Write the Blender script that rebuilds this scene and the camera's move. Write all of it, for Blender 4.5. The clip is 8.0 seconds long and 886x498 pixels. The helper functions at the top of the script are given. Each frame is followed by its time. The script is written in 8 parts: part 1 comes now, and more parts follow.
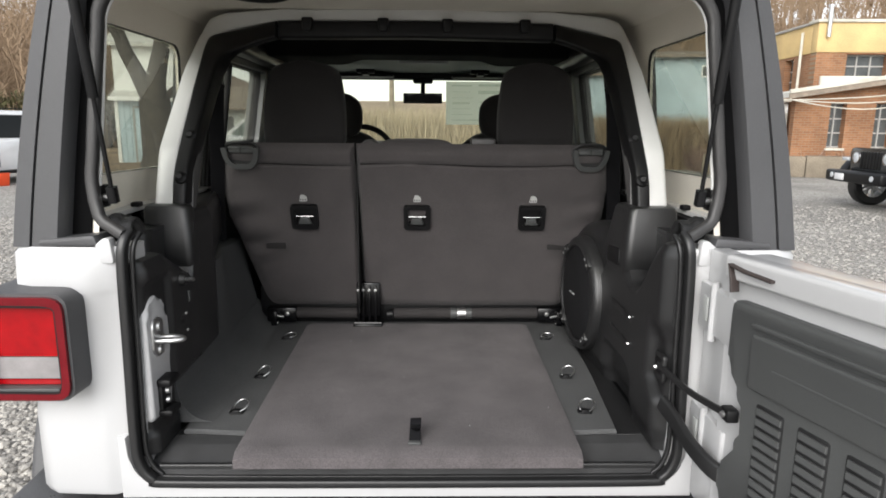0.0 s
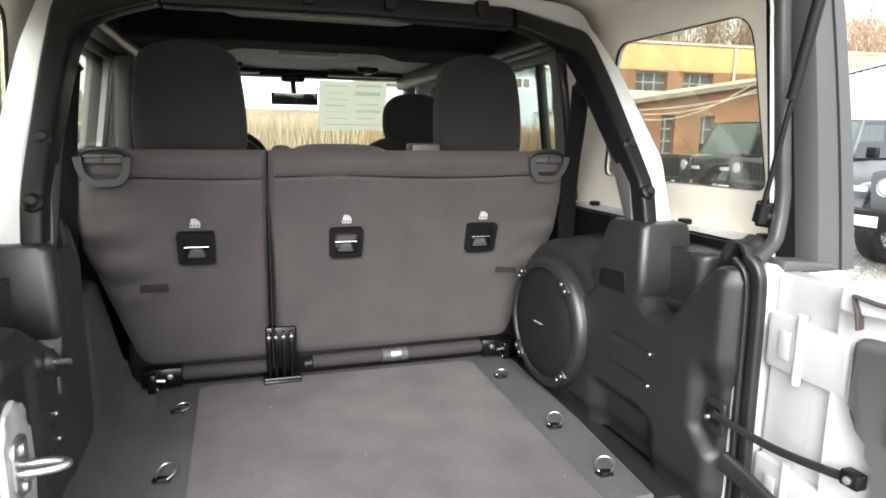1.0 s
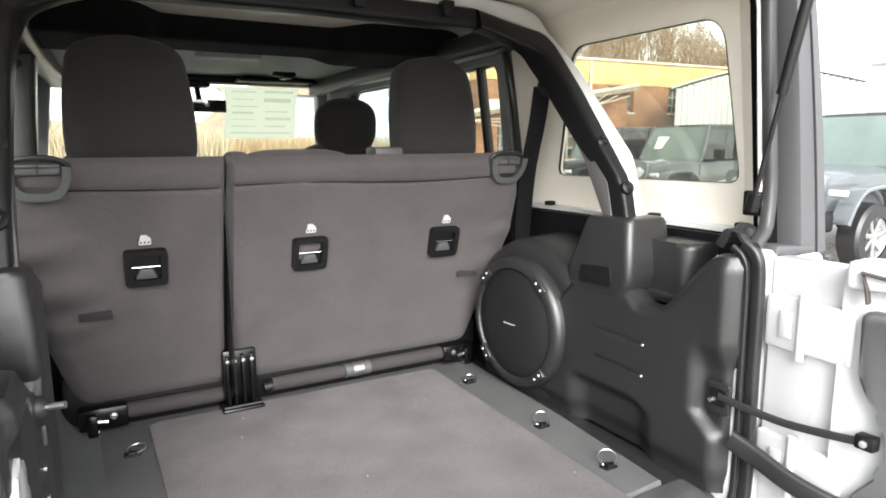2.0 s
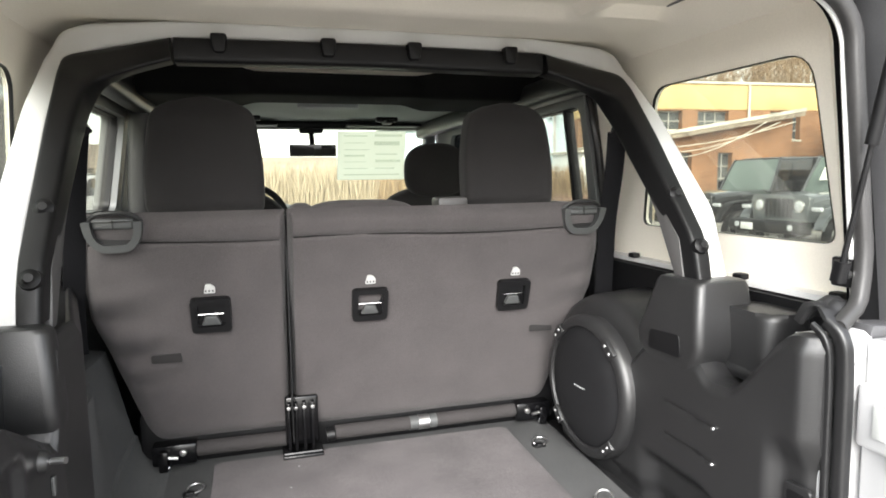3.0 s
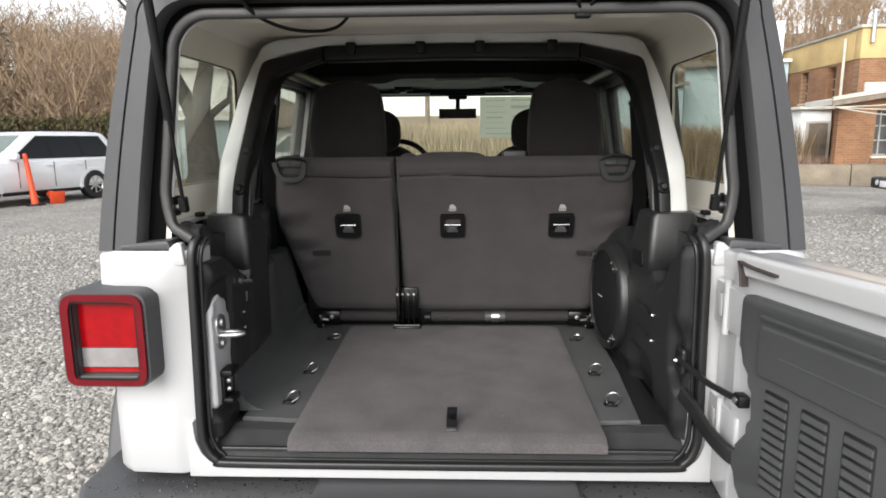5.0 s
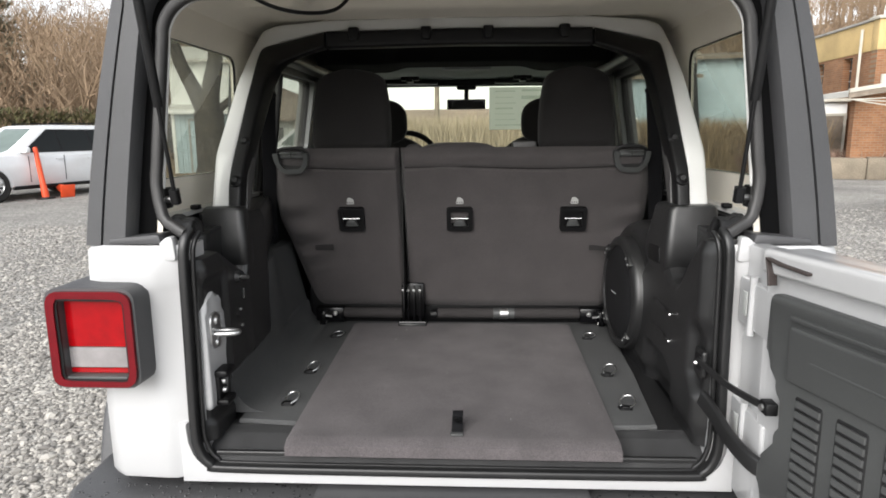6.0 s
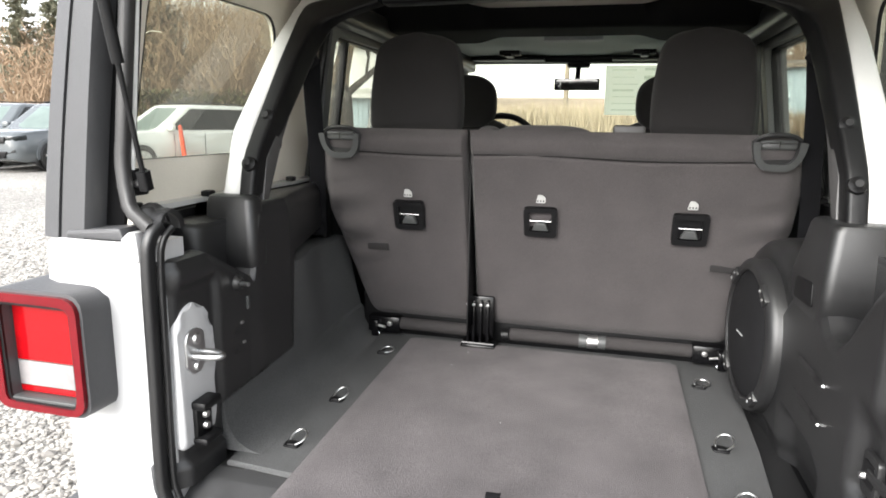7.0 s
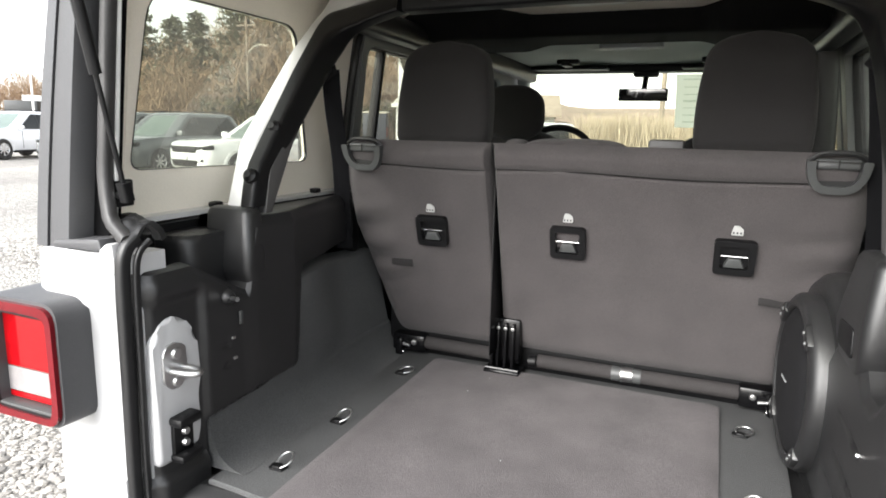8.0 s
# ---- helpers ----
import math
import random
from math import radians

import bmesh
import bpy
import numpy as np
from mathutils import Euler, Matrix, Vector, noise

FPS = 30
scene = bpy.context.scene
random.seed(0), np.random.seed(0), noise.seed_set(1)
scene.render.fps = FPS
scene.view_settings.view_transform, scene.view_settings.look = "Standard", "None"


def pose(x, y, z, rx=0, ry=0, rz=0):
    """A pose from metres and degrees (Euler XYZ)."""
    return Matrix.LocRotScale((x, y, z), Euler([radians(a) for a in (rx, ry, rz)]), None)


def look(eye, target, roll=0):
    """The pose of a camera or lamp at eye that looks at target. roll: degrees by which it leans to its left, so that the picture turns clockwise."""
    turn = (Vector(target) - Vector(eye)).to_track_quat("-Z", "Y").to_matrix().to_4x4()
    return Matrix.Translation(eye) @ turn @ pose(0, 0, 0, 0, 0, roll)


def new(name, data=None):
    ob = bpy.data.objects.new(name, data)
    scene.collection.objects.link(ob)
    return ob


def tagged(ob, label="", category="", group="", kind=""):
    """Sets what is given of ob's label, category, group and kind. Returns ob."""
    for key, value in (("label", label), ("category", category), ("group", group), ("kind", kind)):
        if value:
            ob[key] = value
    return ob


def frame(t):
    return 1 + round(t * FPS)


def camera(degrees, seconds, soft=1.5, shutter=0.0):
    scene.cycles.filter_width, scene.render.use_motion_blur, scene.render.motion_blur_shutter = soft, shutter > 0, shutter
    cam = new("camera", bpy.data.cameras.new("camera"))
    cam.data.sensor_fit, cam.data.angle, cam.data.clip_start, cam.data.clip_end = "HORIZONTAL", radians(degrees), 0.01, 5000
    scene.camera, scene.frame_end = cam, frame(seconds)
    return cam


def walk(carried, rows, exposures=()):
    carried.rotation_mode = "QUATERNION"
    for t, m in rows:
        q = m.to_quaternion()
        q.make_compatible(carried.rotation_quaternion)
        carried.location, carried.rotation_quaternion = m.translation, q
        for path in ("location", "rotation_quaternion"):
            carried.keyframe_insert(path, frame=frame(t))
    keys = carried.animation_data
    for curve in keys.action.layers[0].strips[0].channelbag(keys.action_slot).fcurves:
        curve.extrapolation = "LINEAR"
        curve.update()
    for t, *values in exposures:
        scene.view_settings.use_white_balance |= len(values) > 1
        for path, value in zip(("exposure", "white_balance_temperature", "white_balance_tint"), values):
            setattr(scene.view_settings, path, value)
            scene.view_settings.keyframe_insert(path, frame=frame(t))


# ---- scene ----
cam = camera(70.0, 8.0, soft=1.75)
PATH = [
    (0, (0.045, -1.217, 1.498), (0.087, 0.745, 1.115), 0.5),
    (0.2, (0.015, -1.142, 1.483), (0.109, 0.819, 1.101), 0.8),
    (0.5, (-0.069, -0.992, 1.47), (0.207, 0.953, 1.095), 0.9),
    (0.7, (-0.163, -0.892, 1.479), (0.244, 1.032, 1.114), 0.7),
    (1, (-0.268, -0.768, 1.479), (0.325, 1.109, 1.126), 0.7),
    (1.2, (-0.308, -0.709, 1.469), (0.397, 1.131, 1.131), 0.6),
    (2.3, (-0.518, -0.619, 1.456), (0.459, 1.096, 1.135), -0.5),
    (2.5, (-0.498, -0.616, 1.455), (0.404, 1.145, 1.16), -0.7),
    (2.8, (-0.364, -0.634, 1.480), (0.313, 1.232, 1.235), -1.1),
    (3, (-0.263, -0.641, 1.505), (0.283, 1.27, 1.284), -0.8),
    (3.2, (-0.164, -0.673, 1.517), (0.234, 1.276, 1.305), -0.9),
    (3.5, (-0.061, -0.763, 1.512), (0.144, 1.214, 1.292), -0.6),
    (3.8, (0.012, -0.933, 1.485), (0.090, 1.048, 1.220), -0.4),
    (4, (0.001, -1.064, 1.491), (0.06, 0.915, 1.209), -0.1),
    (4.2, (0.022, -1.174, 1.502), (0.015, 0.807, 1.227), -0.3),
    (4.5, (0.037, -1.299, 1.505), (0.001, 0.68, 1.214), -0.3),
    (4.7, (0.039, -1.349, 1.497), (-0.015, 0.625, 1.176), -0.4),
    (5.8, (0.084, -1.367, 1.5), (-0.009, 0.599, 1.145), -0.4),
    (6, (0.057, -1.273, 1.485), (-0.046, 0.691, 1.125), -0.5),
    (6.5, (0.025, -1.032, 1.477), (-0.115, 0.924, 1.085), 0.1),
    (6.8, (0.093, -0.907, 1.462), (-0.244, 1.025, 1.072), 0.5),
    (7, (0.17, -0.821, 1.461), (-0.31, 1.079, 1.063), 0.9),
    (7.2, (0.240, -0.758, 1.463), (-0.375, 1.104, 1.069), 1.2),
    (7.5, (0.284, -0.707, 1.468), (-0.453, 1.107, 1.061), 1.9),
    (7.8, (0.300, -0.681, 1.467), (-0.460, 1.129, 1.084), 1.8),
    (8, (0.325, -0.67, 1.47), (-0.424, 1.147, 1.097), 1.3),
]
walk(cam, [(t, look(eye, target, roll)) for t, eye, target, roll in PATH],
     exposures=[(0.0, 0.95), (0.5, 1.55), (1.0, 2.10), (1.2, 2.15), (2.3, 2.40), (3.0, 2.40), (3.5, 2.50), (4.0, 2.50), (4.5, 1.33), (4.7, 1.12), (5.8, 0.90), (6.0, 1.00), (6.5, 1.50), (7.0, 2.02), (7.5, 2.12), (8.0, 2.05)])

# ---- world, sun ----
world = bpy.data.worlds.new("overcast")
scene.world = world
world.use_nodes = True
_wn, _wl = world.node_tree.nodes, world.node_tree.links
_sky = _wn.new("ShaderNodeTexSky")
_sky.sky_type = "NISHITA"
_sky.sun_disc = False
_sky.sun_elevation, _sky.sun_rotation = radians(32), radians(200)
_sky.air_density, _sky.dust_density, _sky.ozone_density = 1.0, 1.2, 1.0
_hs = _wn.new("ShaderNodeHueSaturation")
_hs.inputs["Saturation"].default_value = 0.22
_wl.new(_sky.outputs[0], _hs.inputs["Color"])
_wl.new(_hs.outputs[0], _wn["Background"].inputs[0])
_wn["Background"].inputs[1].default_value = 0.15
sun = new("sun", bpy.data.lights.new("sun", "SUN"))
sun.data.energy, sun.data.angle, sun.data.color = 1.9, radians(45), (1.0, 0.98, 0.95)
sun.matrix_world = look((-5.6, -15.6, 10.4), (0, 0, 0))


# ---- materials ----
def material(name, base, rough=0.5, metal=0.0, grain=0.0, grain_scale=300.0, stain=0.0, stain_scale=4.0, bump=0.0, coat=0.0, spec=0.5, tint=None, sheen=0.0, rnd=0.0):
    """A surface with fine grain and broad stains in colour, roughness and relief."""
    m = bpy.data.materials.new(name)
    m.use_nodes = True
    n, l = m.node_tree.nodes, m.node_tree.links
    p = n["Principled BSDF"]
    p.inputs["Metallic"].default_value = metal
    p.inputs["Coat Weight"].default_value = coat
    p.inputs["Coat Roughness"].default_value = 0.08
    p.inputs["Specular IOR Level"].default_value = spec
    if sheen:
        p.inputs["Sheen Weight"].default_value = sheen
        p.inputs["Sheen Roughness"].default_value = 0.6
    tc = n.new("ShaderNodeTexCoord")
    fine = n.new("ShaderNodeTexNoise")
    fine.inputs["Scale"].default_value = grain_scale
    fine.inputs["Detail"].default_value = 3
    broad = n.new("ShaderNodeTexNoise")
    broad.inputs["Scale"].default_value = stain_scale
    broad.inputs["Detail"].default_value = 5
    l.new(tc.outputs["Object"], fine.inputs["Vector"])
    l.new(tc.outputs["Object"], broad.inputs["Vector"])
    dark = [c * (1 - 0.8 * stain) for c in base]
    light = list(tint) if tint else [min(1, c * (1 + 0.8 * stain)) for c in base]
    r1 = n.new("ShaderNodeMix")
    r1.data_type = "RGBA"
    r1.inputs["A"].default_value = (*dark, 1)
    r1.inputs["B"].default_value = (*light, 1)
    mr = n.new("ShaderNodeMapRange")
    mr.inputs["From Min"].default_value, mr.inputs["From Max"].default_value = 0.3, 0.7
    l.new(broad.outputs["Fac"], mr.inputs["Value"])
    l.new(mr.outputs[0], r1.inputs["Factor"])
    r2 = n.new("ShaderNodeMix")
    r2.data_type, r2.blend_type = "RGBA", "MULTIPLY"
    r2.inputs["Factor"].default_value = 1.0
    g = n.new("ShaderNodeMapRange")
    g.inputs["From Min"].default_value, g.inputs["From Max"].default_value = 0.3, 0.7
    g.inputs["To Min"].default_value, g.inputs["To Max"].default_value = 1 - grain, 1 + grain
    l.new(fine.outputs["Fac"], g.inputs["Value"])
    l.new(r1.outputs["Result"], r2.inputs["A"])
    last = g.outputs[0]
    if rnd:
        oi = n.new("ShaderNodeObjectInfo")
        rr = n.new("ShaderNodeMapRange")
        rr.inputs["To Min"].default_value, rr.inputs["To Max"].default_value = 1 - rnd, 1 + rnd
        l.new(oi.outputs["Random"], rr.inputs["Value"])
        mm = n.new("ShaderNodeMath")
        mm.operation = "MULTIPLY"
        l.new(last, mm.inputs[0])
        l.new(rr.outputs[0], mm.inputs[1])
        last = mm.outputs[0]
    l.new(last, r2.inputs["B"])
    l.new(r2.outputs["Result"], p.inputs["Base Color"])
    ro = n.new("ShaderNodeMapRange")
    ro.inputs["To Min"].default_value, ro.inputs["To Max"].default_value = max(0.02, rough * 0.85), min(1, rough * 1.15)
    l.new(broad.outputs["Fac"], ro.inputs["Value"])
    l.new(ro.outputs[0], p.inputs["Roughness"])
    if bump:
        b = n.new("ShaderNodeBump")
        b.inputs["Strength"].default_value = 0.6
        b.inputs["Distance"].default_value = bump
        l.new(fine.outputs["Fac"], b.inputs["Height"])
        l.new(b.outputs[0], p.inputs["Normal"])
    return m


def glass(name, tint, gloss=0.06, dust=0.0):
    """A pane: tinted see-through with a reflection that grows at grazing angles, and a film of dust."""
    m = bpy.data.materials.new(name)
    m.use_nodes = True
    n, l = m.node_tree.nodes, m.node_tree.links
    n.remove(n["Principled BSDF"])
    tr, gl, mx = n.new("ShaderNodeBsdfTransparent"), n.new("ShaderNodeBsdfGlossy"), n.new("ShaderNodeMixShader")
    tr.inputs[0].default_value = (*tint, 1)
    gl.inputs["Roughness"].default_value = 0.02
    lw = n.new("ShaderNodeLayerWeight")
    lw.inputs[0].default_value = 0.5
    pw, ad = n.new("ShaderNodeMath"), n.new("ShaderNodeMath")
    pw.operation, pw.inputs[1].default_value = "POWER", 4.0
    ad.operation, ad.inputs[1].default_value, ad.inputs[2].default_value = "MULTIPLY_ADD", 0.7, gloss
    l.new(lw.outputs["Facing"], pw.inputs[0])
    l.new(pw.outputs[0], ad.inputs[0])
    l.new(ad.outputs[0], mx.inputs[0])
    l.new(tr.outputs[0], mx.inputs[1])
    l.new(gl.outputs[0], mx.inputs[2])
    last = mx.outputs[0]
    if dust:
        film, md = n.new("ShaderNodeBsdfTranslucent"), n.new("ShaderNodeMixShader")
        film.inputs[0].default_value = (0.8, 0.78, 0.72, 1)
        md.inputs[0].default_value = dust
        l.new(last, md.inputs[1])
        l.new(film.outputs[0], md.inputs[2])
        last = md.outputs[0]
    l.new(last, n["Material Output"].inputs[0])
    return m


M = {
    "paint": material("white_paint", (0.475, 0.475, 0.48), 0.3, coat=0.6, grain=0.01, stain=0.03),
    "bar_paint": material("bar_white_paint", (0.60, 0.60, 0.59), 0.35, coat=0.3, grain=0.01, stain=0.03),
    "black": material("black_plastic", (0.005, 0.005, 0.0055), 0.42, spec=0.28, grain=0.12, grain_scale=900, bump=0.0006, stain=0.12),
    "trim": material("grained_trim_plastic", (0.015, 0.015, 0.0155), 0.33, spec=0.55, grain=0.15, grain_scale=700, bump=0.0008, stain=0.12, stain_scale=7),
    "bar_pad": material("bar_pad_plastic", (0.0055, 0.0055, 0.006), 0.42, spec=0.3, grain=0.12, grain_scale=700, bump=0.0006, stain=0.12, stain_scale=7),
    "top": material("grained_hardtop_plastic", (0.057, 0.057, 0.060), 0.5, grain=0.12, grain_scale=600, bump=0.0008, stain=0.1),
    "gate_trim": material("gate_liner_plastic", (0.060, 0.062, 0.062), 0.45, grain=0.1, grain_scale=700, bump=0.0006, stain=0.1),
    "rubber": material("rubber_seal", (0.012, 0.012, 0.0125), 0.42, grain=0.1, stain=0.15, stain_scale=10),
    "carpet": material("warm_grey_carpet", (0.086, 0.076, 0.0785), 0.95, grain=0.35, grain_scale=420, bump=0.004, stain=0.30, stain_scale=8, sheen=0.05),
    "carpet2": material("grey_green_carpet", (0.073, 0.074, 0.075), 0.95, grain=0.35, grain_scale=420, bump=0.004, stain=0.14, stain_scale=7),
    "fabric": material("seat_fabric", (0.050, 0.044, 0.0443), 0.9, grain=0.25, grain_scale=520, bump=0.0022, stain=0.2, stain_scale=9, sheen=0.08),
    "tube_fabric": material("tube_fabric", (0.026, 0.023, 0.023), 0.9, grain=0.25, grain_scale=520, bump=0.0022, stain=0.15, stain_scale=12),
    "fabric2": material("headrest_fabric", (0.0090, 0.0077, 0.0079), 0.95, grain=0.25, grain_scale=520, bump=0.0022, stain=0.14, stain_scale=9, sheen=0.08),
    "cream": material("headliner_shell", (0.86, 0.81, 0.715), 0.6, grain=0.03, stain=0.06, stain_scale=3, bump=0.0004),
    "greyplastic": material("grey_plastic", (0.055, 0.057, 0.057), 0.45, grain=0.1, bump=0.0004, stain=0.1),
    "lightgrey": material("light_grey_plastic", (0.33, 0.34, 0.34), 0.45, grain=0.05, stain=0.1),
    "liner_grey": material("mid_grey_plastic", (0.060, 0.058, 0.058), 0.5, grain=0.08, stain=0.1),
    # light grey for the painted hinge slot shade and the truck's load
    "slot_load_grey": material("slot_shade_and_load_grey", (0.42, 0.43, 0.42), 0.4, grain=0.03, stain=0.08),
    "chrome": material("bright_steel", (0.72, 0.72, 0.73), 0.22, metal=1.0, stain=0.05),
    "steel": material("zinc_plated_steel", (0.58, 0.58, 0.58), 0.35, metal=1.0, stain=0.12, stain_scale=20),
    "gloss_black": material("glossy_black_steel", (0.003, 0.003, 0.0035), 0.22, spec=0.35, stain=0.1),
    # grey lining raised and greened in colour for the daylight through the windscreen
    "roof_lining": material("daylit_roof_lining", (0.50, 0.53, 0.49), 0.7, grain=0.05, stain=0.08),
    # near-black matte: the shade of the frame channel as a colour
    "channel_shade": material("channel_shade_black", (0.0025, 0.0025, 0.0028), 0.9, spec=0.1, grain=0.1, stain=0.1),
    # lighter copy of the seal rubber, with sunlight put into its base colour
    "sunlit_rubber": material("sunlit_seal_rubber", (0.034, 0.033, 0.033), 0.5, grain=0.1, stain=0.2, stain_scale=10),
    "door_inner": material("dark_door_frame", (0.13, 0.135, 0.135), 0.45, grain=0.05, stain=0.1),
    "web": material("belt_webbing", (0.006, 0.006, 0.007), 0.9, spec=0.15, grain=0.3, grain_scale=900, bump=0.001),
    "red": material("red_lens", (0.27, 0.0015, 0.004), 0.16, coat=0.35, spec=0.3, grain=0.06, grain_scale=500, stain=0.2, stain_scale=25),
    "darkred": material("dark_red_lens", (0.12, 0.002, 0.006), 0.2, coat=0.4, spec=0.3, stain=0.15, stain_scale=20),
    "clearlens": material("reversing_lens", (0.24, 0.225, 0.225), 0.2, coat=1.0, grain=0.03, grain_scale=260, stain=0.22, stain_scale=18),
    "paper": material("paper", (0.82, 0.83, 0.78), 0.8, grain=0.02, stain=0.02),
    "decal": material("white_decal", (0.40, 0.40, 0.39), 0.6),
    "privacy": glass("privacy_glass", (0.70, 0.715, 0.655), 0.035, 0.022),
    "clear": glass("windscreen_glass", (0.92, 0.935, 0.86), 0.03, 0.03),
    "sideglass": glass("side_glass", (0.80, 0.86, 0.85), 0.05),
    "carglass": glass("parked_car_glass", (0.30, 0.34, 0.34), 0.12),
    "mirror": material("mirror_silver", (0.8, 0.8, 0.8), 0.03, metal=1.0),
}


def thin_paper(name, face, through_colour):
    m = bpy.data.materials.new(name)
    m.use_nodes = True
    n, l = m.node_tree.nodes, m.node_tree.links
    n["Principled BSDF"].inputs["Base Color"].default_value = (*face, 1)
    n["Principled BSDF"].inputs["Roughness"].default_value = 0.8
    tr, mx = n.new("ShaderNodeBsdfTranslucent"), n.new("ShaderNodeMixShader")
    tr.inputs[0].default_value = (*through_colour, 1)
    mx.inputs[0].default_value = 0.8
    l.new(n["Principled BSDF"].outputs[0], mx.inputs[1])
    l.new(tr.outputs[0], mx.inputs[2])
    l.new(mx.outputs[0], n["Material Output"].inputs[0])
    return m


M["thin_paper"] = thin_paper("thin_paper", (0.80, 0.81, 0.76), (0.93, 0.95, 0.88))


def print_film():
    """Pale printing that tints the light coming through the sheet."""
    m = bpy.data.materials.new("pale_print")
    m.use_nodes = True
    n, l = m.node_tree.nodes, m.node_tree.links
    n.remove(n["Principled BSDF"])
    tr = n.new("ShaderNodeBsdfTransparent")
    tr.inputs[0].default_value = (0.86, 0.88, 0.85, 1)
    l.new(tr.outputs[0], n["Material Output"].inputs[0])
    return m


M["thin_ink"] = print_film()


# ---- shape helpers ----
def part(name, bm, mat, parent=None, label="", smooth=38, kind=""):
    """One bmesh as one mesh object under a thing or a part."""
    bmesh.ops.recalc_face_normals(bm, faces=bm.faces[:])
    me = bpy.data.meshes.new(name)
    bm.to_mesh(me)
    bm.free()
    me.materials.append(M[mat] if isinstance(mat, str) else mat)
    if smooth:
        me.polygons.foreach_set("use_smooth", [True] * len(me.polygons))
        me.set_sharp_from_angle(angle=radians(smooth))
    ob = new(name, me)
    if parent is not None:
        ob.parent = parent
    return tagged(ob, label, kind=kind)


def thing(name, label, category, at=None, group="", kind=""):
    ob = new(name)
    ob.empty_display_size = 0.1
    if at is not None:
        ob.matrix_world = at
    return tagged(ob, label, category, group, kind)


def nb():
    return bmesh.new()


def box(bm, x0, x1, y0, y1, z0, z1, bev=0.0, seg=2, m=None):
    v = [bm.verts.new((x, y, z)) for x in (x0, x1) for y in (y0, y1) for z in (z0, z1)]
    f = [bm.faces.new([v[i] for i in q]) for q in ((0, 1, 3, 2), (4, 6, 7, 5), (0, 4, 5, 1), (2, 3, 7, 6), (0, 2, 6, 4), (1, 5, 7, 3))]
    if m is not None:
        for q in v:
            q.co = m @ q.co
    if bev:
        e = list({e for q in f for e in q.edges})
        bmesh.ops.bevel(bm, geom=e, offset=bev, segments=seg, affect="EDGES", profile=0.5)
    return bm


def prism(bm, pts, axis, a0, a1, bev=0.0, seg=2, shear=None):
    """A polygon in the plane across the axis, drawn out from a0 to a1. shear(p): moves each point."""
    def at(p, a):
        q = {"x": (a, p[0], p[1]), "y": (p[0], a, p[1]), "z": (p[0], p[1], a)}[axis]
        return Vector(shear(q)) if shear else Vector(q)
    lo = [bm.verts.new(at(p, a0)) for p in pts]
    hi = [bm.verts.new(at(p, a1)) for p in pts]
    n = len(pts)
    fs = [bm.faces.new(lo), bm.faces.new(hi[::-1])]
    for i in range(n):
        fs.append(bm.faces.new((lo[i], hi[i], hi[(i + 1) % n], lo[(i + 1) % n])))
    if bev:
        e = list({e for f in fs[:2] for e in f.edges})
        bmesh.ops.bevel(bm, geom=e, offset=bev, segments=seg, affect="EDGES", profile=0.5)
    return bm


def rounded(pts, r, n=4):
    """A polygon with its corners rounded; r: one radius or one a corner."""
    out, k = [], len(pts)
    for i in range(k):
        p, a, b = Vector(pts[i]), Vector(pts[i - 1]), Vector(pts[(i + 1) % k])
        rr = r[i] if isinstance(r, (list, tuple)) else r
        if rr <= 0:
            out.append(tuple(p))
            continue
        da, db = (a - p), (b - p)
        rr = min(rr, da.length * 0.49, db.length * 0.49)
        s, e = p + da.normalized() * rr, p + db.normalized() * rr
        for j in range(n + 1):
            t = j / n
            out.append(tuple((1 - t) ** 2 * s + 2 * t * (1 - t) * p + t * t * e))
    return out


def spline(pts, n=8, closed=False):
    """A smooth line through points."""
    P = [Vector(p) for p in pts]
    k = len(P)
    out = []
    for i in range(k if closed else k - 1):
        if closed:
            a, b, c, d = P[i - 1], P[i], P[(i + 1) % k], P[(i + 2) % k]
        else:
            a, b, c, d = P[max(i - 1, 0)], P[i], P[i + 1], P[min(i + 2, k - 1)]
        for j in range(n):
            t = j / n
            out.append(0.5 * ((2 * b) + (c - a) * t + (2 * a - 5 * b + 4 * c - d) * t * t + (3 * b - a - 3 * c + d) * t ** 3))
    if not closed:
        out.append(P[-1])
    return out


def sweep(bm, path, prof, closed=False, up=(0, 0, 1), size=None):
    """A profile of (side, up) points drawn along a path."""
    P = [Vector(p) for p in path]
    n, k = len(P), len(prof)
    rings = []
    for i in range(n):
        if closed:
            t = P[(i + 1) % n] - P[i - 1]
        else:
            t = P[min(i + 1, n - 1)] - P[max(i - 1, 0)]
        t.normalize()
        u = Vector(up)
        s = t.cross(u)
        if s.length < 1e-4:
            s = t.cross(Vector((0.3, 1, 0.1)))
        s.normalize()
        w = s.cross(t).normalized()
        q = size(i / max(1, n - 1)) if size else 1.0
        rings.append([bm.verts.new(P[i] + s * a * q + w * b * q) for a, b in prof])
    for i in range(n if closed else n - 1):
        A, B = rings[i], rings[(i + 1) % n]
        for j in range(k):
            bm.faces.new((A[j], A[(j + 1) % k], B[(j + 1) % k], B[j]))
    if not closed:
        bm.faces.new(rings[0])
        bm.faces.new(rings[-1][::-1])
    return bm


def circle(r, n=10, ry=None):
    return [(r * math.cos(2 * math.pi * i / n), (ry or r) * math.sin(2 * math.pi * i / n)) for i in range(n)]


def rrect(w, h, r, n=3):
    return rounded([(-w / 2, -h / 2), (w / 2, -h / 2), (w / 2, h / 2), (-w / 2, h / 2)], r, n)


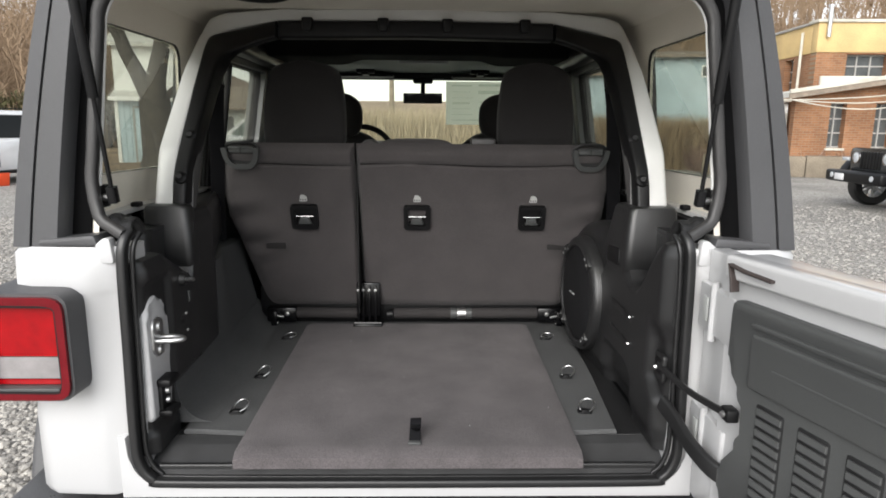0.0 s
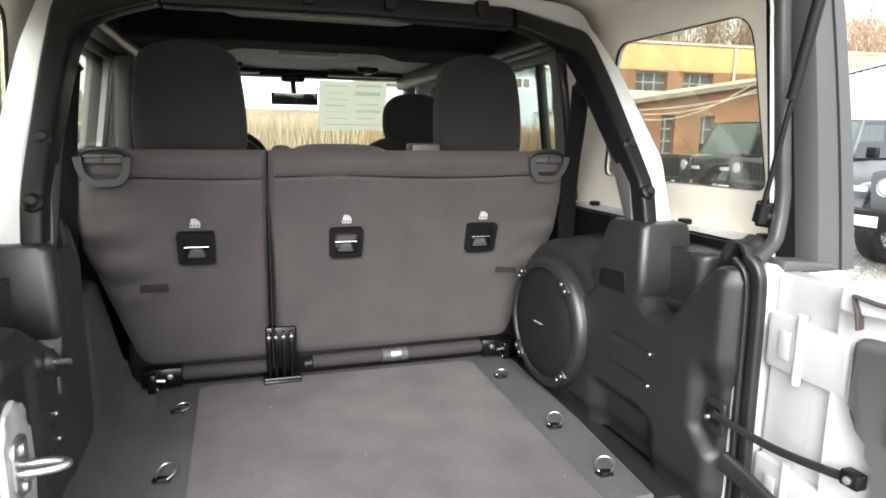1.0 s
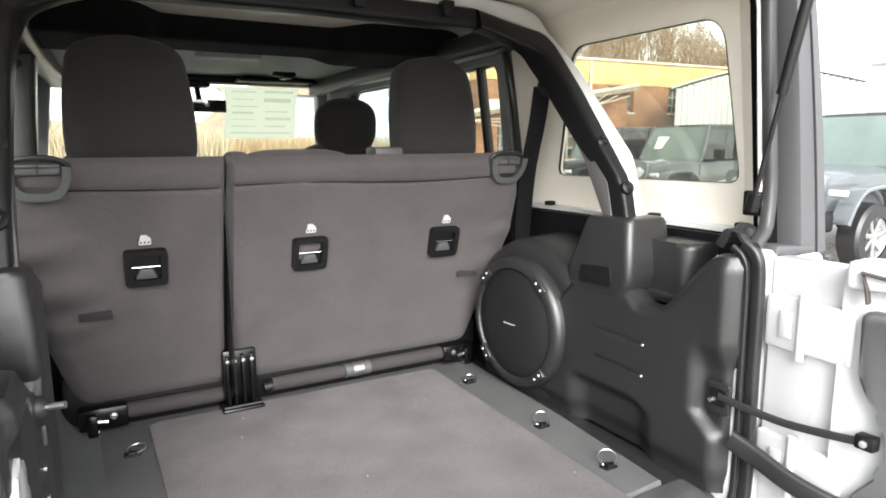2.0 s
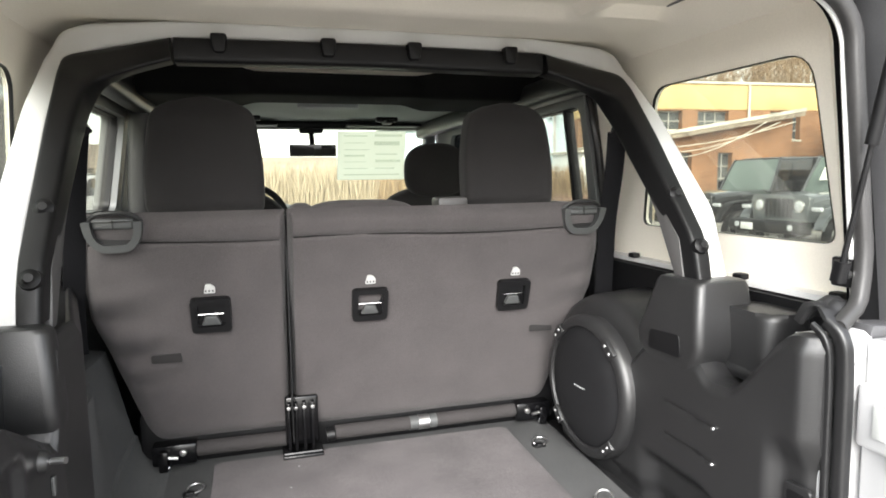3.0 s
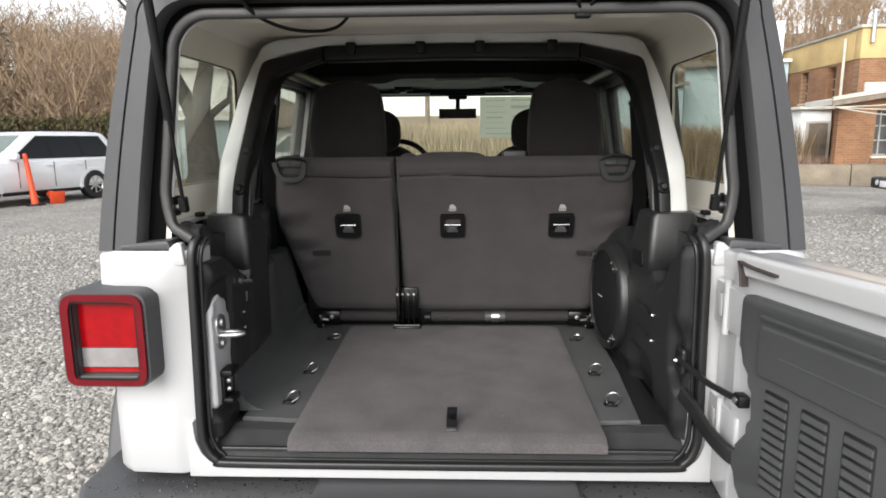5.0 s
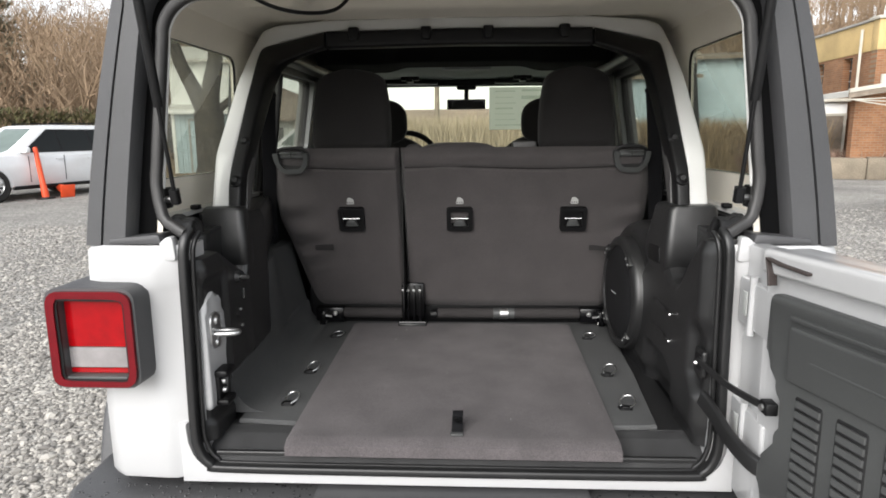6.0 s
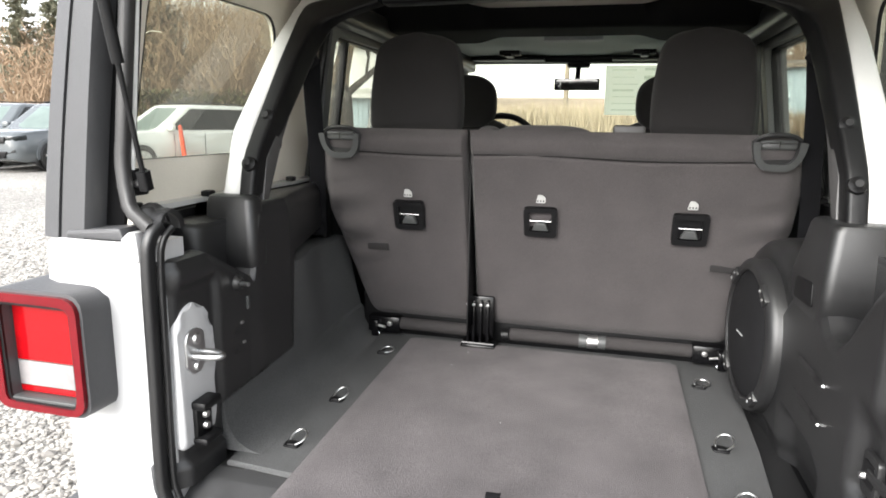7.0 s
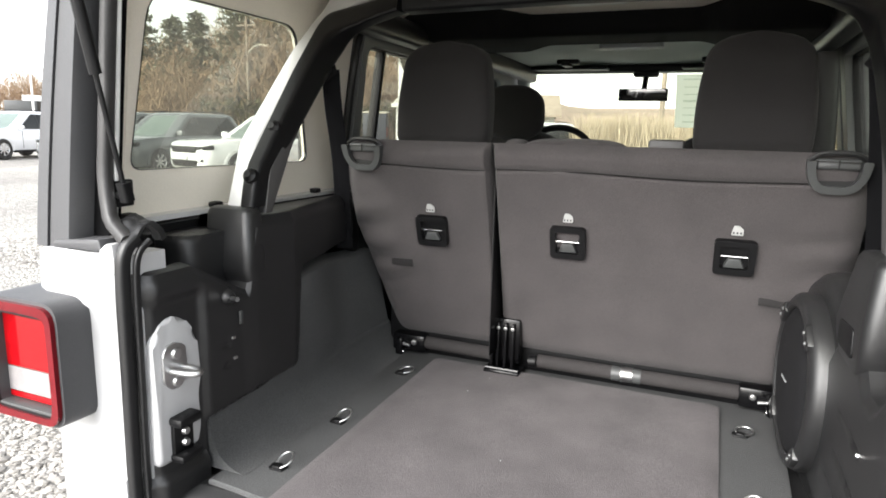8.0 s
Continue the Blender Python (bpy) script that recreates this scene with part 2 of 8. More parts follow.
def tube(bm, path, r, n=10, closed=False, size=None, up=(0, 0, 1)):
    return sweep(bm, path, circle(r, n), closed, up, size)


def lathe(bm, prof, m, n=28):
    """(radius, height) points turned round the local z axis of the pose m."""
    rings = []
    for r, h in prof:
        if r < 1e-5:
            rings.append([bm.verts.new(m @ Vector((0, 0, h)))])
        else:
            rings.append([bm.verts.new(m @ Vector((r * math.cos(2 * math.pi * i / n), r * math.sin(2 * math.pi * i / n), h))) for i in range(n)])
    for A, B in zip(rings, rings[1:]):
        for i in range(n):
            j = (i + 1) % n
            q = [A[i % len(A)], A[j % len(A)], B[j % len(B)], B[i % len(B)]]
            q = list(dict.fromkeys(q))
            if len(q) > 2:
                bm.faces.new(q)
    return bm


def sheet(bm, nu, nv, f, back=None):
    """A surface f(u, v), u and v from 0 to 1; with back(u, v) a closed body."""
    def lay(g):
        return [[bm.verts.new(g(i / nu, j / nv)) for j in range(nv + 1)] for i in range(nu + 1)]
    A = lay(f)
    for i in range(nu):
        for j in range(nv):
            bm.faces.new((A[i][j], A[i + 1][j], A[i + 1][j + 1], A[i][j + 1]))
    if back:
        B = lay(back)
        for i in range(nu):
            for j in range(nv):
                bm.faces.new((B[i][j], B[i][j + 1], B[i + 1][j + 1], B[i + 1][j]))
        for i in range(nu):
            bm.faces.new((A[i][0], B[i][0], B[i + 1][0], A[i + 1][0]))
            bm.faces.new((A[i][nv], A[i + 1][nv], B[i + 1][nv], B[i][nv]))
        for j in range(nv):
            bm.faces.new((A[0][j], A[0][j + 1], B[0][j + 1], B[0][j]))
            bm.faces.new((A[nu][j], B[nu][j], B[nu][j + 1], A[nu][j + 1]))
    return bm


def around(pts, n):
    """n points evenly spaced by length round a closed outline, from its first point."""
    P = [Vector(p) for p in pts] + [Vector(pts[0])]
    L = [0]
    for a, b in zip(P, P[1:]):
        L.append(L[-1] + (b - a).length)
    out, j = [], 0
    for i in range(n):
        d = L[-1] * i / n
        while L[j + 1] < d:
            j += 1
        t = (d - L[j]) / max(1e-9, L[j + 1] - L[j])
        out.append(tuple(P[j] * (1 - t) + P[j + 1] * t))
    return out


def frame_ring(bm, outer, inner, f, g):
    """A slab between two outlines of equal count; f and g map their (a, b) to the near and the far face."""
    n = len(outer)
    of, nf = [bm.verts.new(f(p)) for p in outer], [bm.verts.new(f(p)) for p in inner]
    og, ng = [bm.verts.new(g(p)) for p in outer], [bm.verts.new(g(p)) for p in inner]
    for i in range(n):
        j = (i + 1) % n
        bm.faces.new((of[i], of[j], nf[j], nf[i]))
        bm.faces.new((og[j], og[i], ng[i], ng[j]))
        bm.faces.new((nf[i], nf[j], ng[j], ng[i]))
        bm.faces.new((of[j], of[i], og[i], og[j]))
    return bm


def square_round(hole, y0, y1, z0, z1):
    """The outline of a rectangle with as many points as the hole has, matched by direction from the hole's middle."""
    cy = sum(p[0] for p in hole) / len(hole)
    cz = sum(p[1] for p in hole) / len(hole)
    out = []
    for p in hole:
        dy, dz = p[0] - cy, p[1] - cz
        k = 1e9
        if abs(dy) > 1e-9:
            k = min(k, ((y1 if dy > 0 else y0) - cy) / dy)
        if abs(dz) > 1e-9:
            k = min(k, ((z1 if dz > 0 else z0) - cz) / dz)
        out.append((cy + dy * k, cz + dz * k))
    for c in ((y0, z0), (y1, z0), (y1, z1), (y0, z1)):
        i = min(range(len(out)), key=lambda i: (out[i][0] - c[0]) ** 2 + (out[i][1] - c[1]) ** 2)
        out[i] = c
    return out


def flip(bm):
    """Mirrors a bmesh in the middle plane of the car."""
    for v in bm.verts:
        v.co.x = -v.co.x
    return bm

# ---- the open vehicle ----
car = thing("off_road_vehicle", "white off-road vehicle with black hard top, tailgate open, on gravel", "vehicle")


def lerp(a, b, t):
    return a + (b - a) * t


def smooth(a, b, x):
    t = max(0.0, min(1.0, (x - a) / (b - a)))
    return t * t * (3 - 2 * t)


# -- white rear corners of the tub --
CORNER = [(0.872, 0.70), (0.874, 0.27), (0.868, 0.19), (0.845, 0.142), (0.81, 0.124), (0.70, 0.118), (0.676, 0.119), (0.650, 0.132),
          (0.624, 0.138), (0.604, 0.150), (0.604, 0.21), (0.64, 0.21), (0.70, 0.17), (0.80, 0.172), (0.84, 0.23), (0.845, 0.70)]
LEVELS = [(0.655, 0.006), (0.672, 0.0), (0.855, 0.0), (0.872, 0.002), (1.130, 0.002), (1.142, -0.006), (1.222, -0.004), (1.236, 0.004)]


def tub_corner(sign):
    bm = nb()
    rings = []
    for z, inset in LEVELS:
        ring = []
        for i, (x, y) in enumerate(CORNER):
            k = inset if i < 8 else 0
            if 5 <= i <= 7 and 0.86 < z < 1.135:
                x += 0.012
            ring.append(bm.verts.new((sign * (x - k * (1 if i < 4 else 0)), y + k * (1 if i > 1 else 0), z)))
        rings.append(ring)
    n = len(CORNER)
    for A, B in zip(rings, rings[1:]):
        for j in range(n):
            bm.faces.new((A[j], A[(j + 1) % n], B[(j + 1) % n], B[j]))
    bm.faces.new(rings[0])
    bm.faces.new(rings[-1])
    return bm


for s in (-1, 1):
    part("tub_corner", tub_corner(s), "paint", car, "glossy white painted rear corner panel")
    # the peak of the post beside the opening
    pk = prism(nb(), rounded([(0.632, 1.20), (0.676, 1.20), (0.672, 1.238), (0.654, 1.256), (0.638, 1.256)], 0.008, 2), "y", 0.1225, 0.15, 0.004)
    part("post_cap", pk if s > 0 else flip(pk), "paint", car)

arc = [(-0.66, 0.648), (0.66, 0.648), (0.66, 0.80), (0.640, 0.80)]
arc += [(0.565 + 0.075 * math.cos(a), 0.751 + 0.075 * math.sin(a)) for a in np.linspace(0, -math.pi / 2, 8)]
arc += [(-0.565 - 0.075 * math.sin(a), 0.751 - 0.075 * math.cos(a)) for a in np.linspace(0, math.pi / 2, 8)]
arc += [(-0.640, 0.80), (-0.66, 0.80)]
part("rear_sill", prism(nb(), arc, "y", 0.1195, 0.20, 0.004, 2), "paint", car, "white painted sill under the load opening")
part("underbody", box(nb(), -0.80, 0.80, 0.205, 3.9, 0.50, 0.735, 0.02), "black", car)

# -- rubber seal round the tub opening --
SEAL = [(-0.606, 0.150, 1.268), (-0.611, 0.128, 1.245), (-0.615, 0.122, 1.19), (-0.618, 0.122, 1.0), (-0.621, 0.122, 0.80), (-0.615, 0.122, 0.735), (-0.588, 0.122, 0.696), (-0.53, 0.122, 0.686),
        (0.0, 0.122, 0.684)]
seal_path = spline(SEAL, 6)
seal_path += [Vector((-p.x, p.y, p.z)) for p in reversed(seal_path[:-1])]
part("opening_seal", sweep(nb(), seal_path, rrect(0.020, 0.024, 0.007), up=(0, 1, 0)), "rubber", car, "black rubber seal round the load opening")
part("seal_lip", sweep(nb(), [(p.x * 0.976, p.y + 0.016, lerp(p.z, 0.95, 0.022)) for p in seal_path], rrect(0.009, 0.012, 0.003), up=(0, 1, 0)), "rubber", car)


# -- hard top --
def top_out(z):
    d = z - 1.235
    return 0.857 - 0.15 * d - 0.13 * d * d


def top_in(z):
    return 0.683 - 0.125 * (z - 1.27)


def u_line(side_x, top_z, radius, z0, n=10):
    """An upside-down U in (x, z): up one leg, round the corner, over and down."""
    zc = top_z - radius
    leg = [(side_x(lerp(z0, zc, i / n)), lerp(z0, zc, i / n)) for i in range(n + 1)]
    xc = side_x(zc)
    bend = [(xc - radius * (1 - math.cos(a)), zc + radius * math.sin(a)) for a in np.linspace(0, math.pi / 2, 9)[1:]]
    half = leg + bend + [((xc - radius) * (1 - i / 10), top_z) for i in range(1, 10)]
    return half + [(0, top_z)] + [(-x, z) for x, z in reversed(half)]


U_OUT = u_line(top_out, 1.868, 0.075, 1.235)
U_IN = u_line(top_in, 1.783, 0.095, 1.237)


def u_mix(t):
    return [(lerp(a[0], b[0], t), lerp(a[1], b[1], t)) for a, b in zip(U_OUT, U_IN)]


def u_strip(bm, A, ya, B, yb, back):
    """A U-shaped slab between the outlines A and B, with its own depth."""
    va, vb = [bm.verts.new((p[0], ya, p[1])) for p in A], [bm.verts.new((p[0], yb, p[1])) for p in B]
    wa, wb = [bm.verts.new((p[0], back, p[1])) for p in A], [bm.verts.new((p[0], back, p[1])) for p in B]
    for i in range(len(A) - 1):
        bm.faces.new((va[i], va[i + 1], vb[i + 1], vb[i]))
        bm.faces.new((wa[i + 1], wa[i], wb[i], wb[i + 1]))
        bm.faces.new((va[i + 1], va[i], wa[i], wa[i + 1]))
        bm.faces.new((vb[i], vb[i + 1], wb[i + 1], wb[i]))
    for i in (0, -1):
        bm.faces.new((va[i], vb[i], wb[i], wa[i]))
    return bm


tb = nb()
u_strip(tb, u_mix(0.0), 0.150, u_mix(0.05), 0.134, 0.20)
u_strip(tb, u_mix(0.05), 0.134, u_mix(0.275), 0.127, 0.20)
part("hard_top_edge", tb, "top", car, "grained dark grey hard top edge")
tb = nb()
u_strip(tb, u_mix(0.30), 0.130, u_mix(0.62), 0.126, 0.20)
u_strip(tb, u_mix(0.62), 0.126, u_mix(0.665), 0.140, 0.20)
part("hard_top_frame", tb, "top", car, "grained dark grey frame round the rear glass opening")
# strip that darkens the channel beside the seal, shade put in as colour
part("frame_channel_shade", u_strip(nb(), u_mix(0.665), 0.172, u_mix(0.90), 0.172, 0.198), "channel_shade", car)
part("frame_gap", u_strip(nb(), u_mix(0.275), 0.142, u_mix(0.30), 0.142, 0.196), "black", car)
for s in (-1, 1):
    foot = prism(nb(), rounded([(0.664, 1.238), (0.792, 1.238), (0.788, 1.252), (0.71, 1.258), (0.670, 1.262)], 0.006, 2), "y", 0.1235, 0.19, 0.005)
    part("frame_foot", foot if s > 0 else flip(foot), "top", car)

# bulb seal round the glass opening, its tails turned in to the tub seal
gl = [(p[0], 0.156, p[1]) for p in u_mix(0.94)]
tail = [(0.612, 0.135, 1.262), (0.640, 0.142, 1.278), (0.668, 0.150, 1.300)]
bulb = spline(tail + [(p[0], p[1], p[2]) for p in gl[3:-3]] + [(-p[0], p[1], p[2]) for p in reversed(tail)], 2)
part("glass_seal", sweep(nb(), bulb, rrect(0.024, 0.024, 0.009), up=(0, 1, 0)), "sunlit_rubber", car, "thick black bulb seal round the rear glass opening, greyed as if sunlit")
for s in (-1, 1):
    # crumpled rubber flap where the two seals meet
    def flap(u, v, o):
        f = 0.0035 * math.sin(u * 9 + v * 3) * (1 - 0.5 * v) + 0.003 * noise.noise(Vector((u * 5, v * 4, s)))
        return (s * (lerp(0.602, 0.654, u) + 0.004 * math.sin(v * 5)), lerp(0.140, 0.198, v ** 0.8) + f * 0.6 + o, 1.240 + 0.046 * math.sin(math.pi * min(1, 0.15 + 0.75 * v)) + 0.012 * u + f + 0.4 * o)
    fb = sheet(nb(), 18, 12, lambda u, v: flap(u, v, 0.0), lambda u, v: flap(u, v, 0.012))
    part("seal_joint", fb, "rubber", car, "crumpled black rubber where the seals meet")


part("shell_lip", tube(nb(), spline([(p[0], 0.171, p[1]) for p in U_IN[1:-1]], 2), 0.0045, 8), "bar_paint", car, "white edge of the inner shell beside the seal")


def wall_in(z):
    return 0.785 - 0.1556 * (z - 1.3)


# cream inner shell: the flare behind the opening, the walls round the side windows, the ceiling
U_WALL = u_line(wall_in, 1.852, 0.085, 1.262)
U_LIP = u_mix(1.0)


def flare(u, v, off):
    k = round(u * (len(U_WALL) - 1))
    a, b = U_LIP[k], U_WALL[k]
    w = v ** 0.7
    x, z = lerp(a[0], b[0], w), lerp(a[1], b[1], w)
    return (x + math.copysign(off, x), lerp(0.174, 0.279, v), z + off)


part("shell_flare", sheet(nb(), len(U_WALL) - 1, 6, lambda u, v: flare(u, v, 0.0), lambda u, v: flare(u, v, 0.006)), "cream", car, "cream moulded inner shell of the hard top")
WINDOW = rounded([(0.292, 1.372), (0.921, 1.368), (0.800, 1.728), (0.318, 1.728)], [0.03, 0.03, 0.05, 0.06], 5)
RIM = square_round(WINDOW, 0.276, 1.095, 1.262, 1.835)
for s in (-1, 1):
    part("shell_wall", frame_ring(nb(), RIM, WINDOW, lambda p: (s * wall_in(p[1]), p[0], p[1]), lambda p: (s * (wall_in(p[1]) + 0.014), p[0], p[1])), "cream", car, "cream moulded inner side wall")
    OUT = square_round(WINDOW, 0.192, 1.13, 1.238, 1.80)
    wide = [(lerp(0.6, p[0], 1.18), lerp(1.55, p[1], 1.18)) for p in WINDOW]
    part("top_side", frame_ring(nb(), OUT, wide, lambda p: (s * top_out(p[1]), p[0], p[1]), lambda p: (s * (wall_in(p[1]) + 0.015), p[0], p[1])), "top", car, "grained dark grey hard top side")
    big = [(lerp(0.6, p[0], 1.004), lerp(1.55, p[1], 1.006)) for p in WINDOW]
    sml = [(lerp(0.6, p[0], 0.999), lerp(1.55, p[1], 0.998)) for p in WINDOW]
    win = part("quarter_window", frame_ring(nb(), big, sml, lambda p: (s * (wall_in(p[1]) - 0.002), p[0], p[1]), lambda p: (s * (wall_in(p[1]) + 0.006), p[0], p[1])), "black", car, "tinted fixed rear side window in a black rubber edge")
    pane = part("pane", prism(nb(), big, "x", 0.0, 0.004, shear=lambda q: (s * (wall_in(q[2]) + 0.004 + q[0]), q[1], q[2])), "privacy", win, "tinted privacy glass")
    pane.visible_shadow = False
    # ledge along the belt line with its clips
    part("belt_ledge", prism(nb(), [(0.752, 1.262), (0.80, 1.262), (0.80, 1.274), (0.752, 1.274)], "y", 0.20, 1.12, 0.003), "bar_paint", car) if s > 0 else \
        part("belt_ledge", flip(prism(nb(), [(0.752, 1.262), (0.80, 1.262), (0.80, 1.274), (0.752, 1.274)], "y", 0.20, 1.12, 0.003)), "bar_paint", car)
    for yy in (0.262, 0.512, 0.93):
        cl = box(nb(), s * 0.752 - 0.012, s * 0.752 + 0.012, yy - 0.014, yy + 0.014, 1.274, 1.288, 0.004)
        part("ledge_clip", cl, "black", car)


def ceiling_z(x, y):
    z = 1.852
    edge = smooth(0.60, 0.74, abs(x))
    z -= 0.05 * edge * edge
    pad = smooth(0.43, 0.40, abs(x)) * smooth(0.36, 0.40, y) * smooth(0.70, 0.66, y)
    z += 0.025 * pad
    rib = smooth(0.035, 0.02, abs(y - 0.53)) * smooth(0.33, 0.30, abs(x))
    z -= 0.014 * rib
    for sx in (-1, 1):
        z += 0.024 * smooth(0.10, 0.085, abs(x - sx * 0.545)) * smooth(0.13, 0.11, abs(y - 0.50))
    z -= 0.012 * smooth(0.05, 0.0, abs(y - 1.2))
    return z


part("headliner", sheet(nb(), 76, 60, lambda u, v: (lerp(-0.735, 0.735, u), lerp(0.262, 1.76, v), ceiling_z(lerp(-0.735, 0.735, u), lerp(0.262, 1.76, v))),
                        lambda u, v: (lerp(-0.735, 0.735, u), lerp(0.262, 1.76, v), 1.882 - 0.06 * smooth(0.60, 0.74, abs(lerp(-0.735, 0.735, u))))), "cream", car, "cream moulded ceiling with raised ribs")
part("roof_skin", sheet(nb(), 24, 12, lambda u, v: (lerp(-0.74, 0.74, u), lerp(0.14, 2.72, v), 1.902 - 0.05 * abs(2 * u - 1) ** 6 - 0.02 * smooth(0.0, 0.02, -v + 0.02)),
                        lambda u, v: (lerp(-0.74, 0.74, u), lerp(0.14, 2.72, v), 1.886 - 0.032 * abs(2 * u - 1) ** 6)), "top", car, "grained dark grey hard top roof")
part("front_ceiling", sheet(nb(), 20, 10, lambda u, v: (lerp(-0.70, 0.70, u), lerp(1.765, 2.74, v), 1.83 - 0.03 * abs(2 * u - 1) ** 3 - 0.03 * v),
                            lambda u, v: (lerp(-0.70, 0.70, u), lerp(1.765, 2.74, v), 1.86 - 0.03 * abs(2 * u - 1) ** 3)), "roof_lining", car, "grey lining of the removable front roof panels, paled as if lit from the windscreen")

# roof header hinges of the lifted glass, and the wiring
for x0 in (-0.418, 0.431):
    hg = part("glass_hinge", prism(nb(), rounded([(x0 - 0.046, 1.806), (x0 + 0.046, 1.810), (x0 + 0.042, 1.862), (x0 - 0.042, 1.862)], 0.008, 2), "y", 0.098, 0.126, 0.005), "black", car, "black hinge of the lifted rear glass")
    for dx in (-0.024, 0.018):
        part("bolt", lathe(nb(), [(0, 0.006), (0.008, 0.006), (0.009, 0.0), (0, 0)], pose(x0 + dx, 0.098, 1.828, 90), 10), "greyplastic", hg)
    part("hinge_arm", prism(nb(), [(0.118, 1.862), (0.07, 1.93), (-0.02, 1.97), (-0.03, 1.955), (0.06, 1.91), (0.098, 1.862)], "x", x0 - 0.03, x0 + 0.03, 0.004), "black", car)
GLASS_Z = lambda y: 1.965 + 0.20 * (-y)
part("lifted_glass", sheet(nb(), 8, 8, lambda u, v: (lerp(-0.62, 0.62, u), lerp(0.02, -0.50, v), GLASS_Z(lerp(0.02, -0.50, v))), lambda u, v: (lerp(-0.62, 0.62, u), lerp(0.02, -0.50, v), GLASS_Z(lerp(0.02, -0.50, v)) + 0.006)),
     "privacy", car, "tinted rear glass lifted up on gas struts").visible_shadow = False
part("washer_hose", tube(nb(), spline([(-0.47, 0.08, 1.90), (-0.46, 0.10, 1.84), (-0.44, 0.14, 1.79), (-0.39, 0.20, 1.765), (-0.33, 0.27, 1.765), (-0.28, 0.33, 1.785), (-0.25, 0.37, 1.83), (-0.245, 0.39, 1.872)], 8), 0.0045, 8), "black", car, "black hose looped over the opening")
part("wire_loop", tube(nb(), spline([(0.27, 0.05, 1.90), (0.285, 0.10, 1.84), (0.31, 0.15, 1.785), (0.325, 0.16, 1.78), (0.335, 0.14, 1.80), (0.355, 0.10, 1.85)], 8), 0.004, 8), "black", car)
part("wire_clip", box(nb(), 0.30, 0.335, 0.15, 0.175, 1.768, 1.784, 0.004), "black", car)

# gas struts
for s in (-1, 1):
    x = s * 0.642
    strut = part("gas_strut", tube(nb(), [(x, 0.163, 1.350), (x, 0.119, 1.56)], 0.0048, 10), "black", car, "black gas strut holding up the rear glass")
    part("strut_cylinder", tube(nb(), [(x, 0.122, 1.548), (x, 0.120, 1.556), (x, 0.098, 1.66), (x, 0.02, 2.01)], 0.0105, 12), "black", strut)
    part("strut_end", sweep(nb(), [(x, 0.168, 1.328), (x, 0.161, 1.362)], rrect(0.020, 0.022, 0.006), up=(0, 1, 0)), "black", strut)
    part("ball_stud", tube(nb(), [(x, 0.168, 1.338), (x + s * 0.04, 0.175, 1.338)], 0.008, 8), "steel", strut)
    part("stud_plate", box(nb(), x + s * 0.03 - 0.006, x + s * 0.03 + 0.006, 0.166, 0.205, 1.315, 1.365, 0.004), "black", strut)

# -- sport bar --
def band(bm, outer, inner, depth, n=5):
    """A padded band between two lines of equal count, rounded over the depth."""
    ring = rounded([(-1, -1), (1, -1), (1, 1), (-1, 1)], 0.45, n)
    rings = []
    for o, i in zip(outer, inner):
        o, i = Vector(o), Vector(i)
        c, a = (o + i) / 2, (o - i) / 2
        d = Vector((0, depth, -0.62 * depth * (1 - smooth(1.68, 1.76, c.z)) * smooth(1.36, 1.42, c.z)))
        rings.append([bm.verts.new(c + a * px + d * py) for px, py in ring])
    k = len(ring)
    for A, B in zip(rings, rings[1:]):
        for q in range(k):
            bm.faces.new((A[q], A[(q + 1) % k], B[(q + 1) % k], B[q]))
    bm.faces.new(rings[0])
    bm.faces.new(rings[-1][::-1])
    return bm


def hoop_y(z):
    """The hoop leans forward."""
    return 0.495 + 0.22 * (min(z, 1.37) - 1.28) + 0.885 * max(0.0, z - 1.37)


def soft_line(corners, k=4):
    """A broken line with its inner corners eased."""
    P = [Vector(c) for c in corners]
    out = [P[0]]
    for a, b, c in zip(P, P[1:], P[2:]):
        r = min(0.03, (b - a).length * 0.4, (c - b).length * 0.4)
        s, e = b + (a - b).normalized() * r, b + (c - b).normalized() * r
        out += [(1 - t) ** 2 * s + 2 * t * (1 - t) * b + t * t * e for t in [q / k for q in range(k + 1)]]
    return out + [P[-1]]


# white hoop: (outer x, z) and (inner x, z) of one half, matched corner by corner
W_OUT = [(0.692, 1.262), (0.691, 1.40), (0.684, 1.62), (0.668, 1.765), (0.648, 1.820), (0.60, 1.838), (0.43, 1.852), (0.0, 1.856)]
W_IN = [(0.634, 1.262), (0.633, 1.40), (0.630, 1.62), (0.622, 1.72), (0.604, 1.762), (0.575, 1.782), (0.42, 1.812), (0.0, 1.816)]
wo = [(x, hoop_y(min(z, 1.795)) + 0.012, z) for x, z in W_OUT]
wi = [(x, hoop_y(min(z, 1.795)) + 0.012, z) for x, z in W_IN]
wo, wi = soft_line(wo), soft_line(wi)
full_o = wo + [Vector((-p.x, p.y, p.z)) for p in reversed(wo[:-1])]
full_i = wi + [Vector((-p.x, p.y, p.z)) for p in reversed(wi[:-1])]
part("sport_bar", band(nb(), full_o, full_i, 0.036), "bar_paint", car, "white painted roll bar hoop")
P_OUT = [(0.637, 1.288), (0.637, 1.36), (0.637, 1.60), (0.636, 1.700), (0.634, 1.762), (0.53, 1.791), (0.434, 1.813)]
P_IN = [(0.600, 1.288), (0.598, 1.36), (0.590, 1.60), (0.582, 1.668), (0.562, 1.705), (0.50, 1.737), (0.432, 1.760)]
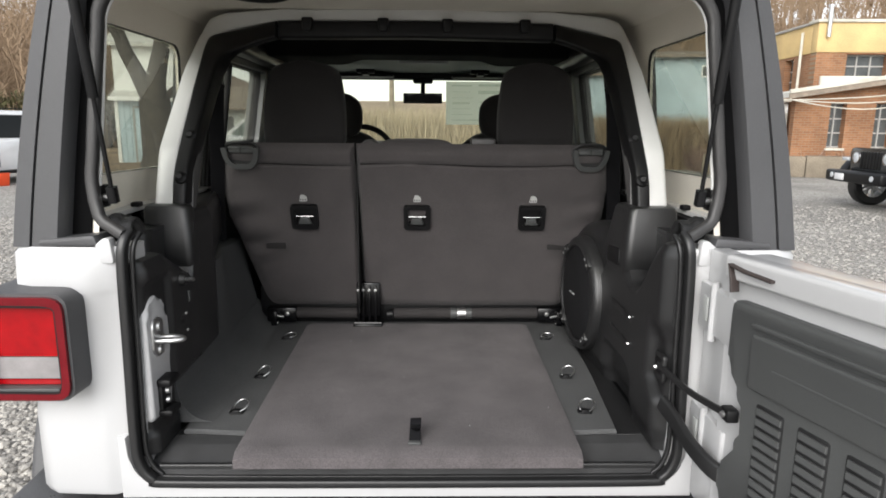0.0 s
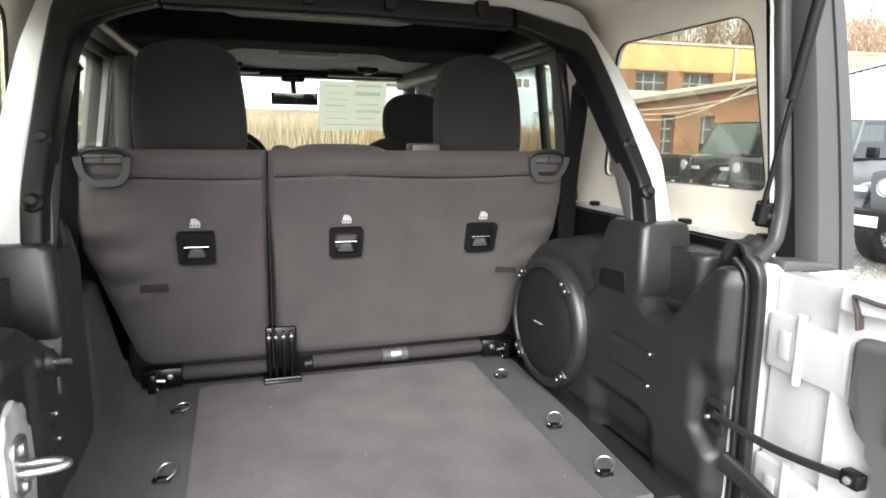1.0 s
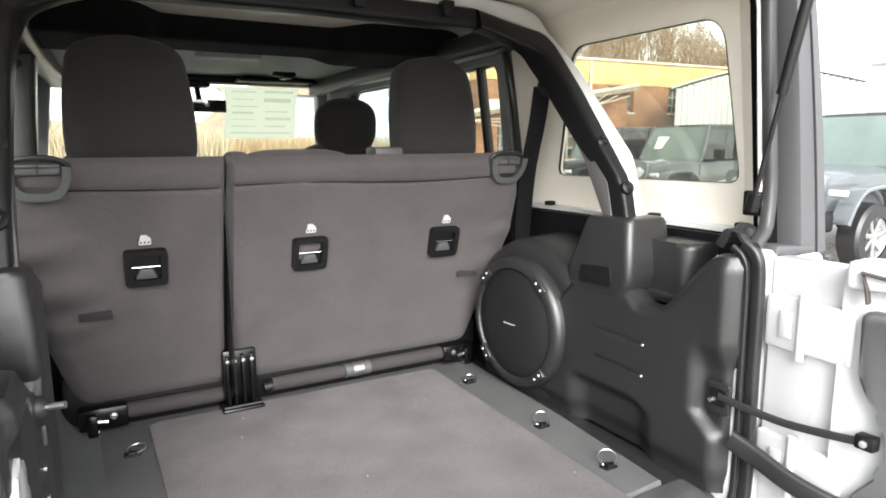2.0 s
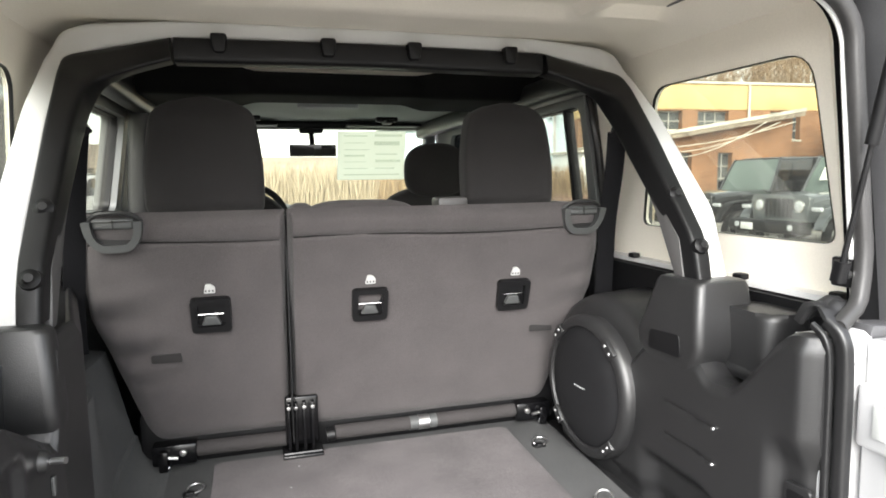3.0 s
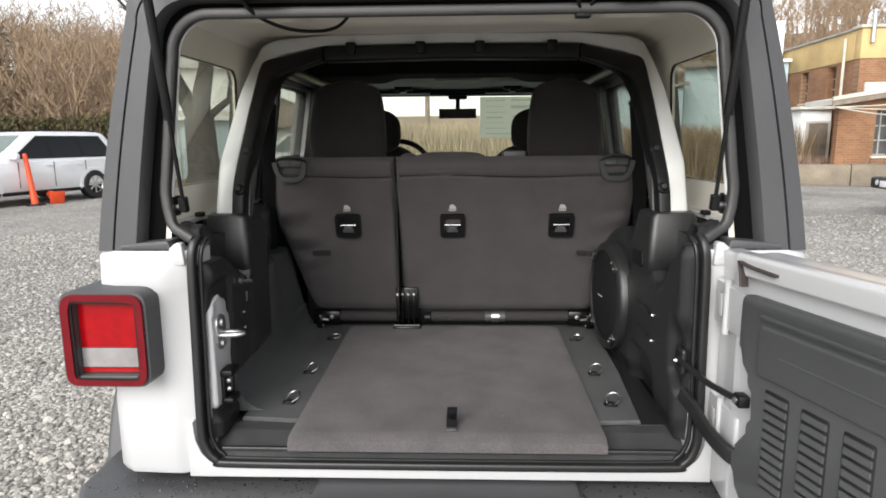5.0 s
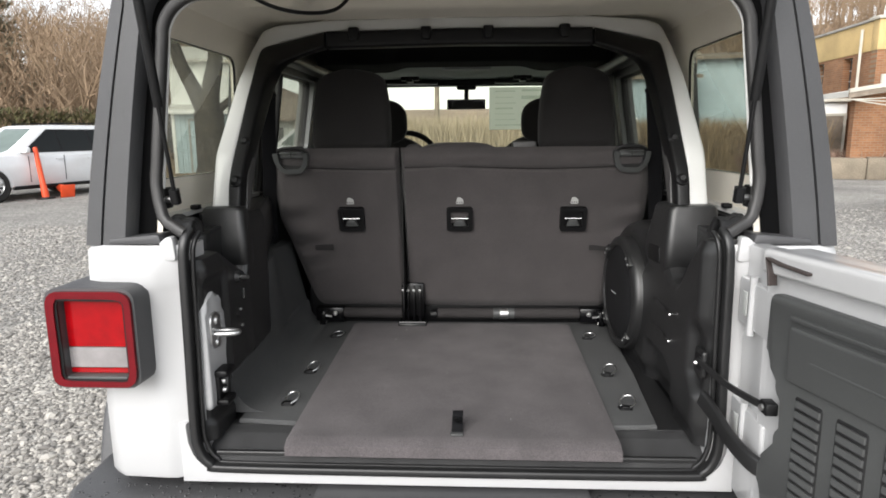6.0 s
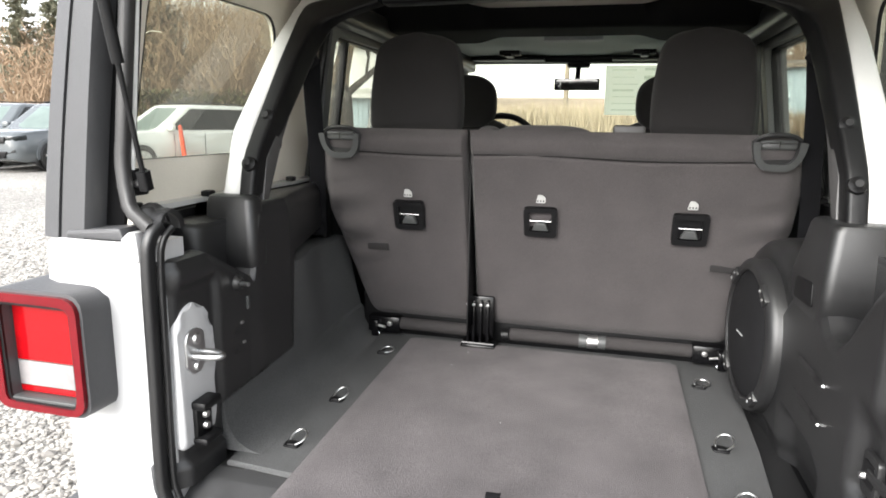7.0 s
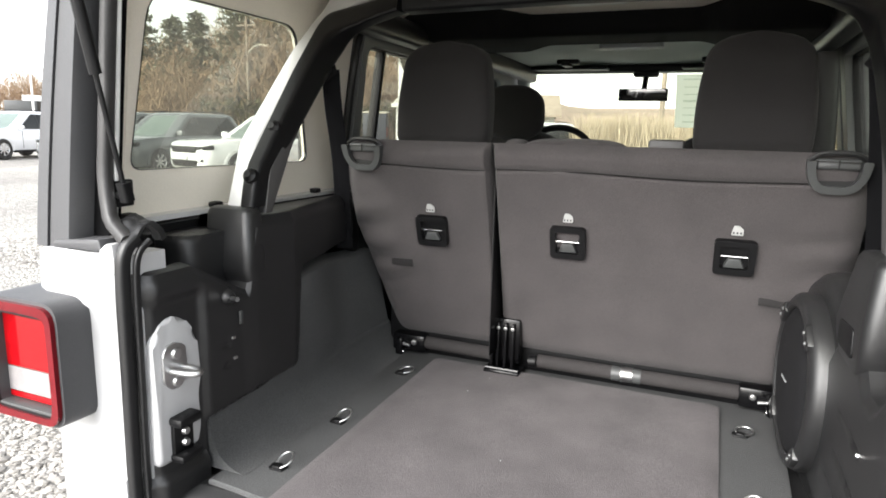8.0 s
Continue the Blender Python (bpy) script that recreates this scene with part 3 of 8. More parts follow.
for s in (-1, 1):
    po = soft_line([(s * x, hoop_y(min(z, 1.79)) - 0.006, z) for x, z in P_OUT])
    pi_ = soft_line([(s * x, hoop_y(min(z, 1.79)) - 0.006, z) for x, z in P_IN])
    pad = part("bar_pad", band(nb(), po, pi_, 0.034), "bar_pad", car, "black moulded roll bar cover")
    for bx, bz in ((0.612, 1.464), (0.614, 1.357)):
        by = hoop_y(bz) - 0.038
        part("bolt", lathe(nb(), [(0, 0.016), (0.007, 0.016), (0.010, 0.011), (0.016, 0.008), (0.018, -0.004), (0, -0.004)], look((s * bx, by, bz), (s * (bx + 0.1), by + 0.9, bz - 0.35)), 14), "black", pad)
    fin = [(hoop_y(z) + 0.006, z) for z in (1.272, 1.32, 1.37, 1.45, 1.60)] + [(hoop_y(1.60) + 0.020, 1.60), (hoop_y(1.40) + 0.058, 1.42), (hoop_y(1.272) + 0.030, 1.272)]
    part("bar_liner", prism(nb(), fin, "x", min(s * 0.596, s * 0.622), max(s * 0.596, s * 0.622), 0.003), "liner_grey", car, "dark grey inner cover of the roll bar leg")
hy = hoop_y(1.79) - 0.006
header = part("bar_header_pad", band(nb(), [(-0.428, hy, 1.814), (0, hy + 0.004, 1.819), (0.428, hy, 1.814)], [(-0.428, hy, 1.761), (0, hy + 0.004, 1.767), (0.428, hy, 1.761)], 0.034), "bar_pad", car, "black moulded roll bar header cover")
for x in (-0.336, -0.102, 0.097, 0.338):
    part("clip", prism(nb(), rounded([(x - 0.018, 1.822), (x + 0.018, 1.822), (x + 0.013, 1.782), (x - 0.013, 1.782)], 0.008, 3), "y", hy - 0.052, hy - 0.02, 0.005), "bar_pad", header)
def sound_bar(u, v):
    """Cross bar over the front seats with a rounded speaker pod on each side."""
    x = lerp(-0.72, 0.72, u)
    pod = smooth(0.25, 0.36, abs(x))
    rear = 1.545 - 0.14 * pod
    a = min(1.0, v / 0.35) * math.pi / 2
    low = 1.786 - 0.022 * pod
    return (x, lerp(rear + 0.05 * (1 - math.cos(a)) - 0.05, 1.765, smooth(0.3, 1.0, v)), lerp(1.856, low, math.sin(a)))


part("sound_bar", sheet(nb(), 60, 24, sound_bar, lambda u, v: (lerp(-0.72, 0.72, u), lerp(1.50, 1.765, v), 1.862)), material("bar_cloth", (0.006, 0.006, 0.006), 0.9, spec=0.2), car, "black overhead speaker bar")
part("overhead_lamp", prism(nb(), rrect(0.24, 0.075, 0.03, 5), "z", 1.790, 1.835, 0.006, shear=lambda q: (q[0] + 0.01, q[1] + 1.95, q[2])), "lightgrey", car, "pale oval overhead lamp in the front roof lining")
for x in (-0.30, 0.31):
    part("roof_latch", box(nb(), x - 0.05, x + 0.05, 2.26, 2.30, 1.768, 1.79, 0.006), "black", car, "black latch of a removable roof panel")
    part("latch_lever", box(nb(), x - 0.018, x + 0.018, 2.20, 2.30, 1.756, 1.772, 0.004), "black", car)
for s in (-1, 1):
    part("roof_rail_pad", sweep(nb(), spline([(s * 0.625, 0.88, 1.775), (s * 0.63, 1.25, 1.775), (s * 0.625, 1.7, 1.77), (s * 0.60, 2.3, 1.77), (s * 0.58, 2.68, 1.755)], 6), rrect(0.07, 0.075, 0.02, 3)), "trim", car, "black padded roof rail")
    part("pillar_pad", sweep(nb(), spline([(s * 0.665, 1.74, 1.10), (s * 0.66, 1.74, 1.45), (s * 0.635, 1.72, 1.76)], 5), rrect(0.07, 0.11, 0.02, 3), up=(0, 1, 0)), "trim", car)
part("dome_lamp", prism(nb(), rounded([(-0.095, 1.20), (0.085, 1.20), (0.075, 1.26), (-0.085, 1.26)], 0.015, 3), "z", 1.826, 1.862, 0.005), "paper", car, "pale dome lamp behind the roll bar header")

# -- doors, pillars and windscreen --
REAR_WIN = rounded([(1.155, 1.415), (1.70, 1.415), (1.70, 1.722), (1.135, 1.722)], [0.04, 0.03, 0.03, 0.05], 4)
FRONT_WIN = rounded([(1.89, 1.415), (2.72, 1.40), (2.50, 1.722), (1.89, 1.722)], [0.03, 0.05, 0.05, 0.03], 4)
for s in (-1, 1):
    for nm, hole, y0, y1 in (("rear_door", REAR_WIN, 1.105, 1.765), ("front_door", FRONT_WIN, 1.80, 2.80)):
        fr = square_round(hole, y0, y1, 1.235, 1.775)
        d = part(nm, frame_ring(nb(), fr, hole, lambda p: (s * (wall_in(p[1]) - 0.035), p[0], p[1]), lambda p: (s * (wall_in(p[1]) + 0.035), p[0], p[1])), "door_inner", car, "door with a dark inner frame and its window closed")
        low = prism(nb(), rounded([(y0, 0.60), (y1, 0.60), (y1, 1.233), (y0, 1.233)], 0.03, 3), "x", 0.80, 0.878, 0.008)
        part("door_skin", low if s > 0 else flip(low), "paint", d)
        inn = prism(nb(), rounded([(y0, 0.70), (y1, 0.70), (y1, 1.30), (y0, 1.30)], 0.03, 3), "x", 0.705, 0.79, 0.02)
        part("door_card", inn if s > 0 else flip(inn), "black", d)
        sm = [(lerp((y0 + y1) / 2, p[0], 0.985), lerp(1.57, p[1], 0.975)) for p in hole]
        part("window_rubber", frame_ring(nb(), hole, sm, lambda p: (s * (wall_in(p[1]) - 0.014), p[0], p[1]), lambda p: (s * (wall_in(p[1]) + 0.018), p[0], p[1])), "black", d)
        pn = part("pane", prism(nb(), hole, "x", 0.0, 0.004, shear=lambda q: (s * (wall_in(q[2]) + q[0]), q[1], q[2])), "privacy" if nm == "rear_door" else "sideglass", d)
        pn.visible_shadow = False
        if nm == "rear_door":
            part("window_divider", prism(nb(), [(1.292, 1.40), (1.312, 1.40), (1.298, 1.73), (1.278, 1.73)], "x", -0.012, 0.02, 0.003, shear=lambda q: (s * (wall_in(q[2]) + q[0]), q[1], q[2])), "black", d)
    part("door_seal", tube(nb(), spline([(s * 0.765, 1.098, 1.27), (s * 0.735, 1.092, 1.50), (s * 0.705, 1.096, 1.70), (s * 0.695, 1.13, 1.765), (s * 0.69, 1.25, 1.785), (s * 0.685, 1.7, 1.785)], 6), 0.011, 8), "rubber", car)
    part("rear_pillar", prism(nb(), [(1.060, 0.75), (1.10, 0.75), (1.10, 1.27), (1.060, 1.27)], "x", min(s * 0.70, s * 0.80), max(s * 0.70, s * 0.80), 0.006), "black", car)
    part("screen_pillar", sweep(nb(), [(s * 0.70, 3.02, 1.20), (s * 0.685, 2.93, 1.42), (s * 0.63, 2.74, 1.80)], rrect(0.06, 0.07, 0.015), up=(0, 1, 0)), "lightgrey", car, "grey windscreen pillar")
    part("sun_visor", box(nb(), s * 0.36 - 0.19, s * 0.36 + 0.19, 2.56, 2.70, 1.772, 1.788, 0.006), "black", car, "folded black sun visor")
    mir = part("side_mirror", sweep(nb(), [(s * 0.93, 2.62, 1.30), (s * 1.06, 2.60, 1.30)], rrect(0.09, 0.17, 0.03), up=(0, 0, 1)), "black", car)
    part("mirror_glass", box(nb(), s * 0.995 - 0.055, s * 0.995 + 0.055, 2.552, 2.556, 1.225, 1.375, 0.001), "mirror", mir)
    part("mirror_arm", tube(nb(), [(s * 0.80, 2.64, 1.26), (s * 0.94, 2.62, 1.29)], 0.02, 8), "black", mir)
part("screen_header", box(nb(), -0.66, 0.66, 2.66, 2.76, 1.765, 1.81, 0.015), "black", car, "black windscreen header")
SCREEN = lambda u, v, d: (lerp(-0.66, 0.66, u) * lerp(1.0, 0.94, v), lerp(2.99, 2.76, v) + d, lerp(1.30, 1.79, v))
ws = part("windscreen", sheet(nb(), 4, 4, lambda u, v: SCREEN(u, v, 0.0), lambda u, v: SCREEN(u, v, 0.005)), "clear", car, "clear windscreen")
ws.visible_shadow = False
mirror = part("inside_mirror", sweep(nb(), [(-0.115, 2.64, 1.655), (0.115, 2.64, 1.655)], rrect(0.035, 0.06, 0.018, 3)), "black", car, "black inside rear-view mirror")
part("mirror_glass", prism(nb(), rounded([(-0.108, 1.632), (0.108, 1.632), (0.108, 1.680), (-0.108, 1.680)], 0.018, 4), "y", 0, 0.004, shear=lambda q: (q[0], 2.614 + q[1] - 0.10 * (q[2] - 1.656), q[2])), "mirror", mirror)
part("mirror_stalk", tube(nb(), [(0, 2.66, 1.67), (0, 2.72, 1.75), (0, 2.76, 1.80)], 0.014, 8), "black", mirror)
part("sensor_box", box(nb(), -0.06, 0.06, 2.68, 2.76, 1.745, 1.80, 0.012), "black", mirror)
dash = part("dashboard", sheet(nb(), 24, 10, lambda u, v: (lerp(-0.70, 0.70, u), lerp(2.42, 3.02, v), 1.30 + 0.075 * math.sin(math.pi * min(1, v * 1.1)) + 0.03 * smooth(0.45, 0.2, abs(u - 0.25) * 2.2)),
                         lambda u, v: (lerp(-0.70, 0.70, u), lerp(2.42, 3.02, v), 0.80)), "black", car, "black dashboard top")
part("screen_bezel", box(nb(), -0.11, 0.11, 2.40, 2.43, 1.25, 1.385, 0.01), "black", dash)
wheel_m = look((-0.335, 2.26, 1.318), (-0.335, 1.3, 1.72))
wheel = part("steering_wheel", tube(nb(), [wheel_m @ Vector((0.185 * math.cos(a), 0.185 * math.sin(a), 0)) for a in np.linspace(0, 2 * math.pi, 40, endpoint=False)], 0.015, 8, closed=True), "black", car, "black steering wheel rim")
part("wheel_hub", lathe(nb(), [(0, 0.03), (0.07, 0.02), (0.075, -0.03), (0, -0.04)], wheel_m, 20), "black", wheel)
part("wheel_spoke", tube(nb(), [wheel_m @ Vector((-0.18, 0, 0)), wheel_m @ Vector((0.18, 0, 0))], 0.014, 8), "black", wheel)
part("steering_column", tube(nb(), [(-0.36, 2.28, 1.29), (-0.36, 2.6, 1.15)], 0.04, 10), "black", car)

# -- outside of the front half and the running gear --
part("bonnet", sheet(nb(), 16, 12, lambda u, v: (lerp(-0.72, 0.72, u) * lerp(1, 0.86, v), lerp(3.0, 4.15, v), 1.215 - 0.08 * abs(2 * u - 1) ** 4 - 0.06 * v ** 3),
                     lambda u, v: (lerp(-0.72, 0.72, u) * lerp(1, 0.86, v), lerp(3.0, 4.15, v), 0.75)), "paint", car, "white bonnet")
part("cowl", box(nb(), -0.80, 0.80, 2.80, 3.06, 0.60, 1.24, 0.03), "paint", car)
part("front_grille", box(nb(), -0.60, 0.60, 4.14, 4.20, 0.72, 1.14, 0.03), "paint", car)
part("front_bumper", box(nb(), -0.85, 0.85, 4.22, 4.42, 0.48, 0.68, 0.04), "black", car)


def tyre_and_rim(parent, x, y, r=0.395, w=0.25, rim="steel"):
    m = pose(x, y, r, 0, 90, 0)
    t = part("tyre", lathe(nb(), [(r * 0.60, -w / 2), (r * 0.9, -w / 2), (r * 0.985, -w * 0.38), (r, -w * 0.2), (r, w * 0.2), (r * 0.985, w * 0.38), (r * 0.9, w / 2), (r * 0.60, w / 2)], m, 36), "rubber", parent)
    bm = lathe(nb(), [(r * 0.61, -w * 0.42), (r * 0.55, -w * 0.25), (r * 0.5, w * 0.0), (r * 0.55, w * 0.25), (r * 0.61, w * 0.42)], m, 30)
    for sd in (-1, 1):
        lathe(bm, [(0, sd * w * 0.38), (r * 0.14, sd * w * 0.36), (r * 0.15, sd * w * 0.2)], m, 12)
        for k in range(7):
            a = 2 * math.pi * k / 7
            q = [m @ Vector((math.cos(a) * rr, math.sin(a) * rr, sd * w * hh)) for rr, hh in ((r * 0.1, 0.34), (r * 0.35, 0.34), (r * 0.58, 0.38))]
            sweep(bm, q, rrect(r * 0.13, r * 0.06, r * 0.02, 2), up=tuple(m.to_3x3() @ Vector((0, 0, 1))))
    part("rim", bm, rim, t)
    return t


for sx in (-1, 1):
    for yy in (0.86, 3.86):
        tyre_and_rim(car, sx * 0.80, yy)
        fl = spline([(sx * 0.91, yy - 0.56, 0.52), (sx * 0.92, yy - 0.46, 0.76), (sx * 0.92, yy - 0.25, 0.90), (sx * 0.92, yy + 0.25, 0.90), (sx * 0.92, yy + 0.46, 0.76), (sx * 0.91, yy + 0.56, 0.52)], 5)
        part("wheel_arch_flare", sweep(nb(), fl, rrect(0.15, 0.04, 0.015), up=(0, 0, 1)), "top", car, "black plastic wheel arch flare")
    side = prism(nb(), rounded([(0.66, 0.93), (1.10, 0.93), (1.10, 1.233), (0.66, 1.233)], 0.02, 2), "x", 0.80, 0.872, 0.006)
    part("quarter_skin", side if sx > 0 else flip(side), "paint", car)
    fnd = prism(nb(), rounded([(2.82, 0.62), (3.35, 0.62), (3.4, 0.92), (4.1, 0.95), (4.1, 1.06), (2.82, 1.18)], 0.02, 2), "x", 0.66, 0.80, 0.01)
    part("front_wing", fnd if sx > 0 else flip(fnd), "paint", car)

# -- rear bumper --
bp = [(-0.96, 0.33), (-0.955, 0.12), (-0.90, 0.02), (-0.78, -0.02), (-0.34, -0.03), (-0.30, 0.01), (0.30, 0.01), (0.34, -0.03), (0.78, -0.02), (0.90, 0.02), (0.955, 0.12), (0.96, 0.33), (0.84, 0.33), (0.80, 0.21), (-0.80, 0.21), (-0.84, 0.33)]
part("rear_bumper", prism(nb(), bp, "z", 0.43, 0.622, 0.018, 3), material("bumper_plastic", (0.06, 0.06, 0.062), 0.38, grain=0.12, grain_scale=800, bump=0.0008, stain=0.1), car, "wet black plastic rear bumper")
part("bumper_step", prism(nb(), rounded([(-0.33, -0.02), (0.33, -0.02), (0.33, 0.19), (-0.33, 0.19)], 0.02, 2), "z", 0.60, 0.640, 0.008), "top", car)
# rain drops standing on the bumper
bm = nb()
rng = random.Random(5)
for k in range(700):
    x, y = rng.uniform(-0.93, 0.93), rng.uniform(0.0, 0.19)
    if abs(x) < 0.34 or (abs(x) > 0.86 and y < 0.06):
        continue
    r = rng.uniform(0.0012, 0.0042)
    lathe(bm, [(0, r * 0.55), (r * 0.6, r * 0.45), (r, 0)], pose(x, y, 0.6225), 7)
wet = material("water_drop", (0.02, 0.02, 0.022), 0.15, spec=0.4)
part("rain_drops", bm, wet, car, "rain drops on the bumper", kind="stuff")

# -- tail lamps --
def near(pts, other):
    k = min(range(len(pts)), key=lambda i: (pts[i][0] - other[0][0]) ** 2 + (pts[i][1] - other[0][1]) ** 2)
    return pts[k:] + pts[:k]


for s in (-1, 1):
    def fl(b):
        return b if s < 0 else flip(b)
    L0, L1, Z0, Z1 = -0.912, -0.703, 0.917, 1.152
    shell = rounded([(L0 - 0.0, Z0), (L1, Z0), (L1, Z1), (L0, Z1)], [0.03, 0.03, 0.035, 0.035], 4)
    inner = rounded([(L0 + 0.034, Z0 + 0.024), (L1 - 0.026, Z0 + 0.022), (L1 - 0.026, Z1 - 0.030), (L0 + 0.032, Z1 - 0.028)], 0.008, 4)
    lampo = part("tail_lamp", fl(frame_ring(nb(), around(shell, 60), near(around(inner, 60), shell), lambda p: (p[0], 0.055, p[1]), lambda p: (p[0] + 0.004, 0.20, p[1]))), "top", car, "red and clear tail lamp in a black housing")
    so, si = around(shell, 60), around(inner, 60)
    n0 = min(range(60), key=lambda i: (si[i][0] - so[0][0]) ** 2 + (si[i][1] - so[0][1]) ** 2)
    si = si[n0:] + si[:n0]
    mid = [(lerp(a[0], b[0], 0.22), lerp(a[1], b[1], 0.22)) for a, b in zip(so, si)]
    mi2 = [(lerp(a[0], b[0], 0.80), lerp(a[1], b[1], 0.80)) for a, b in zip(so, si)]
    part("red_surround", fl(frame_ring(nb(), mid, mi2, lambda p: (p[0], 0.046, p[1]), lambda p: (p[0], 0.06, p[1]))), "darkred", lampo, "dark red lens surround")
    part("inner_bezel", fl(frame_ring(nb(), mi2, si, lambda p: (p[0], 0.050, p[1]), lambda p: (p[0], 0.085, p[1]))), "black", lampo)
    part("lamp_back", fl(prism(nb(), inner, "y", 0.082, 0.09)), "black", lampo)
    xa, xb = L0 + 0.034, L1 - 0.026
    part("red_lens", fl(prism(nb(), [(xa, 1.010), (xb, 1.010), (xb, Z1 - 0.033), (xa, Z1 - 0.031)], "y", 0.074, 0.078)), "red", lampo, "bright red lens")
    part("clear_lens", fl(prism(nb(), [(xa, 0.960), (xb, 0.960), (xb, 1.008), (xa, 1.008)], "y", 0.074, 0.0785)), "clearlens", lampo, "clear reversing lens")
    part("lower_red_lens", fl(prism(nb(), [(xa, 0.947), (xb, 0.947), (xb, 0.958), (xa, 0.958)], "y", 0.074, 0.078)), "red", lampo)
    part("sill_ledge", fl(box(nb(), xa + 0.004, xb - 0.004, 0.050, 0.078, 0.9385, 0.946, 0.002)), "greyplastic", lampo)

# -- tailgate, swung open on its side hinges --
GM = Matrix(((0.26, 0.966, 0, 0.64), (-0.966, 0.26, 0, -0.06), (0, 0, 1, 0), (0, 0, 0, 1)))


def gate_part(name, bm, mat, parent, label=""):
    """Built with x along the gate from its hinge, y outwards from the lined face, z up."""
    bm.transform(GM)
    return part(name, bm, mat, parent, label)


shell = rounded([(-0.035, 0.655), (1.19, 0.655), (1.19, 1.258), (-0.035, 1.258)], [0.05, 0.05, 0.02, 0.02], 4)
gate = gate_part("tailgate", prism(nb(), shell, "y", 0.004, 0.075, 0.010, 3), "paint", car, "white tailgate swung open, lined with black plastic")
gate_part("top_flange", prism(nb(), rounded([(-0.028, 1.215), (1.18, 1.215), (1.18, 1.262), (-0.028, 1.262)], 0.01, 2), "y", -0.022, 0.02, 0.007, 3), "paint", gate)
gate_part("flange_seal", sweep(nb(), [(0.008, -0.0235, 1.195), (0.004, -0.0235, 1.222), (-0.004, -0.0235, 1.246), (0.03, -0.0235, 1.240), (0.10, -0.0235, 1.236)], rrect(0.005, 0.020, 0.002), up=(0, 1, 0)), material("dark_brown_rubber", (0.035, 0.026, 0.024), 0.6), gate)
liner = rounded([(-0.002, 1.180), (0.004, 1.050), (0.048, 1.000), (0.053, 0.905), (0.004, 0.840), (0.006, 0.775), (0.06, 0.71), (1.14, 0.71), (1.14, 1.180)], [0.02, 0.02, 0.02, 0.02, 0.012, 0.02, 0.02, 0.03, 0.03], 3)
lin = gate_part("gate_liner", prism(nb(), liner, "y", -0.020, 0.006, 0.008, 3), "gate_trim", gate, "black ribbed plastic tailgate lining")
gate_part("liner_step", prism(nb(), rounded([(0.060, 1.142), (1.10, 1.142), (1.10, 1.152), (0.060, 1.152)], 0.004, 2), "y", -0.026, -0.018, 0.003), "gate_trim", lin)
gate_part("liner_panel", prism(nb(), rounded([(0.064, 1.029), (1.09, 1.029), (1.09, 1.134), (0.066, 1.134)], 0.01, 3), "y", -0.029, -0.018, 0.005), "gate_trim", lin)
gate_part("panel_rib", prism(nb(), rounded([(0.12, 1.076), (1.02, 1.076), (1.02, 1.083), (0.12, 1.083)], 0.003, 2), "y", -0.030, -0.025, 0.002), "gate_trim", lin)
col = 0.0915
while col < 1.05:
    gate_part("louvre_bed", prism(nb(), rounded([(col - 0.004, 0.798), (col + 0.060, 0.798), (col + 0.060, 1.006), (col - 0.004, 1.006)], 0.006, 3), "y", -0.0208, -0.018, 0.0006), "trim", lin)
    for k in range(10):
        z = 0.804 + k * 0.0200
        gate_part("louvre", prism(nb(), [(-0.0250, z + 0.003), (-0.019, z), (-0.019, z + 0.0145), (-0.0240, z + 0.0150)], "x", col, col + 0.056, 0.001, 1), "gate_trim", lin)
    col += 0.0935
# hinges, check strap and wiring
for z0, z1 in ((1.070, 1.172), (0.795, 0.895)):
    hb = part("gate_hinge", prism(nb(), rounded([(0.634, -0.05), (0.662, -0.05), (0.672, 0.118), (0.640, 0.122)], 0.01, 3), "z", z0, z1, 0.006), "paint", car, "white painted tailgate hinge")
    part("hinge_knuckle", tube(nb(), [(0.638, 0.045, z0 - 0.012), (0.638, 0.045, z1 + 0.012)], 0.008, 12), "paint", hb)
    # grey block in place of a recess, its shade given as colour
    part("hinge_slot_shade", box(nb(), 0.6325, 0.636, 0.062, 0.085, z0 + 0.025, z1 - 0.025, 0.001), "slot_load_grey", hb)
part("jamb", prism(nb(), rounded([(0.655, 0.1215), (0.650, 0.02), (0.652, -0.04), (0.70, -0.03), (0.70, 0.1215)], 0.008, 2), "z", 0.66, 1.243, 0.006), "paint", car)
rod = part("check_strap", sweep(nb(), spline([(0.578, 0.165, 0.958), (0.588, 0.11, 0.950), (0.602, 0.04, 0.944), (0.614, -0.04, 0.950), (0.622, -0.09, 0.956)], 5), rrect(0.008, 0.015, 0.003), up=(0, 0, 1)), "trim", car, "black tailgate check strap")
part("strap_bracket", box(nb(), 0.612, 0.636, -0.108, -0.076, 0.944, 0.970, 0.004), "black", rod)
part("strap_bolt", lathe(nb(), [(0, 0.006), (0.006, 0.005), (0.007, 0), (0, 0)], look((0.612, -0.092, 0.957), (1.5, 0.2, 0.957)), 12), "steel", rod)
sk = part("strap_plate", prism(nb(), rounded([(0.142, 0.918), (0.196, 0.918), (0.196, 0.984), (0.142, 0.984)], 0.008, 3), "x", 0.580, 0.590, 0.002), "trim", rod, "black plate round the strap opening")
part("strap_opening", prism(nb(), rounded([(0.150, 0.936), (0.188, 0.936), (0.188, 0.972), (0.150, 0.972)], 0.005, 2), "x", 0.5785, 0.582), "black", sk)
part("plate_bolt", lathe(nb(), [(0, 0.008), (0.005, 0.007), (0.007, 0), (0, 0)], pose(0.579, 0.180, 0.946, 0, -90, 0), 10), "chrome", sk)
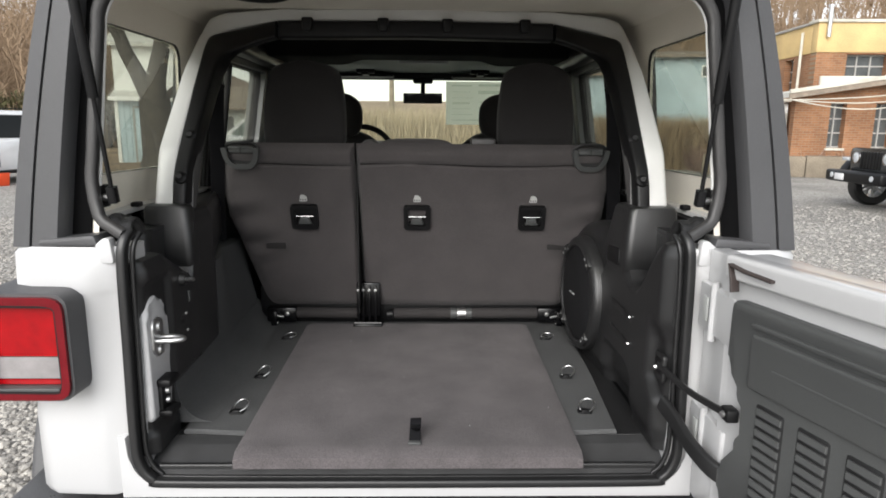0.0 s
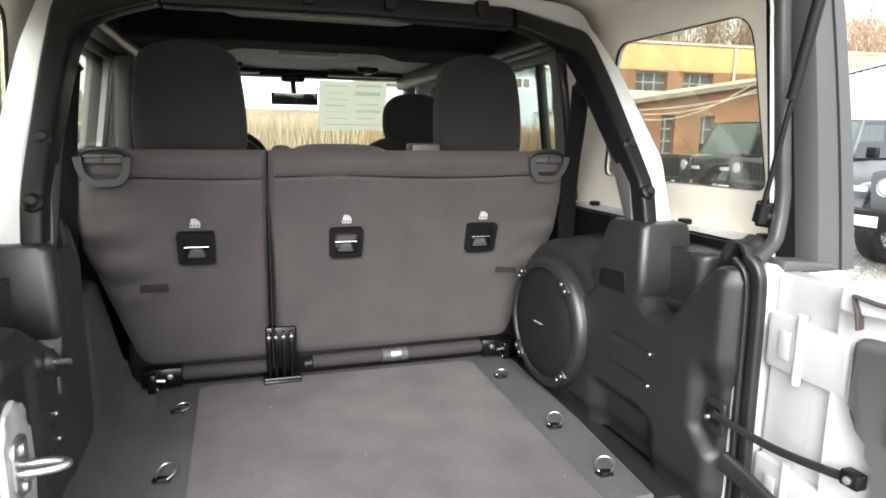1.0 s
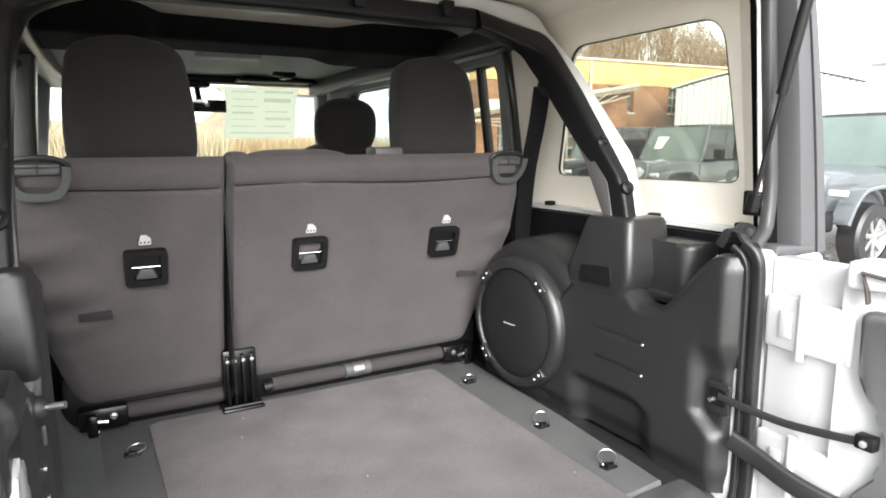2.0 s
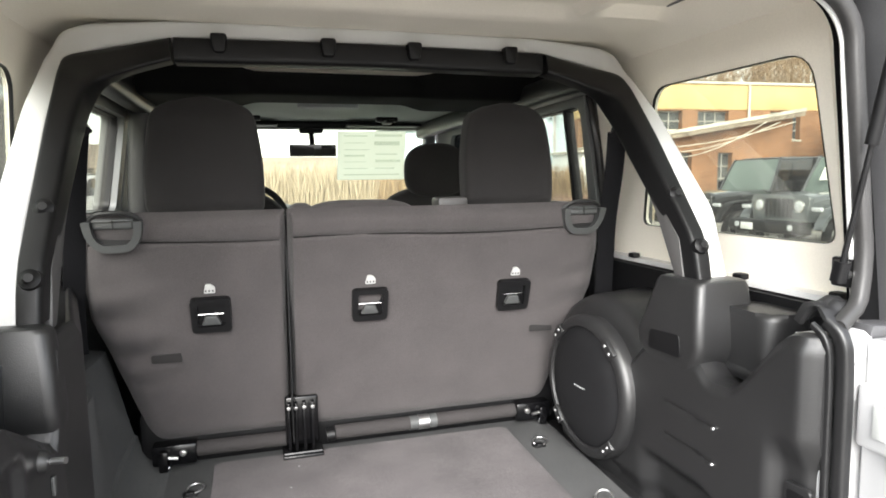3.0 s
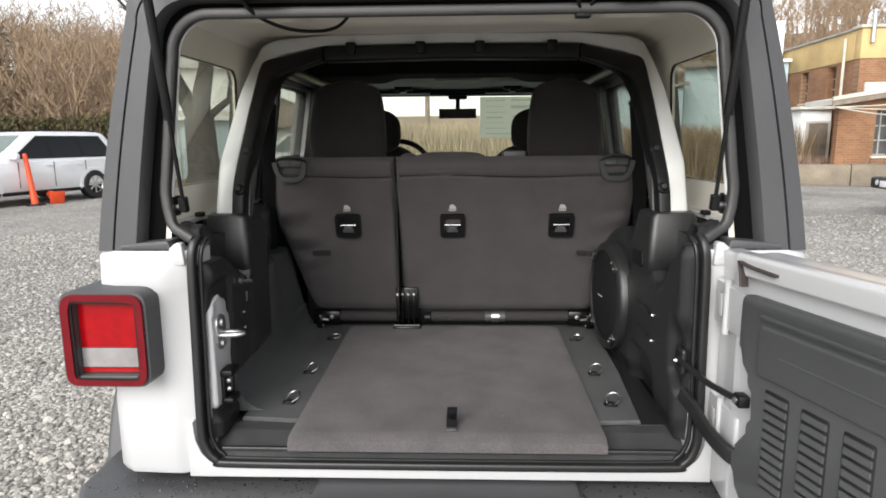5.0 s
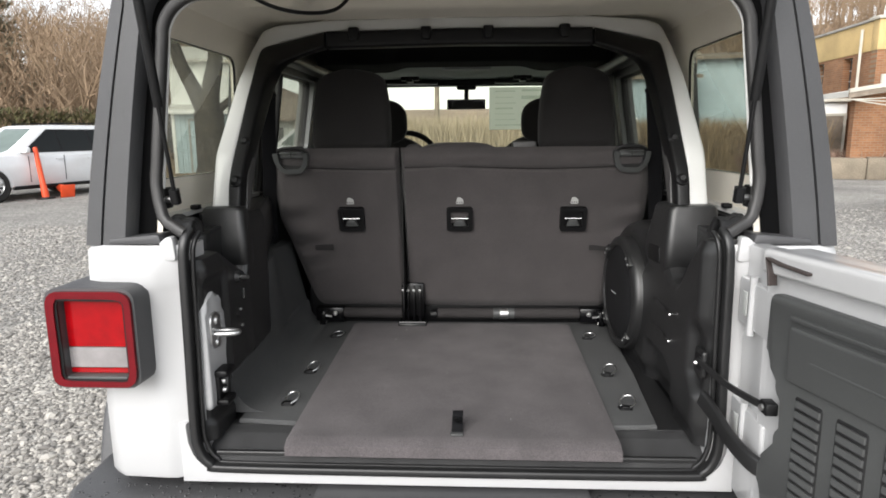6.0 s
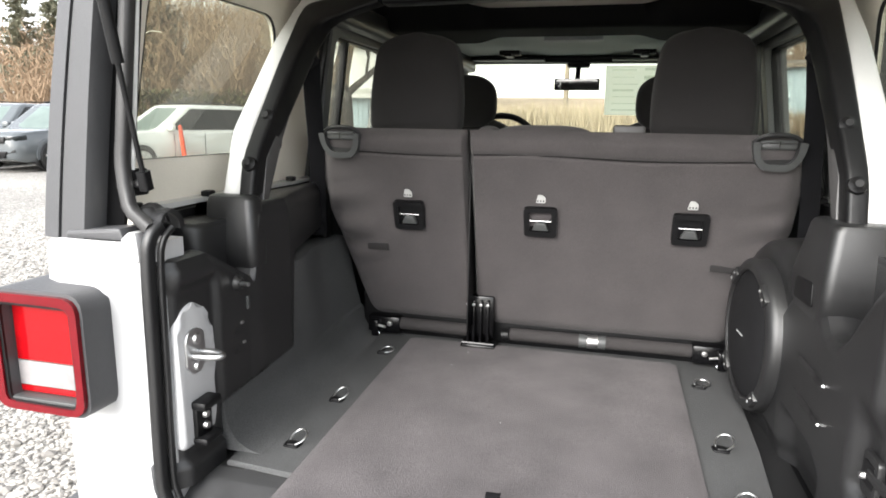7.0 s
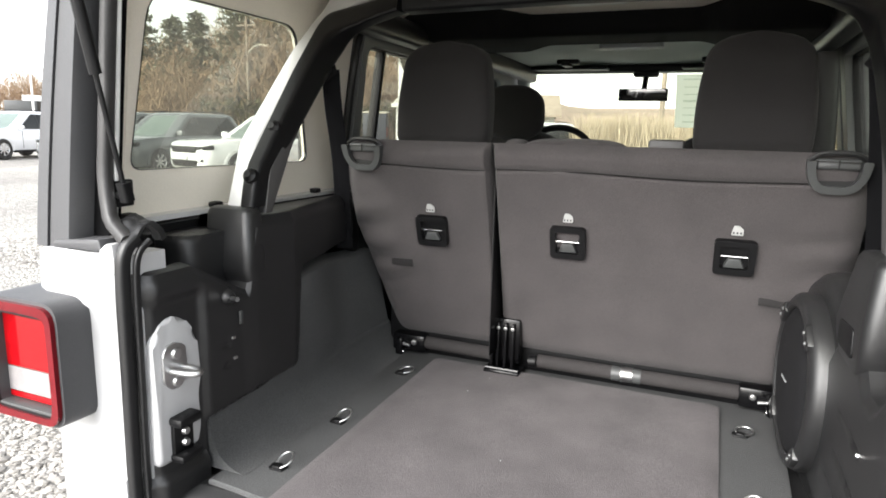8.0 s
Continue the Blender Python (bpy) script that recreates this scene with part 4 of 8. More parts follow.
part("wiring_boot", sweep(nb(), spline([(0.580, 0.135, 0.878), (0.592, 0.09, 0.860), (0.602, 0.02, 0.835), (0.620, -0.05, 0.818), (0.648, -0.085, 0.812)], 6), rrect(0.016, 0.040, 0.007), up=(0, 0, 1)), "rubber", car, "black rubber wiring boot to the tailgate")

# -- striker plate and latch on the other post --
plate = rounded([(0.150, 0.815), (0.245, 0.815), (0.262, 0.86), (0.258, 0.935), (0.268, 0.965), (0.262, 1.06), (0.225, 1.105), (0.185, 1.110), (0.152, 1.075)], 0.018, 3)
sp = part("striker_plate", prism(nb(), plate, "x", -0.612, -0.588, 0.011, 5), "paint", car, "white painted latch post with a steel striker")
part("striker_base", prism(nb(), rounded([(0.170, 0.985), (0.190, 0.965), (0.212, 0.965), (0.228, 0.985), (0.228, 1.045), (0.205, 1.058), (0.180, 1.055), (0.170, 1.04)], 0.006, 2), "x", -0.590, -0.583, 0.002), "steel", sp)
for zz in (0.980, 1.036):
    part("bolt", lathe(nb(), [(0, 0.006), (0.010, 0.005), (0.012, 0), (0, 0)], pose(-0.583, 0.202, zz, 0, 90, 0), 10), "steel", sp)
part("striker_loop", tube(nb(), spline([(-0.585, 0.215, 1.005), (-0.555, 0.215, 1.006), (-0.532, 0.208, 1.006), (-0.528, 0.198, 1.006), (-0.545, 0.190, 1.005), (-0.585, 0.188, 1.004)], 4), 0.0065, 10), "steel", sp)
part("lower_catch", box(nb(), -0.590, -0.578, 0.182, 0.232, 0.825, 0.905, 0.004), "black", sp)
part("catch_top", box(nb(), -0.590, -0.556, 0.178, 0.236, 0.893, 0.912, 0.006), "black", sp)
part("catch_foot", box(nb(), -0.590, -0.556, 0.178, 0.236, 0.820, 0.836, 0.006), "black", sp)
for zz in (0.852, 0.876):
    part("bolt", lathe(nb(), [(0, 0.008), (0.007, 0.007), (0.009, 0), (0, 0)], pose(-0.578, 0.208, zz, 0, 90, 0), 10), "steel", sp)

# ---- load space ----
FLOOR = 0.755
# carpeted floor with its side strips, the plastic sill tray, the lid between
fl_out = [(-0.560, 0.245), (-0.505, 0.245), (-0.425, 0.238), (0.425, 0.238), (0.515, 0.242), (0.540, 0.60), (0.560, 1.16), (-0.680, 1.16), (-0.575, 0.66)]
part("load_floor", prism(nb(), fl_out, "z", 0.742, FLOOR, 0.004, 2), "carpet2", car, "grey-green carpeted load floor")
# black tray plastic with a lifted base colour for the sky's sheen on it
tray = part("sill_tray", prism(nb(), [(0.140, 0.707), (0.150, 0.711), (0.160, 0.714), (0.200, 0.7365), (0.208, 0.739), (0.26, 0.741), (0.26, 0.66), (0.140, 0.66)], "x", -0.606, 0.606), material("sky_lit_sill_plastic", (0.040, 0.040, 0.041), 0.36, grain=0.15, grain_scale=700, bump=0.0006, stain=0.25, stain_scale=14), car, "black plastic sill tray at the load edge")
part("sill_lip", sweep(nb(), [(-0.58, 0.148, 0.712), (0.58, 0.148, 0.712)], rrect(0.012, 0.014, 0.004)), "trim", tray)
lid = thing("load_floor_panel", "warm grey carpeted load floor panel with a pull strap", "floor panel", pose(0, 0, FLOOR))


def lid_top(x, y):
    e = smooth(0.135, 0.102, y)
    return 0.0125 - 0.012 * e * e + 0.0012 * noise.noise(Vector((x * 6, y * 6, 1.0)))


part("carpet_top", sheet(nb(), 40, 44, lambda u, v: ((lerp(-0.405, 0.405, u) * lerp(0.985, 1.015, v)), lerp(0.104, 1.062, v), lid_top(lerp(-0.4, 0.4, u), lerp(0.104, 1.062, v)) - 0.006 * smooth(0.985, 1.0, abs(2 * u - 1))),
                         lambda u, v: ((lerp(-0.405, 0.405, u) * lerp(0.985, 1.015, v)), lerp(0.104, 1.062, v), lerp(-0.026, 0.001, smooth(0.0, 0.12, v)))), "carpet", lid, "warm grey carpet")
rl = random.Random(8)
for q in range(5):
    fx, fy = rl.uniform(-0.36, 0.36), rl.uniform(0.16, 1.0)
    part("lint", tube(nb(), [(fx, fy, 0.0145), (fx + rl.uniform(-0.004, 0.004), fy + 0.004, 0.0155)], 0.0007, 5), "lightgrey", lid, "speck of white lint on the carpet")
strap = part("pull_strap", sweep(nb(), spline([(0.012, 0.165, 0.014), (0.012, 0.180, 0.026), (0.013, 0.200, 0.046), (0.014, 0.186, 0.057), (0.014, 0.170, 0.050), (0.013, 0.172, 0.034), (0.012, 0.150, 0.016)], 5), rrect(0.026, 0.003, 0.001), up=(0, 0, 1)), "web", lid, "black webbing pull loop")
part("strap_buckle", box(nb(), -0.003, 0.027, 0.140, 0.162, 0.0125, 0.019, 0.002), "greyplastic", lid)


def tie_ring(x, y, up, s):
    r = thing("tie_down_ring", "chrome tie-down ring on a black base in the floor carpet" if up else "chrome tie-down ring lying flat on the floor carpet", "tie-down ring", pose(x, y, FLOOR), "tie-down rings on the load floor")
    part("ring_base", prism(nb(), rounded([(-0.017, -0.012), (0.017, -0.012), (0.020, 0.012), (-0.020, 0.012)], 0.005, 2), "z", 0.0, 0.005, 0.002), "black", r)
    part("base_strap", box(nb(), -0.010, 0.010, -0.010, 0.008, 0.004, 0.010, 0.003), "black", r)
    pts = [(-0.013, 0, 0.0)] + [(0.020 * math.cos(a), 0, 0.0185 + 0.020 * math.sin(a)) for a in np.linspace(math.pi * 1.1, -0.1 * math.pi, 14)] + [(0.013, 0, 0.0)]
    m = pose(0, 0.002, 0.006, up and -60 or -84, 0, -34)
    part("ring", tube(nb(), [m @ Vector(p) for p in pts], 0.0021, 8, closed=True), "steel", r, "bright wire loop")


for s in (-1, 1):
    tie_ring(s * 0.458, 0.338, True, s)
    tie_ring(s * 0.458, 0.575, True, s)
    tie_ring(s * 0.457, 0.925, False, s)


# -- side trims: one moulded surface a side --
def trim_right(y, z):
    x = 0.568 + 0.10 * smooth(1.02, 1.12, y)
    x += 0.030 * smooth(0.32, 0.40, y) * smooth(0.62, 0.56, y) * smooth(0.885, 0.845, z + 0.25 * max(0, 0.40 - y))
    x += 0.0125 * smooth(0.80, 0.755, z)
    # rear post: the face steps outwards along an upright edge that flares to the sill
    edge = 0.220 - 0.055 * smooth(0.915, 0.855, z)
    x += 0.024 * smooth(edge + 0.016, edge - 0.016, y) * smooth(1.07, 1.00, z)
    x += 0.024 * smooth(0.165, 0.140, y)
    # slots
    for zz in (1.011, 0.938):
        x += 0.004 * smooth(0.006, 0.002, abs(z - zz - 0.01 * (y - 0.36))) * smooth(0.355, 0.365, y) * smooth(0.53, 0.50, y)
    return x


def ridge_right(y):
    """Top edge of the trim wall: a curved ramp that rises to the rear post, low beside the loudspeaker."""
    return 1.098 + 0.142 * smooth(0.345, 0.175, y) + 0.03 * smooth(0.38, 0.43, y) - 0.07 * smooth(0.58, 0.68, y)


def ridge_left(y):
    return lerp(min(1.115 + 0.55 * max(0.0, 0.406 - y), 1.196), 1.266, smooth(0.41, 0.44, y))


def trim_point(face, ridge, y, v):
    """Up the wall, over a rounded crest and outwards into the hollow behind it."""
    zr = ridge(y)
    reach = lerp(0.050, 0.125, smooth(0.19, 0.26, y)) * (1 - 0.75 * smooth(0.44, 0.50, y))
    if v < 0.80:
        z = lerp(0.742, zr, v / 0.80)
        return face(y, z) + 0.010 * smooth(0.93, 1.0, v / 0.80) ** 2, z
    a = (v - 0.80) / 0.20
    return face(y, zr) + 0.010 + reach * a, zr + 0.006 * math.sin(min(1, a * 3) * math.pi * 0.5) - 0.035 * smooth(0.15, 1.0, a) * smooth(0.16, 0.24, y)


N1, N2 = 110, 80


def trim_back(y, z):
    return (lerp(0.655, 0.735, smooth(0.20, 0.25, y)), y, z - 0.004)


def right_front(u, v):
    y = lerp(0.140, 1.15, u)
    x, z = trim_point(trim_right, ridge_right, y, v)
    return (x, y, z)


part("side_trim", sheet(nb(), N1, N2, right_front, lambda u, v: trim_back(*right_front(u, v)[1:])), "trim", car, "black moulded plastic side trim")


def carpet_edge(y):
    """Lower edge of the left trim, where the carpet shows from under it."""
    return 0.872 + 0.016 * smooth(0.30, 0.58, y) + 0.24 * smooth(0.578, 0.630, y)


def trim_left(y, z):
    x = 0.580 - 0.006 * smooth(0.38, 0.44, y) + 0.265 * max(0.0, y - 0.575)
    x += 0.014 * smooth(0.285, 0.270, y) * smooth(1.16, 1.13, z) * smooth(0.78, 0.80, z)
    x += 0.020 * smooth(0.165, 0.140, y)
    x += 0.060 * smooth(0.0, 0.014, carpet_edge(y) - z) * smooth(0.275, 0.30, y)
    for zz in (1.01, 0.965):
        x += 0.003 * smooth(0.012, 0.008, abs(y - 0.335)) * smooth(0.005, 0.003, abs(z - zz))
    return x


def left_front(u, v):
    y = lerp(0.140, 1.06, u)
    x, z = trim_point(trim_left, ridge_left, y, v)
    return (x, y, z)


part("side_trim", flip(sheet(nb(), 150, 100, left_front, lambda u, v: trim_back(*left_front(u, v)[1:]))), "trim", car, "black moulded plastic side trim")
# one carpet from the floor up the side and over the wheel house
def carpet_side(u, v):
    y = lerp(0.285, 1.14, u)
    wall = 0.586 + 0.020 * smooth(0.62, 1.0, y) + 0.002 * noise.noise(Vector((y * 5, v * 4, 0)))
    r = 0.085
    top = min(carpet_edge(y) + 0.022, 1.104 - 0.03 * smooth(0.68, 1.08, y))
    if v < 0.4:
        a = v / 0.4 * math.pi / 2
        x, z = wall - r + r * math.sin(a), FLOOR + 0.001 + r * (1 - math.cos(a))
    else:
        w = (v - 0.4) / 0.6
        z = lerp(FLOOR + 0.001 + r, top, min(1.0, w / 0.9)) + 0.006 * smooth(0.9, 1.0, w)
        x = wall + 0.06 * smooth(0.86, 1.0, w) ** 2 * smooth(0.60, 0.66, y) + 0.22 * smooth(0.64, 0.95, y) * max(0.0, z - 0.80)
    return (-x, y, z)


part("side_carpet", sheet(nb(), 110, 60, carpet_side, lambda u, v: (-0.76, carpet_side(u, v)[1], carpet_side(u, v)[2] - 0.003)), "carpet2", car, "grey-green carpet turned up over the wheel house")
for s in (-1, 1):
    # lining behind the trims up to the belt line
    inn = prism(nb(), [(0.21, 0.74), (1.06, 0.74), (1.06, 1.258), (0.21, 1.258)], "x", 0.735, 0.80)
    part("tub_wall", inn if s > 0 else flip(inn), "black", car)
    sh = prism(nb(), [(0.64, 0.20), (0.76, 0.19), (0.76, 1.06), (0.738, 1.06), (0.64, 0.44)], "z", 1.10, 1.125, 0.012, 3)
    part("trim_shelf", sh if s > 0 else flip(sh), "trim", car)
    # rounded block between the bar foot and the post
    bl = prism(nb(), rounded([(0.642, 0.305), (0.738, 0.305), (0.738, 0.44), (0.642, 0.44)], [0.04, 0.01, 0.01, 0.01], 5), "z", 1.10, 1.240, 0.016, 4)
    part("trim_block", bl if s > 0 else flip(bl), "trim", car, "black moulded block beside the roll bar foot")
sh = prism(nb(), [(0.60, 0.49), (0.755, 0.49), (0.755, 1.06), (0.725, 1.06), (0.605, 0.60)], "z", 1.243, 1.263, 0.004)
part("belt_shelf", flip(sh), "trim", car)

# roll bar foot covers
def foot_cover(s):
    """Tapered cover: (height, inner x, outer x, rear y, far y) level by level."""
    far = 0.565 if s > 0 else 0.470
    grow_y = 0.055 if s > 0 else 0.0
    lv = [(1.290, 0.582, 0.690, 0.430, far - 0.012), (1.287, 0.575, 0.694, 0.423, far - 0.005), (1.278, 0.570, 0.697, 0.419, far), (1.20, 0.563, 0.705, 0.409, far + 0.6 * grow_y),
          (1.160, 0.561, 0.712, 0.405, far + grow_y), (1.135, 0.5625, 0.712, 0.410, far + grow_y), (1.115, 0.566, 0.712, 0.425, far + 0.9 * grow_y), (1.088, 0.570, 0.712, 0.445, far)]
    if s < 0:
        lv = [(z, xi + 0.010, min(xo, 0.700), y0, y1) for z, xi, xo, y0, y1 in lv]
    rings = []
    for z, xi, xo, y0, y1 in lv:
        base = rounded([(xi, y0), (xo, y0), (xo, y1), (xi, y1)], [0.020, 0.014, 0.01, 0.016], 4)
        rings.append([(s * x, y, z) for x, y in base])
    bm = nb()
    R = [[bm.verts.new(p) for p in r] for r in rings]
    n = len(R[0])
    for A, B in zip(R, R[1:]):
        for j in range(n):
            bm.faces.new((A[j], A[(j + 1) % n], B[(j + 1) % n], B[j]))
    bm.faces.new(R[0])
    bm.faces.new(R[-1])
    return bm


for s in (-1, 1):
    part("bar_foot_cover", foot_cover(s), "trim", car, "black moulded cover round the roll bar foot")
# thin black plate on the cover face draws the shadow of the notch
part("cover_notch_shade", prism(nb(), rounded([(0.458, 1.126), (0.572, 1.122), (0.566, 1.166), (0.464, 1.174)], 0.010, 3), "x", 0.5600, 0.566, 0.0005), "black", car, "notch in the roll bar foot cover, its shade a flat black patch")
for zz in (1.011, 0.938):
    part("trim_screw", lathe(nb(), [(0, 0.004), (0.003, 0.0035), (0.004, 0.0), (0, 0)], pose(0.568, 0.361, zz, 0, -90, 0), 8), "steel", car, "bright screw in the side trim")
kn = part("rubber_stop", lathe(nb(), [(0, 0.022), (0.010, 0.022), (0.016, 0.016), (0.018, 0.004), (0.024, 0.0), (0.024, -0.012), (0, -0.012)], pose(-0.588, 0.346, 1.113, 0, 90, -14), 16), "trim", car, "black round anchor with a steel pin")
part("pin", tube(nb(), [(-0.568, 0.343, 1.113), (-0.545, 0.335, 1.115)], 0.005, 8), "steel", kn)
part("trim_slot", box(nb(), -0.580, -0.574, 0.376, 0.386, 1.045, 1.075, 0.002), "greyplastic", car)
for yy, zz in ((0.352, 1.018), (0.356, 0.972)):
    part("trim_clip", box(nb(), -0.582, -0.576, yy, yy + 0.010, zz, zz + 0.006, 0.001), "steel", car)

part("floor_edge", prism(nb(), [(0.49, 0.243), (0.60, 0.243), (0.60, 1.12), (0.53, 1.12)], "z", 0.736, 0.7425, 0.002), "trim", car, "black plastic beside the load floor")
part("floor_edge", prism(nb(), [(-0.60, 0.243), (-0.52, 0.243), (-0.52, 0.40), (-0.60, 0.40)], "z", 0.736, 0.7415, 0.002), "trim", car)

# -- subwoofer --
part("speaker_housing", lathe(nb(), [(0.14, 0.004), (0.205, 0.004), (0.224, -0.002), (0.238, -0.016), (0.245, -0.04), (0.252, -0.17)], pose(0.572, 0.812, 0.952, 0, -90, 4), 72), "trim", car, "black drum-shaped housing bulging from the side trim")
sub = thing("subwoofer", "round black subwoofer with a mesh grille set in the side trim", "loudspeaker", pose(0.572, 0.815, 0.957, 0, -90, 4))
R = 0.166
part("outer_rim", lathe(nb(), [(R + 0.024, -0.02), (R + 0.023, 0.026), (R + 0.019, 0.036), (R + 0.010, 0.043), (R + 0.002, 0.045), (R - 0.006, 0.045), (R - 0.010, 0.040), (R - 0.010, 0.02)], pose(0, 0, 0), 64), "trim", sub, "dark grey speaker rim")
part("grille", lathe(nb(), [(R - 0.010, 0.036), (R - 0.022, 0.043), (0.10, 0.050), (0.05, 0.053), (0, 0.054)], pose(0, 0, 0), 56), material("speaker_mesh", (0.009, 0.009, 0.010), 0.6, spec=0.25, grain=0.5, grain_scale=1200, bump=0.002), sub, "black metal mesh grille")
for k, a in enumerate((46, 134, 222, 318)):
    ca, sa = math.cos(radians(a)), math.sin(radians(a))
    tab = part("rim_tab", box(nb(), -0.015, 0.013, -0.026, 0.026, 0.024, 0.050, 0.006, m=pose(0, 0, 0, 0, 0, a) @ pose(R + 0.004, 0, 0)), "trim", sub)
    for q in (-0.012, 0.012):
        part("tab_screw", lathe(nb(), [(0, 0.053), (0.003, 0.0525), (0.005, 0.05), (0, 0.05)], pose((R + 0.004) * ca - q * sa, (R + 0.004) * sa + q * ca, 0), 10), "steel", tab)
bm = nb()
for k in range(7):
    box(bm, -0.002 + 0.002 * (k == 0), 0.002, -0.026 + 0.0075 * k, -0.022 + 0.0075 * k, 0.0535, 0.0548)
part("maker_mark", bm, "lightgrey", sub, "small pale maker's mark on the grille")
# -- seat belts --
for s in (-1, 1):
    bl = part("seat_belt", sweep(nb(), spline([(s * 0.612, 0.80, 1.615), (s * 0.635, 0.85, 1.52), (s * 0.665, 0.93, 1.38), (s * 0.690, 0.985, 1.22), (s * 0.695, 1.0, 1.10)], 6), rrect(0.047, 0.004, 0.001), up=(-0.6 * s, -1, 0)), "web", car, "black seat belt webbing")
    part("belt_guide", sweep(nb(), [(s * 0.60, 0.775, 1.60), (s * 0.625, 0.80, 1.635)], rrect(0.045, 0.022, 0.008), up=(0, 1, 0)), "black", bl)


# ---- rear bench ----
bench = thing("rear_bench_seat", "split rear bench seat in charcoal fabric seen from behind, backrests upright", "car seat", pose(0, 1.1, FLOOR))
BO = Vector((0, -1.1, -FLOOR))


def bpart(name, bm, mat, parent=bench, label=""):
    if parent is not None:
        bmesh.ops.translate(bm, verts=bm.verts[:], vec=BO)
    return part(name, bm, mat, parent, label)


def back_y(z):
    return 0.918 + (1.43 - z) * 0.300


def left_edge(z):
    pts = [(0.815, -0.560), (0.86, -0.574), (1.09, -0.640), (1.18, -0.668), (1.30, -0.672), (1.36, -0.664), (1.41, -0.655), (1.44, -0.64)]
    for (z0, x0), (z1, x1) in zip(pts, pts[1:]):
        if z <= z1:
            return lerp(x0, x1, (z - z0) / (z1 - z0))
    return pts[-1][1]


def backrest(x0f, x1f, seed):
    def zz(v):
        return lerp(0.815, 1.437, v)

    def f(u, v):
        z = zz(v)
        x0, x1 = x0f(z), x1f(z)
        x = lerp(x0, x1, u)
        e = min((x - x0) / (0.05 if seed == 1 else 0.018), (x1 - x) / (0.018 if seed == 1 else 0.05))
        e = max(0.0, min(1.0, e))
        puff = 1 - (1 - e) ** 2.2
        ez = max(0.0, min(1.0, min(z - 0.815, 1.437 - z) / 0.045))
        puff *= 1 - (1 - ez) ** 2.2
        y = back_y(z) + 0.036 * (1 - puff)
        y -= 0.009 * noise.noise(Vector((x * 3.1 + seed, z * 3.7, 0.3)))
        y += 0.007 * smooth(0.008, 0.0, abs(z - 1.366 - 0.004 * math.sin(x * 9 + seed)))
        y -= 0.004 * smooth(1.36, 1.385, z)
        side = smooth(0.20, 0.02, x - left_edge(z)) if seed == 1 else smooth(0.20, 0.02, -left_edge(z) - x) * 0.5
        y -= 0.015 * side * smooth(0.0, 0.035, (x - left_edge(z)) if seed == 1 else (-left_edge(z) - x)) * math.sin((z - 0.2 * (x + 0.6)) * 62 + 3 * noise.noise(Vector((x * 4, z * 4, seed)))) * smooth(1.30, 1.20, z) * smooth(0.95, 1.08, z)
        y -= 0.0035 * noise.noise(Vector((x * 5 + z * 9, z * 16 - x * 6, seed * 2.0))) * (0.5 + side)
        y -= 0.0028 * noise.noise(Vector((x * 22, z * 3.0, seed + 4.0))) * smooth(1.33, 1.37, z)
        return (x, y, z)

    def g(u, v):
        z = zz(v)
        return (lerp(x0f(z) + 0.02, x1f(z) - 0.02, u), back_y(z) + 0.13, z - 0.01)
    return sheet(nb(), 70, 110, f, g)


lb = bpart("backrest", backrest(left_edge, lambda z: -0.2098, 1), "fabric", bench, "charcoal fabric backrest, narrow section")
rb = bpart("backrest", backrest(lambda z: -0.2046, lambda z: -left_edge(z) - 0.006, 2), "fabric", bench, "charcoal fabric backrest, wide section")
M["thread"] = material("dark_seam_thread", (0.012, 0.011, 0.011), 0.9, spec=0.2)
for bk, xa, xb, ph in ((lb, -0.645, -0.225, 1), (rb, -0.190, 0.640, 2)):
    pts = []
    for q in range(41):
        x = lerp(xa, xb, q / 40)
        z = 1.366 + 0.004 * math.sin(x * 9 + ph) - 0.006 * smooth(0.5, 0.66, abs(x))
        edge = 0.010 * smooth(0.600, 0.645, abs(x))
        pts.append((x, back_y(z) + 0.0045 + edge, z))
    bpart("top_seam", tube(nb(), pts, 0.0022, 6), "thread", bk, "dark sewn seam below the top edge")
bpart("split_gap", box(nb(), -0.2085, -0.2060, 0.985, 1.10, 0.83, 1.42), "black", bench)

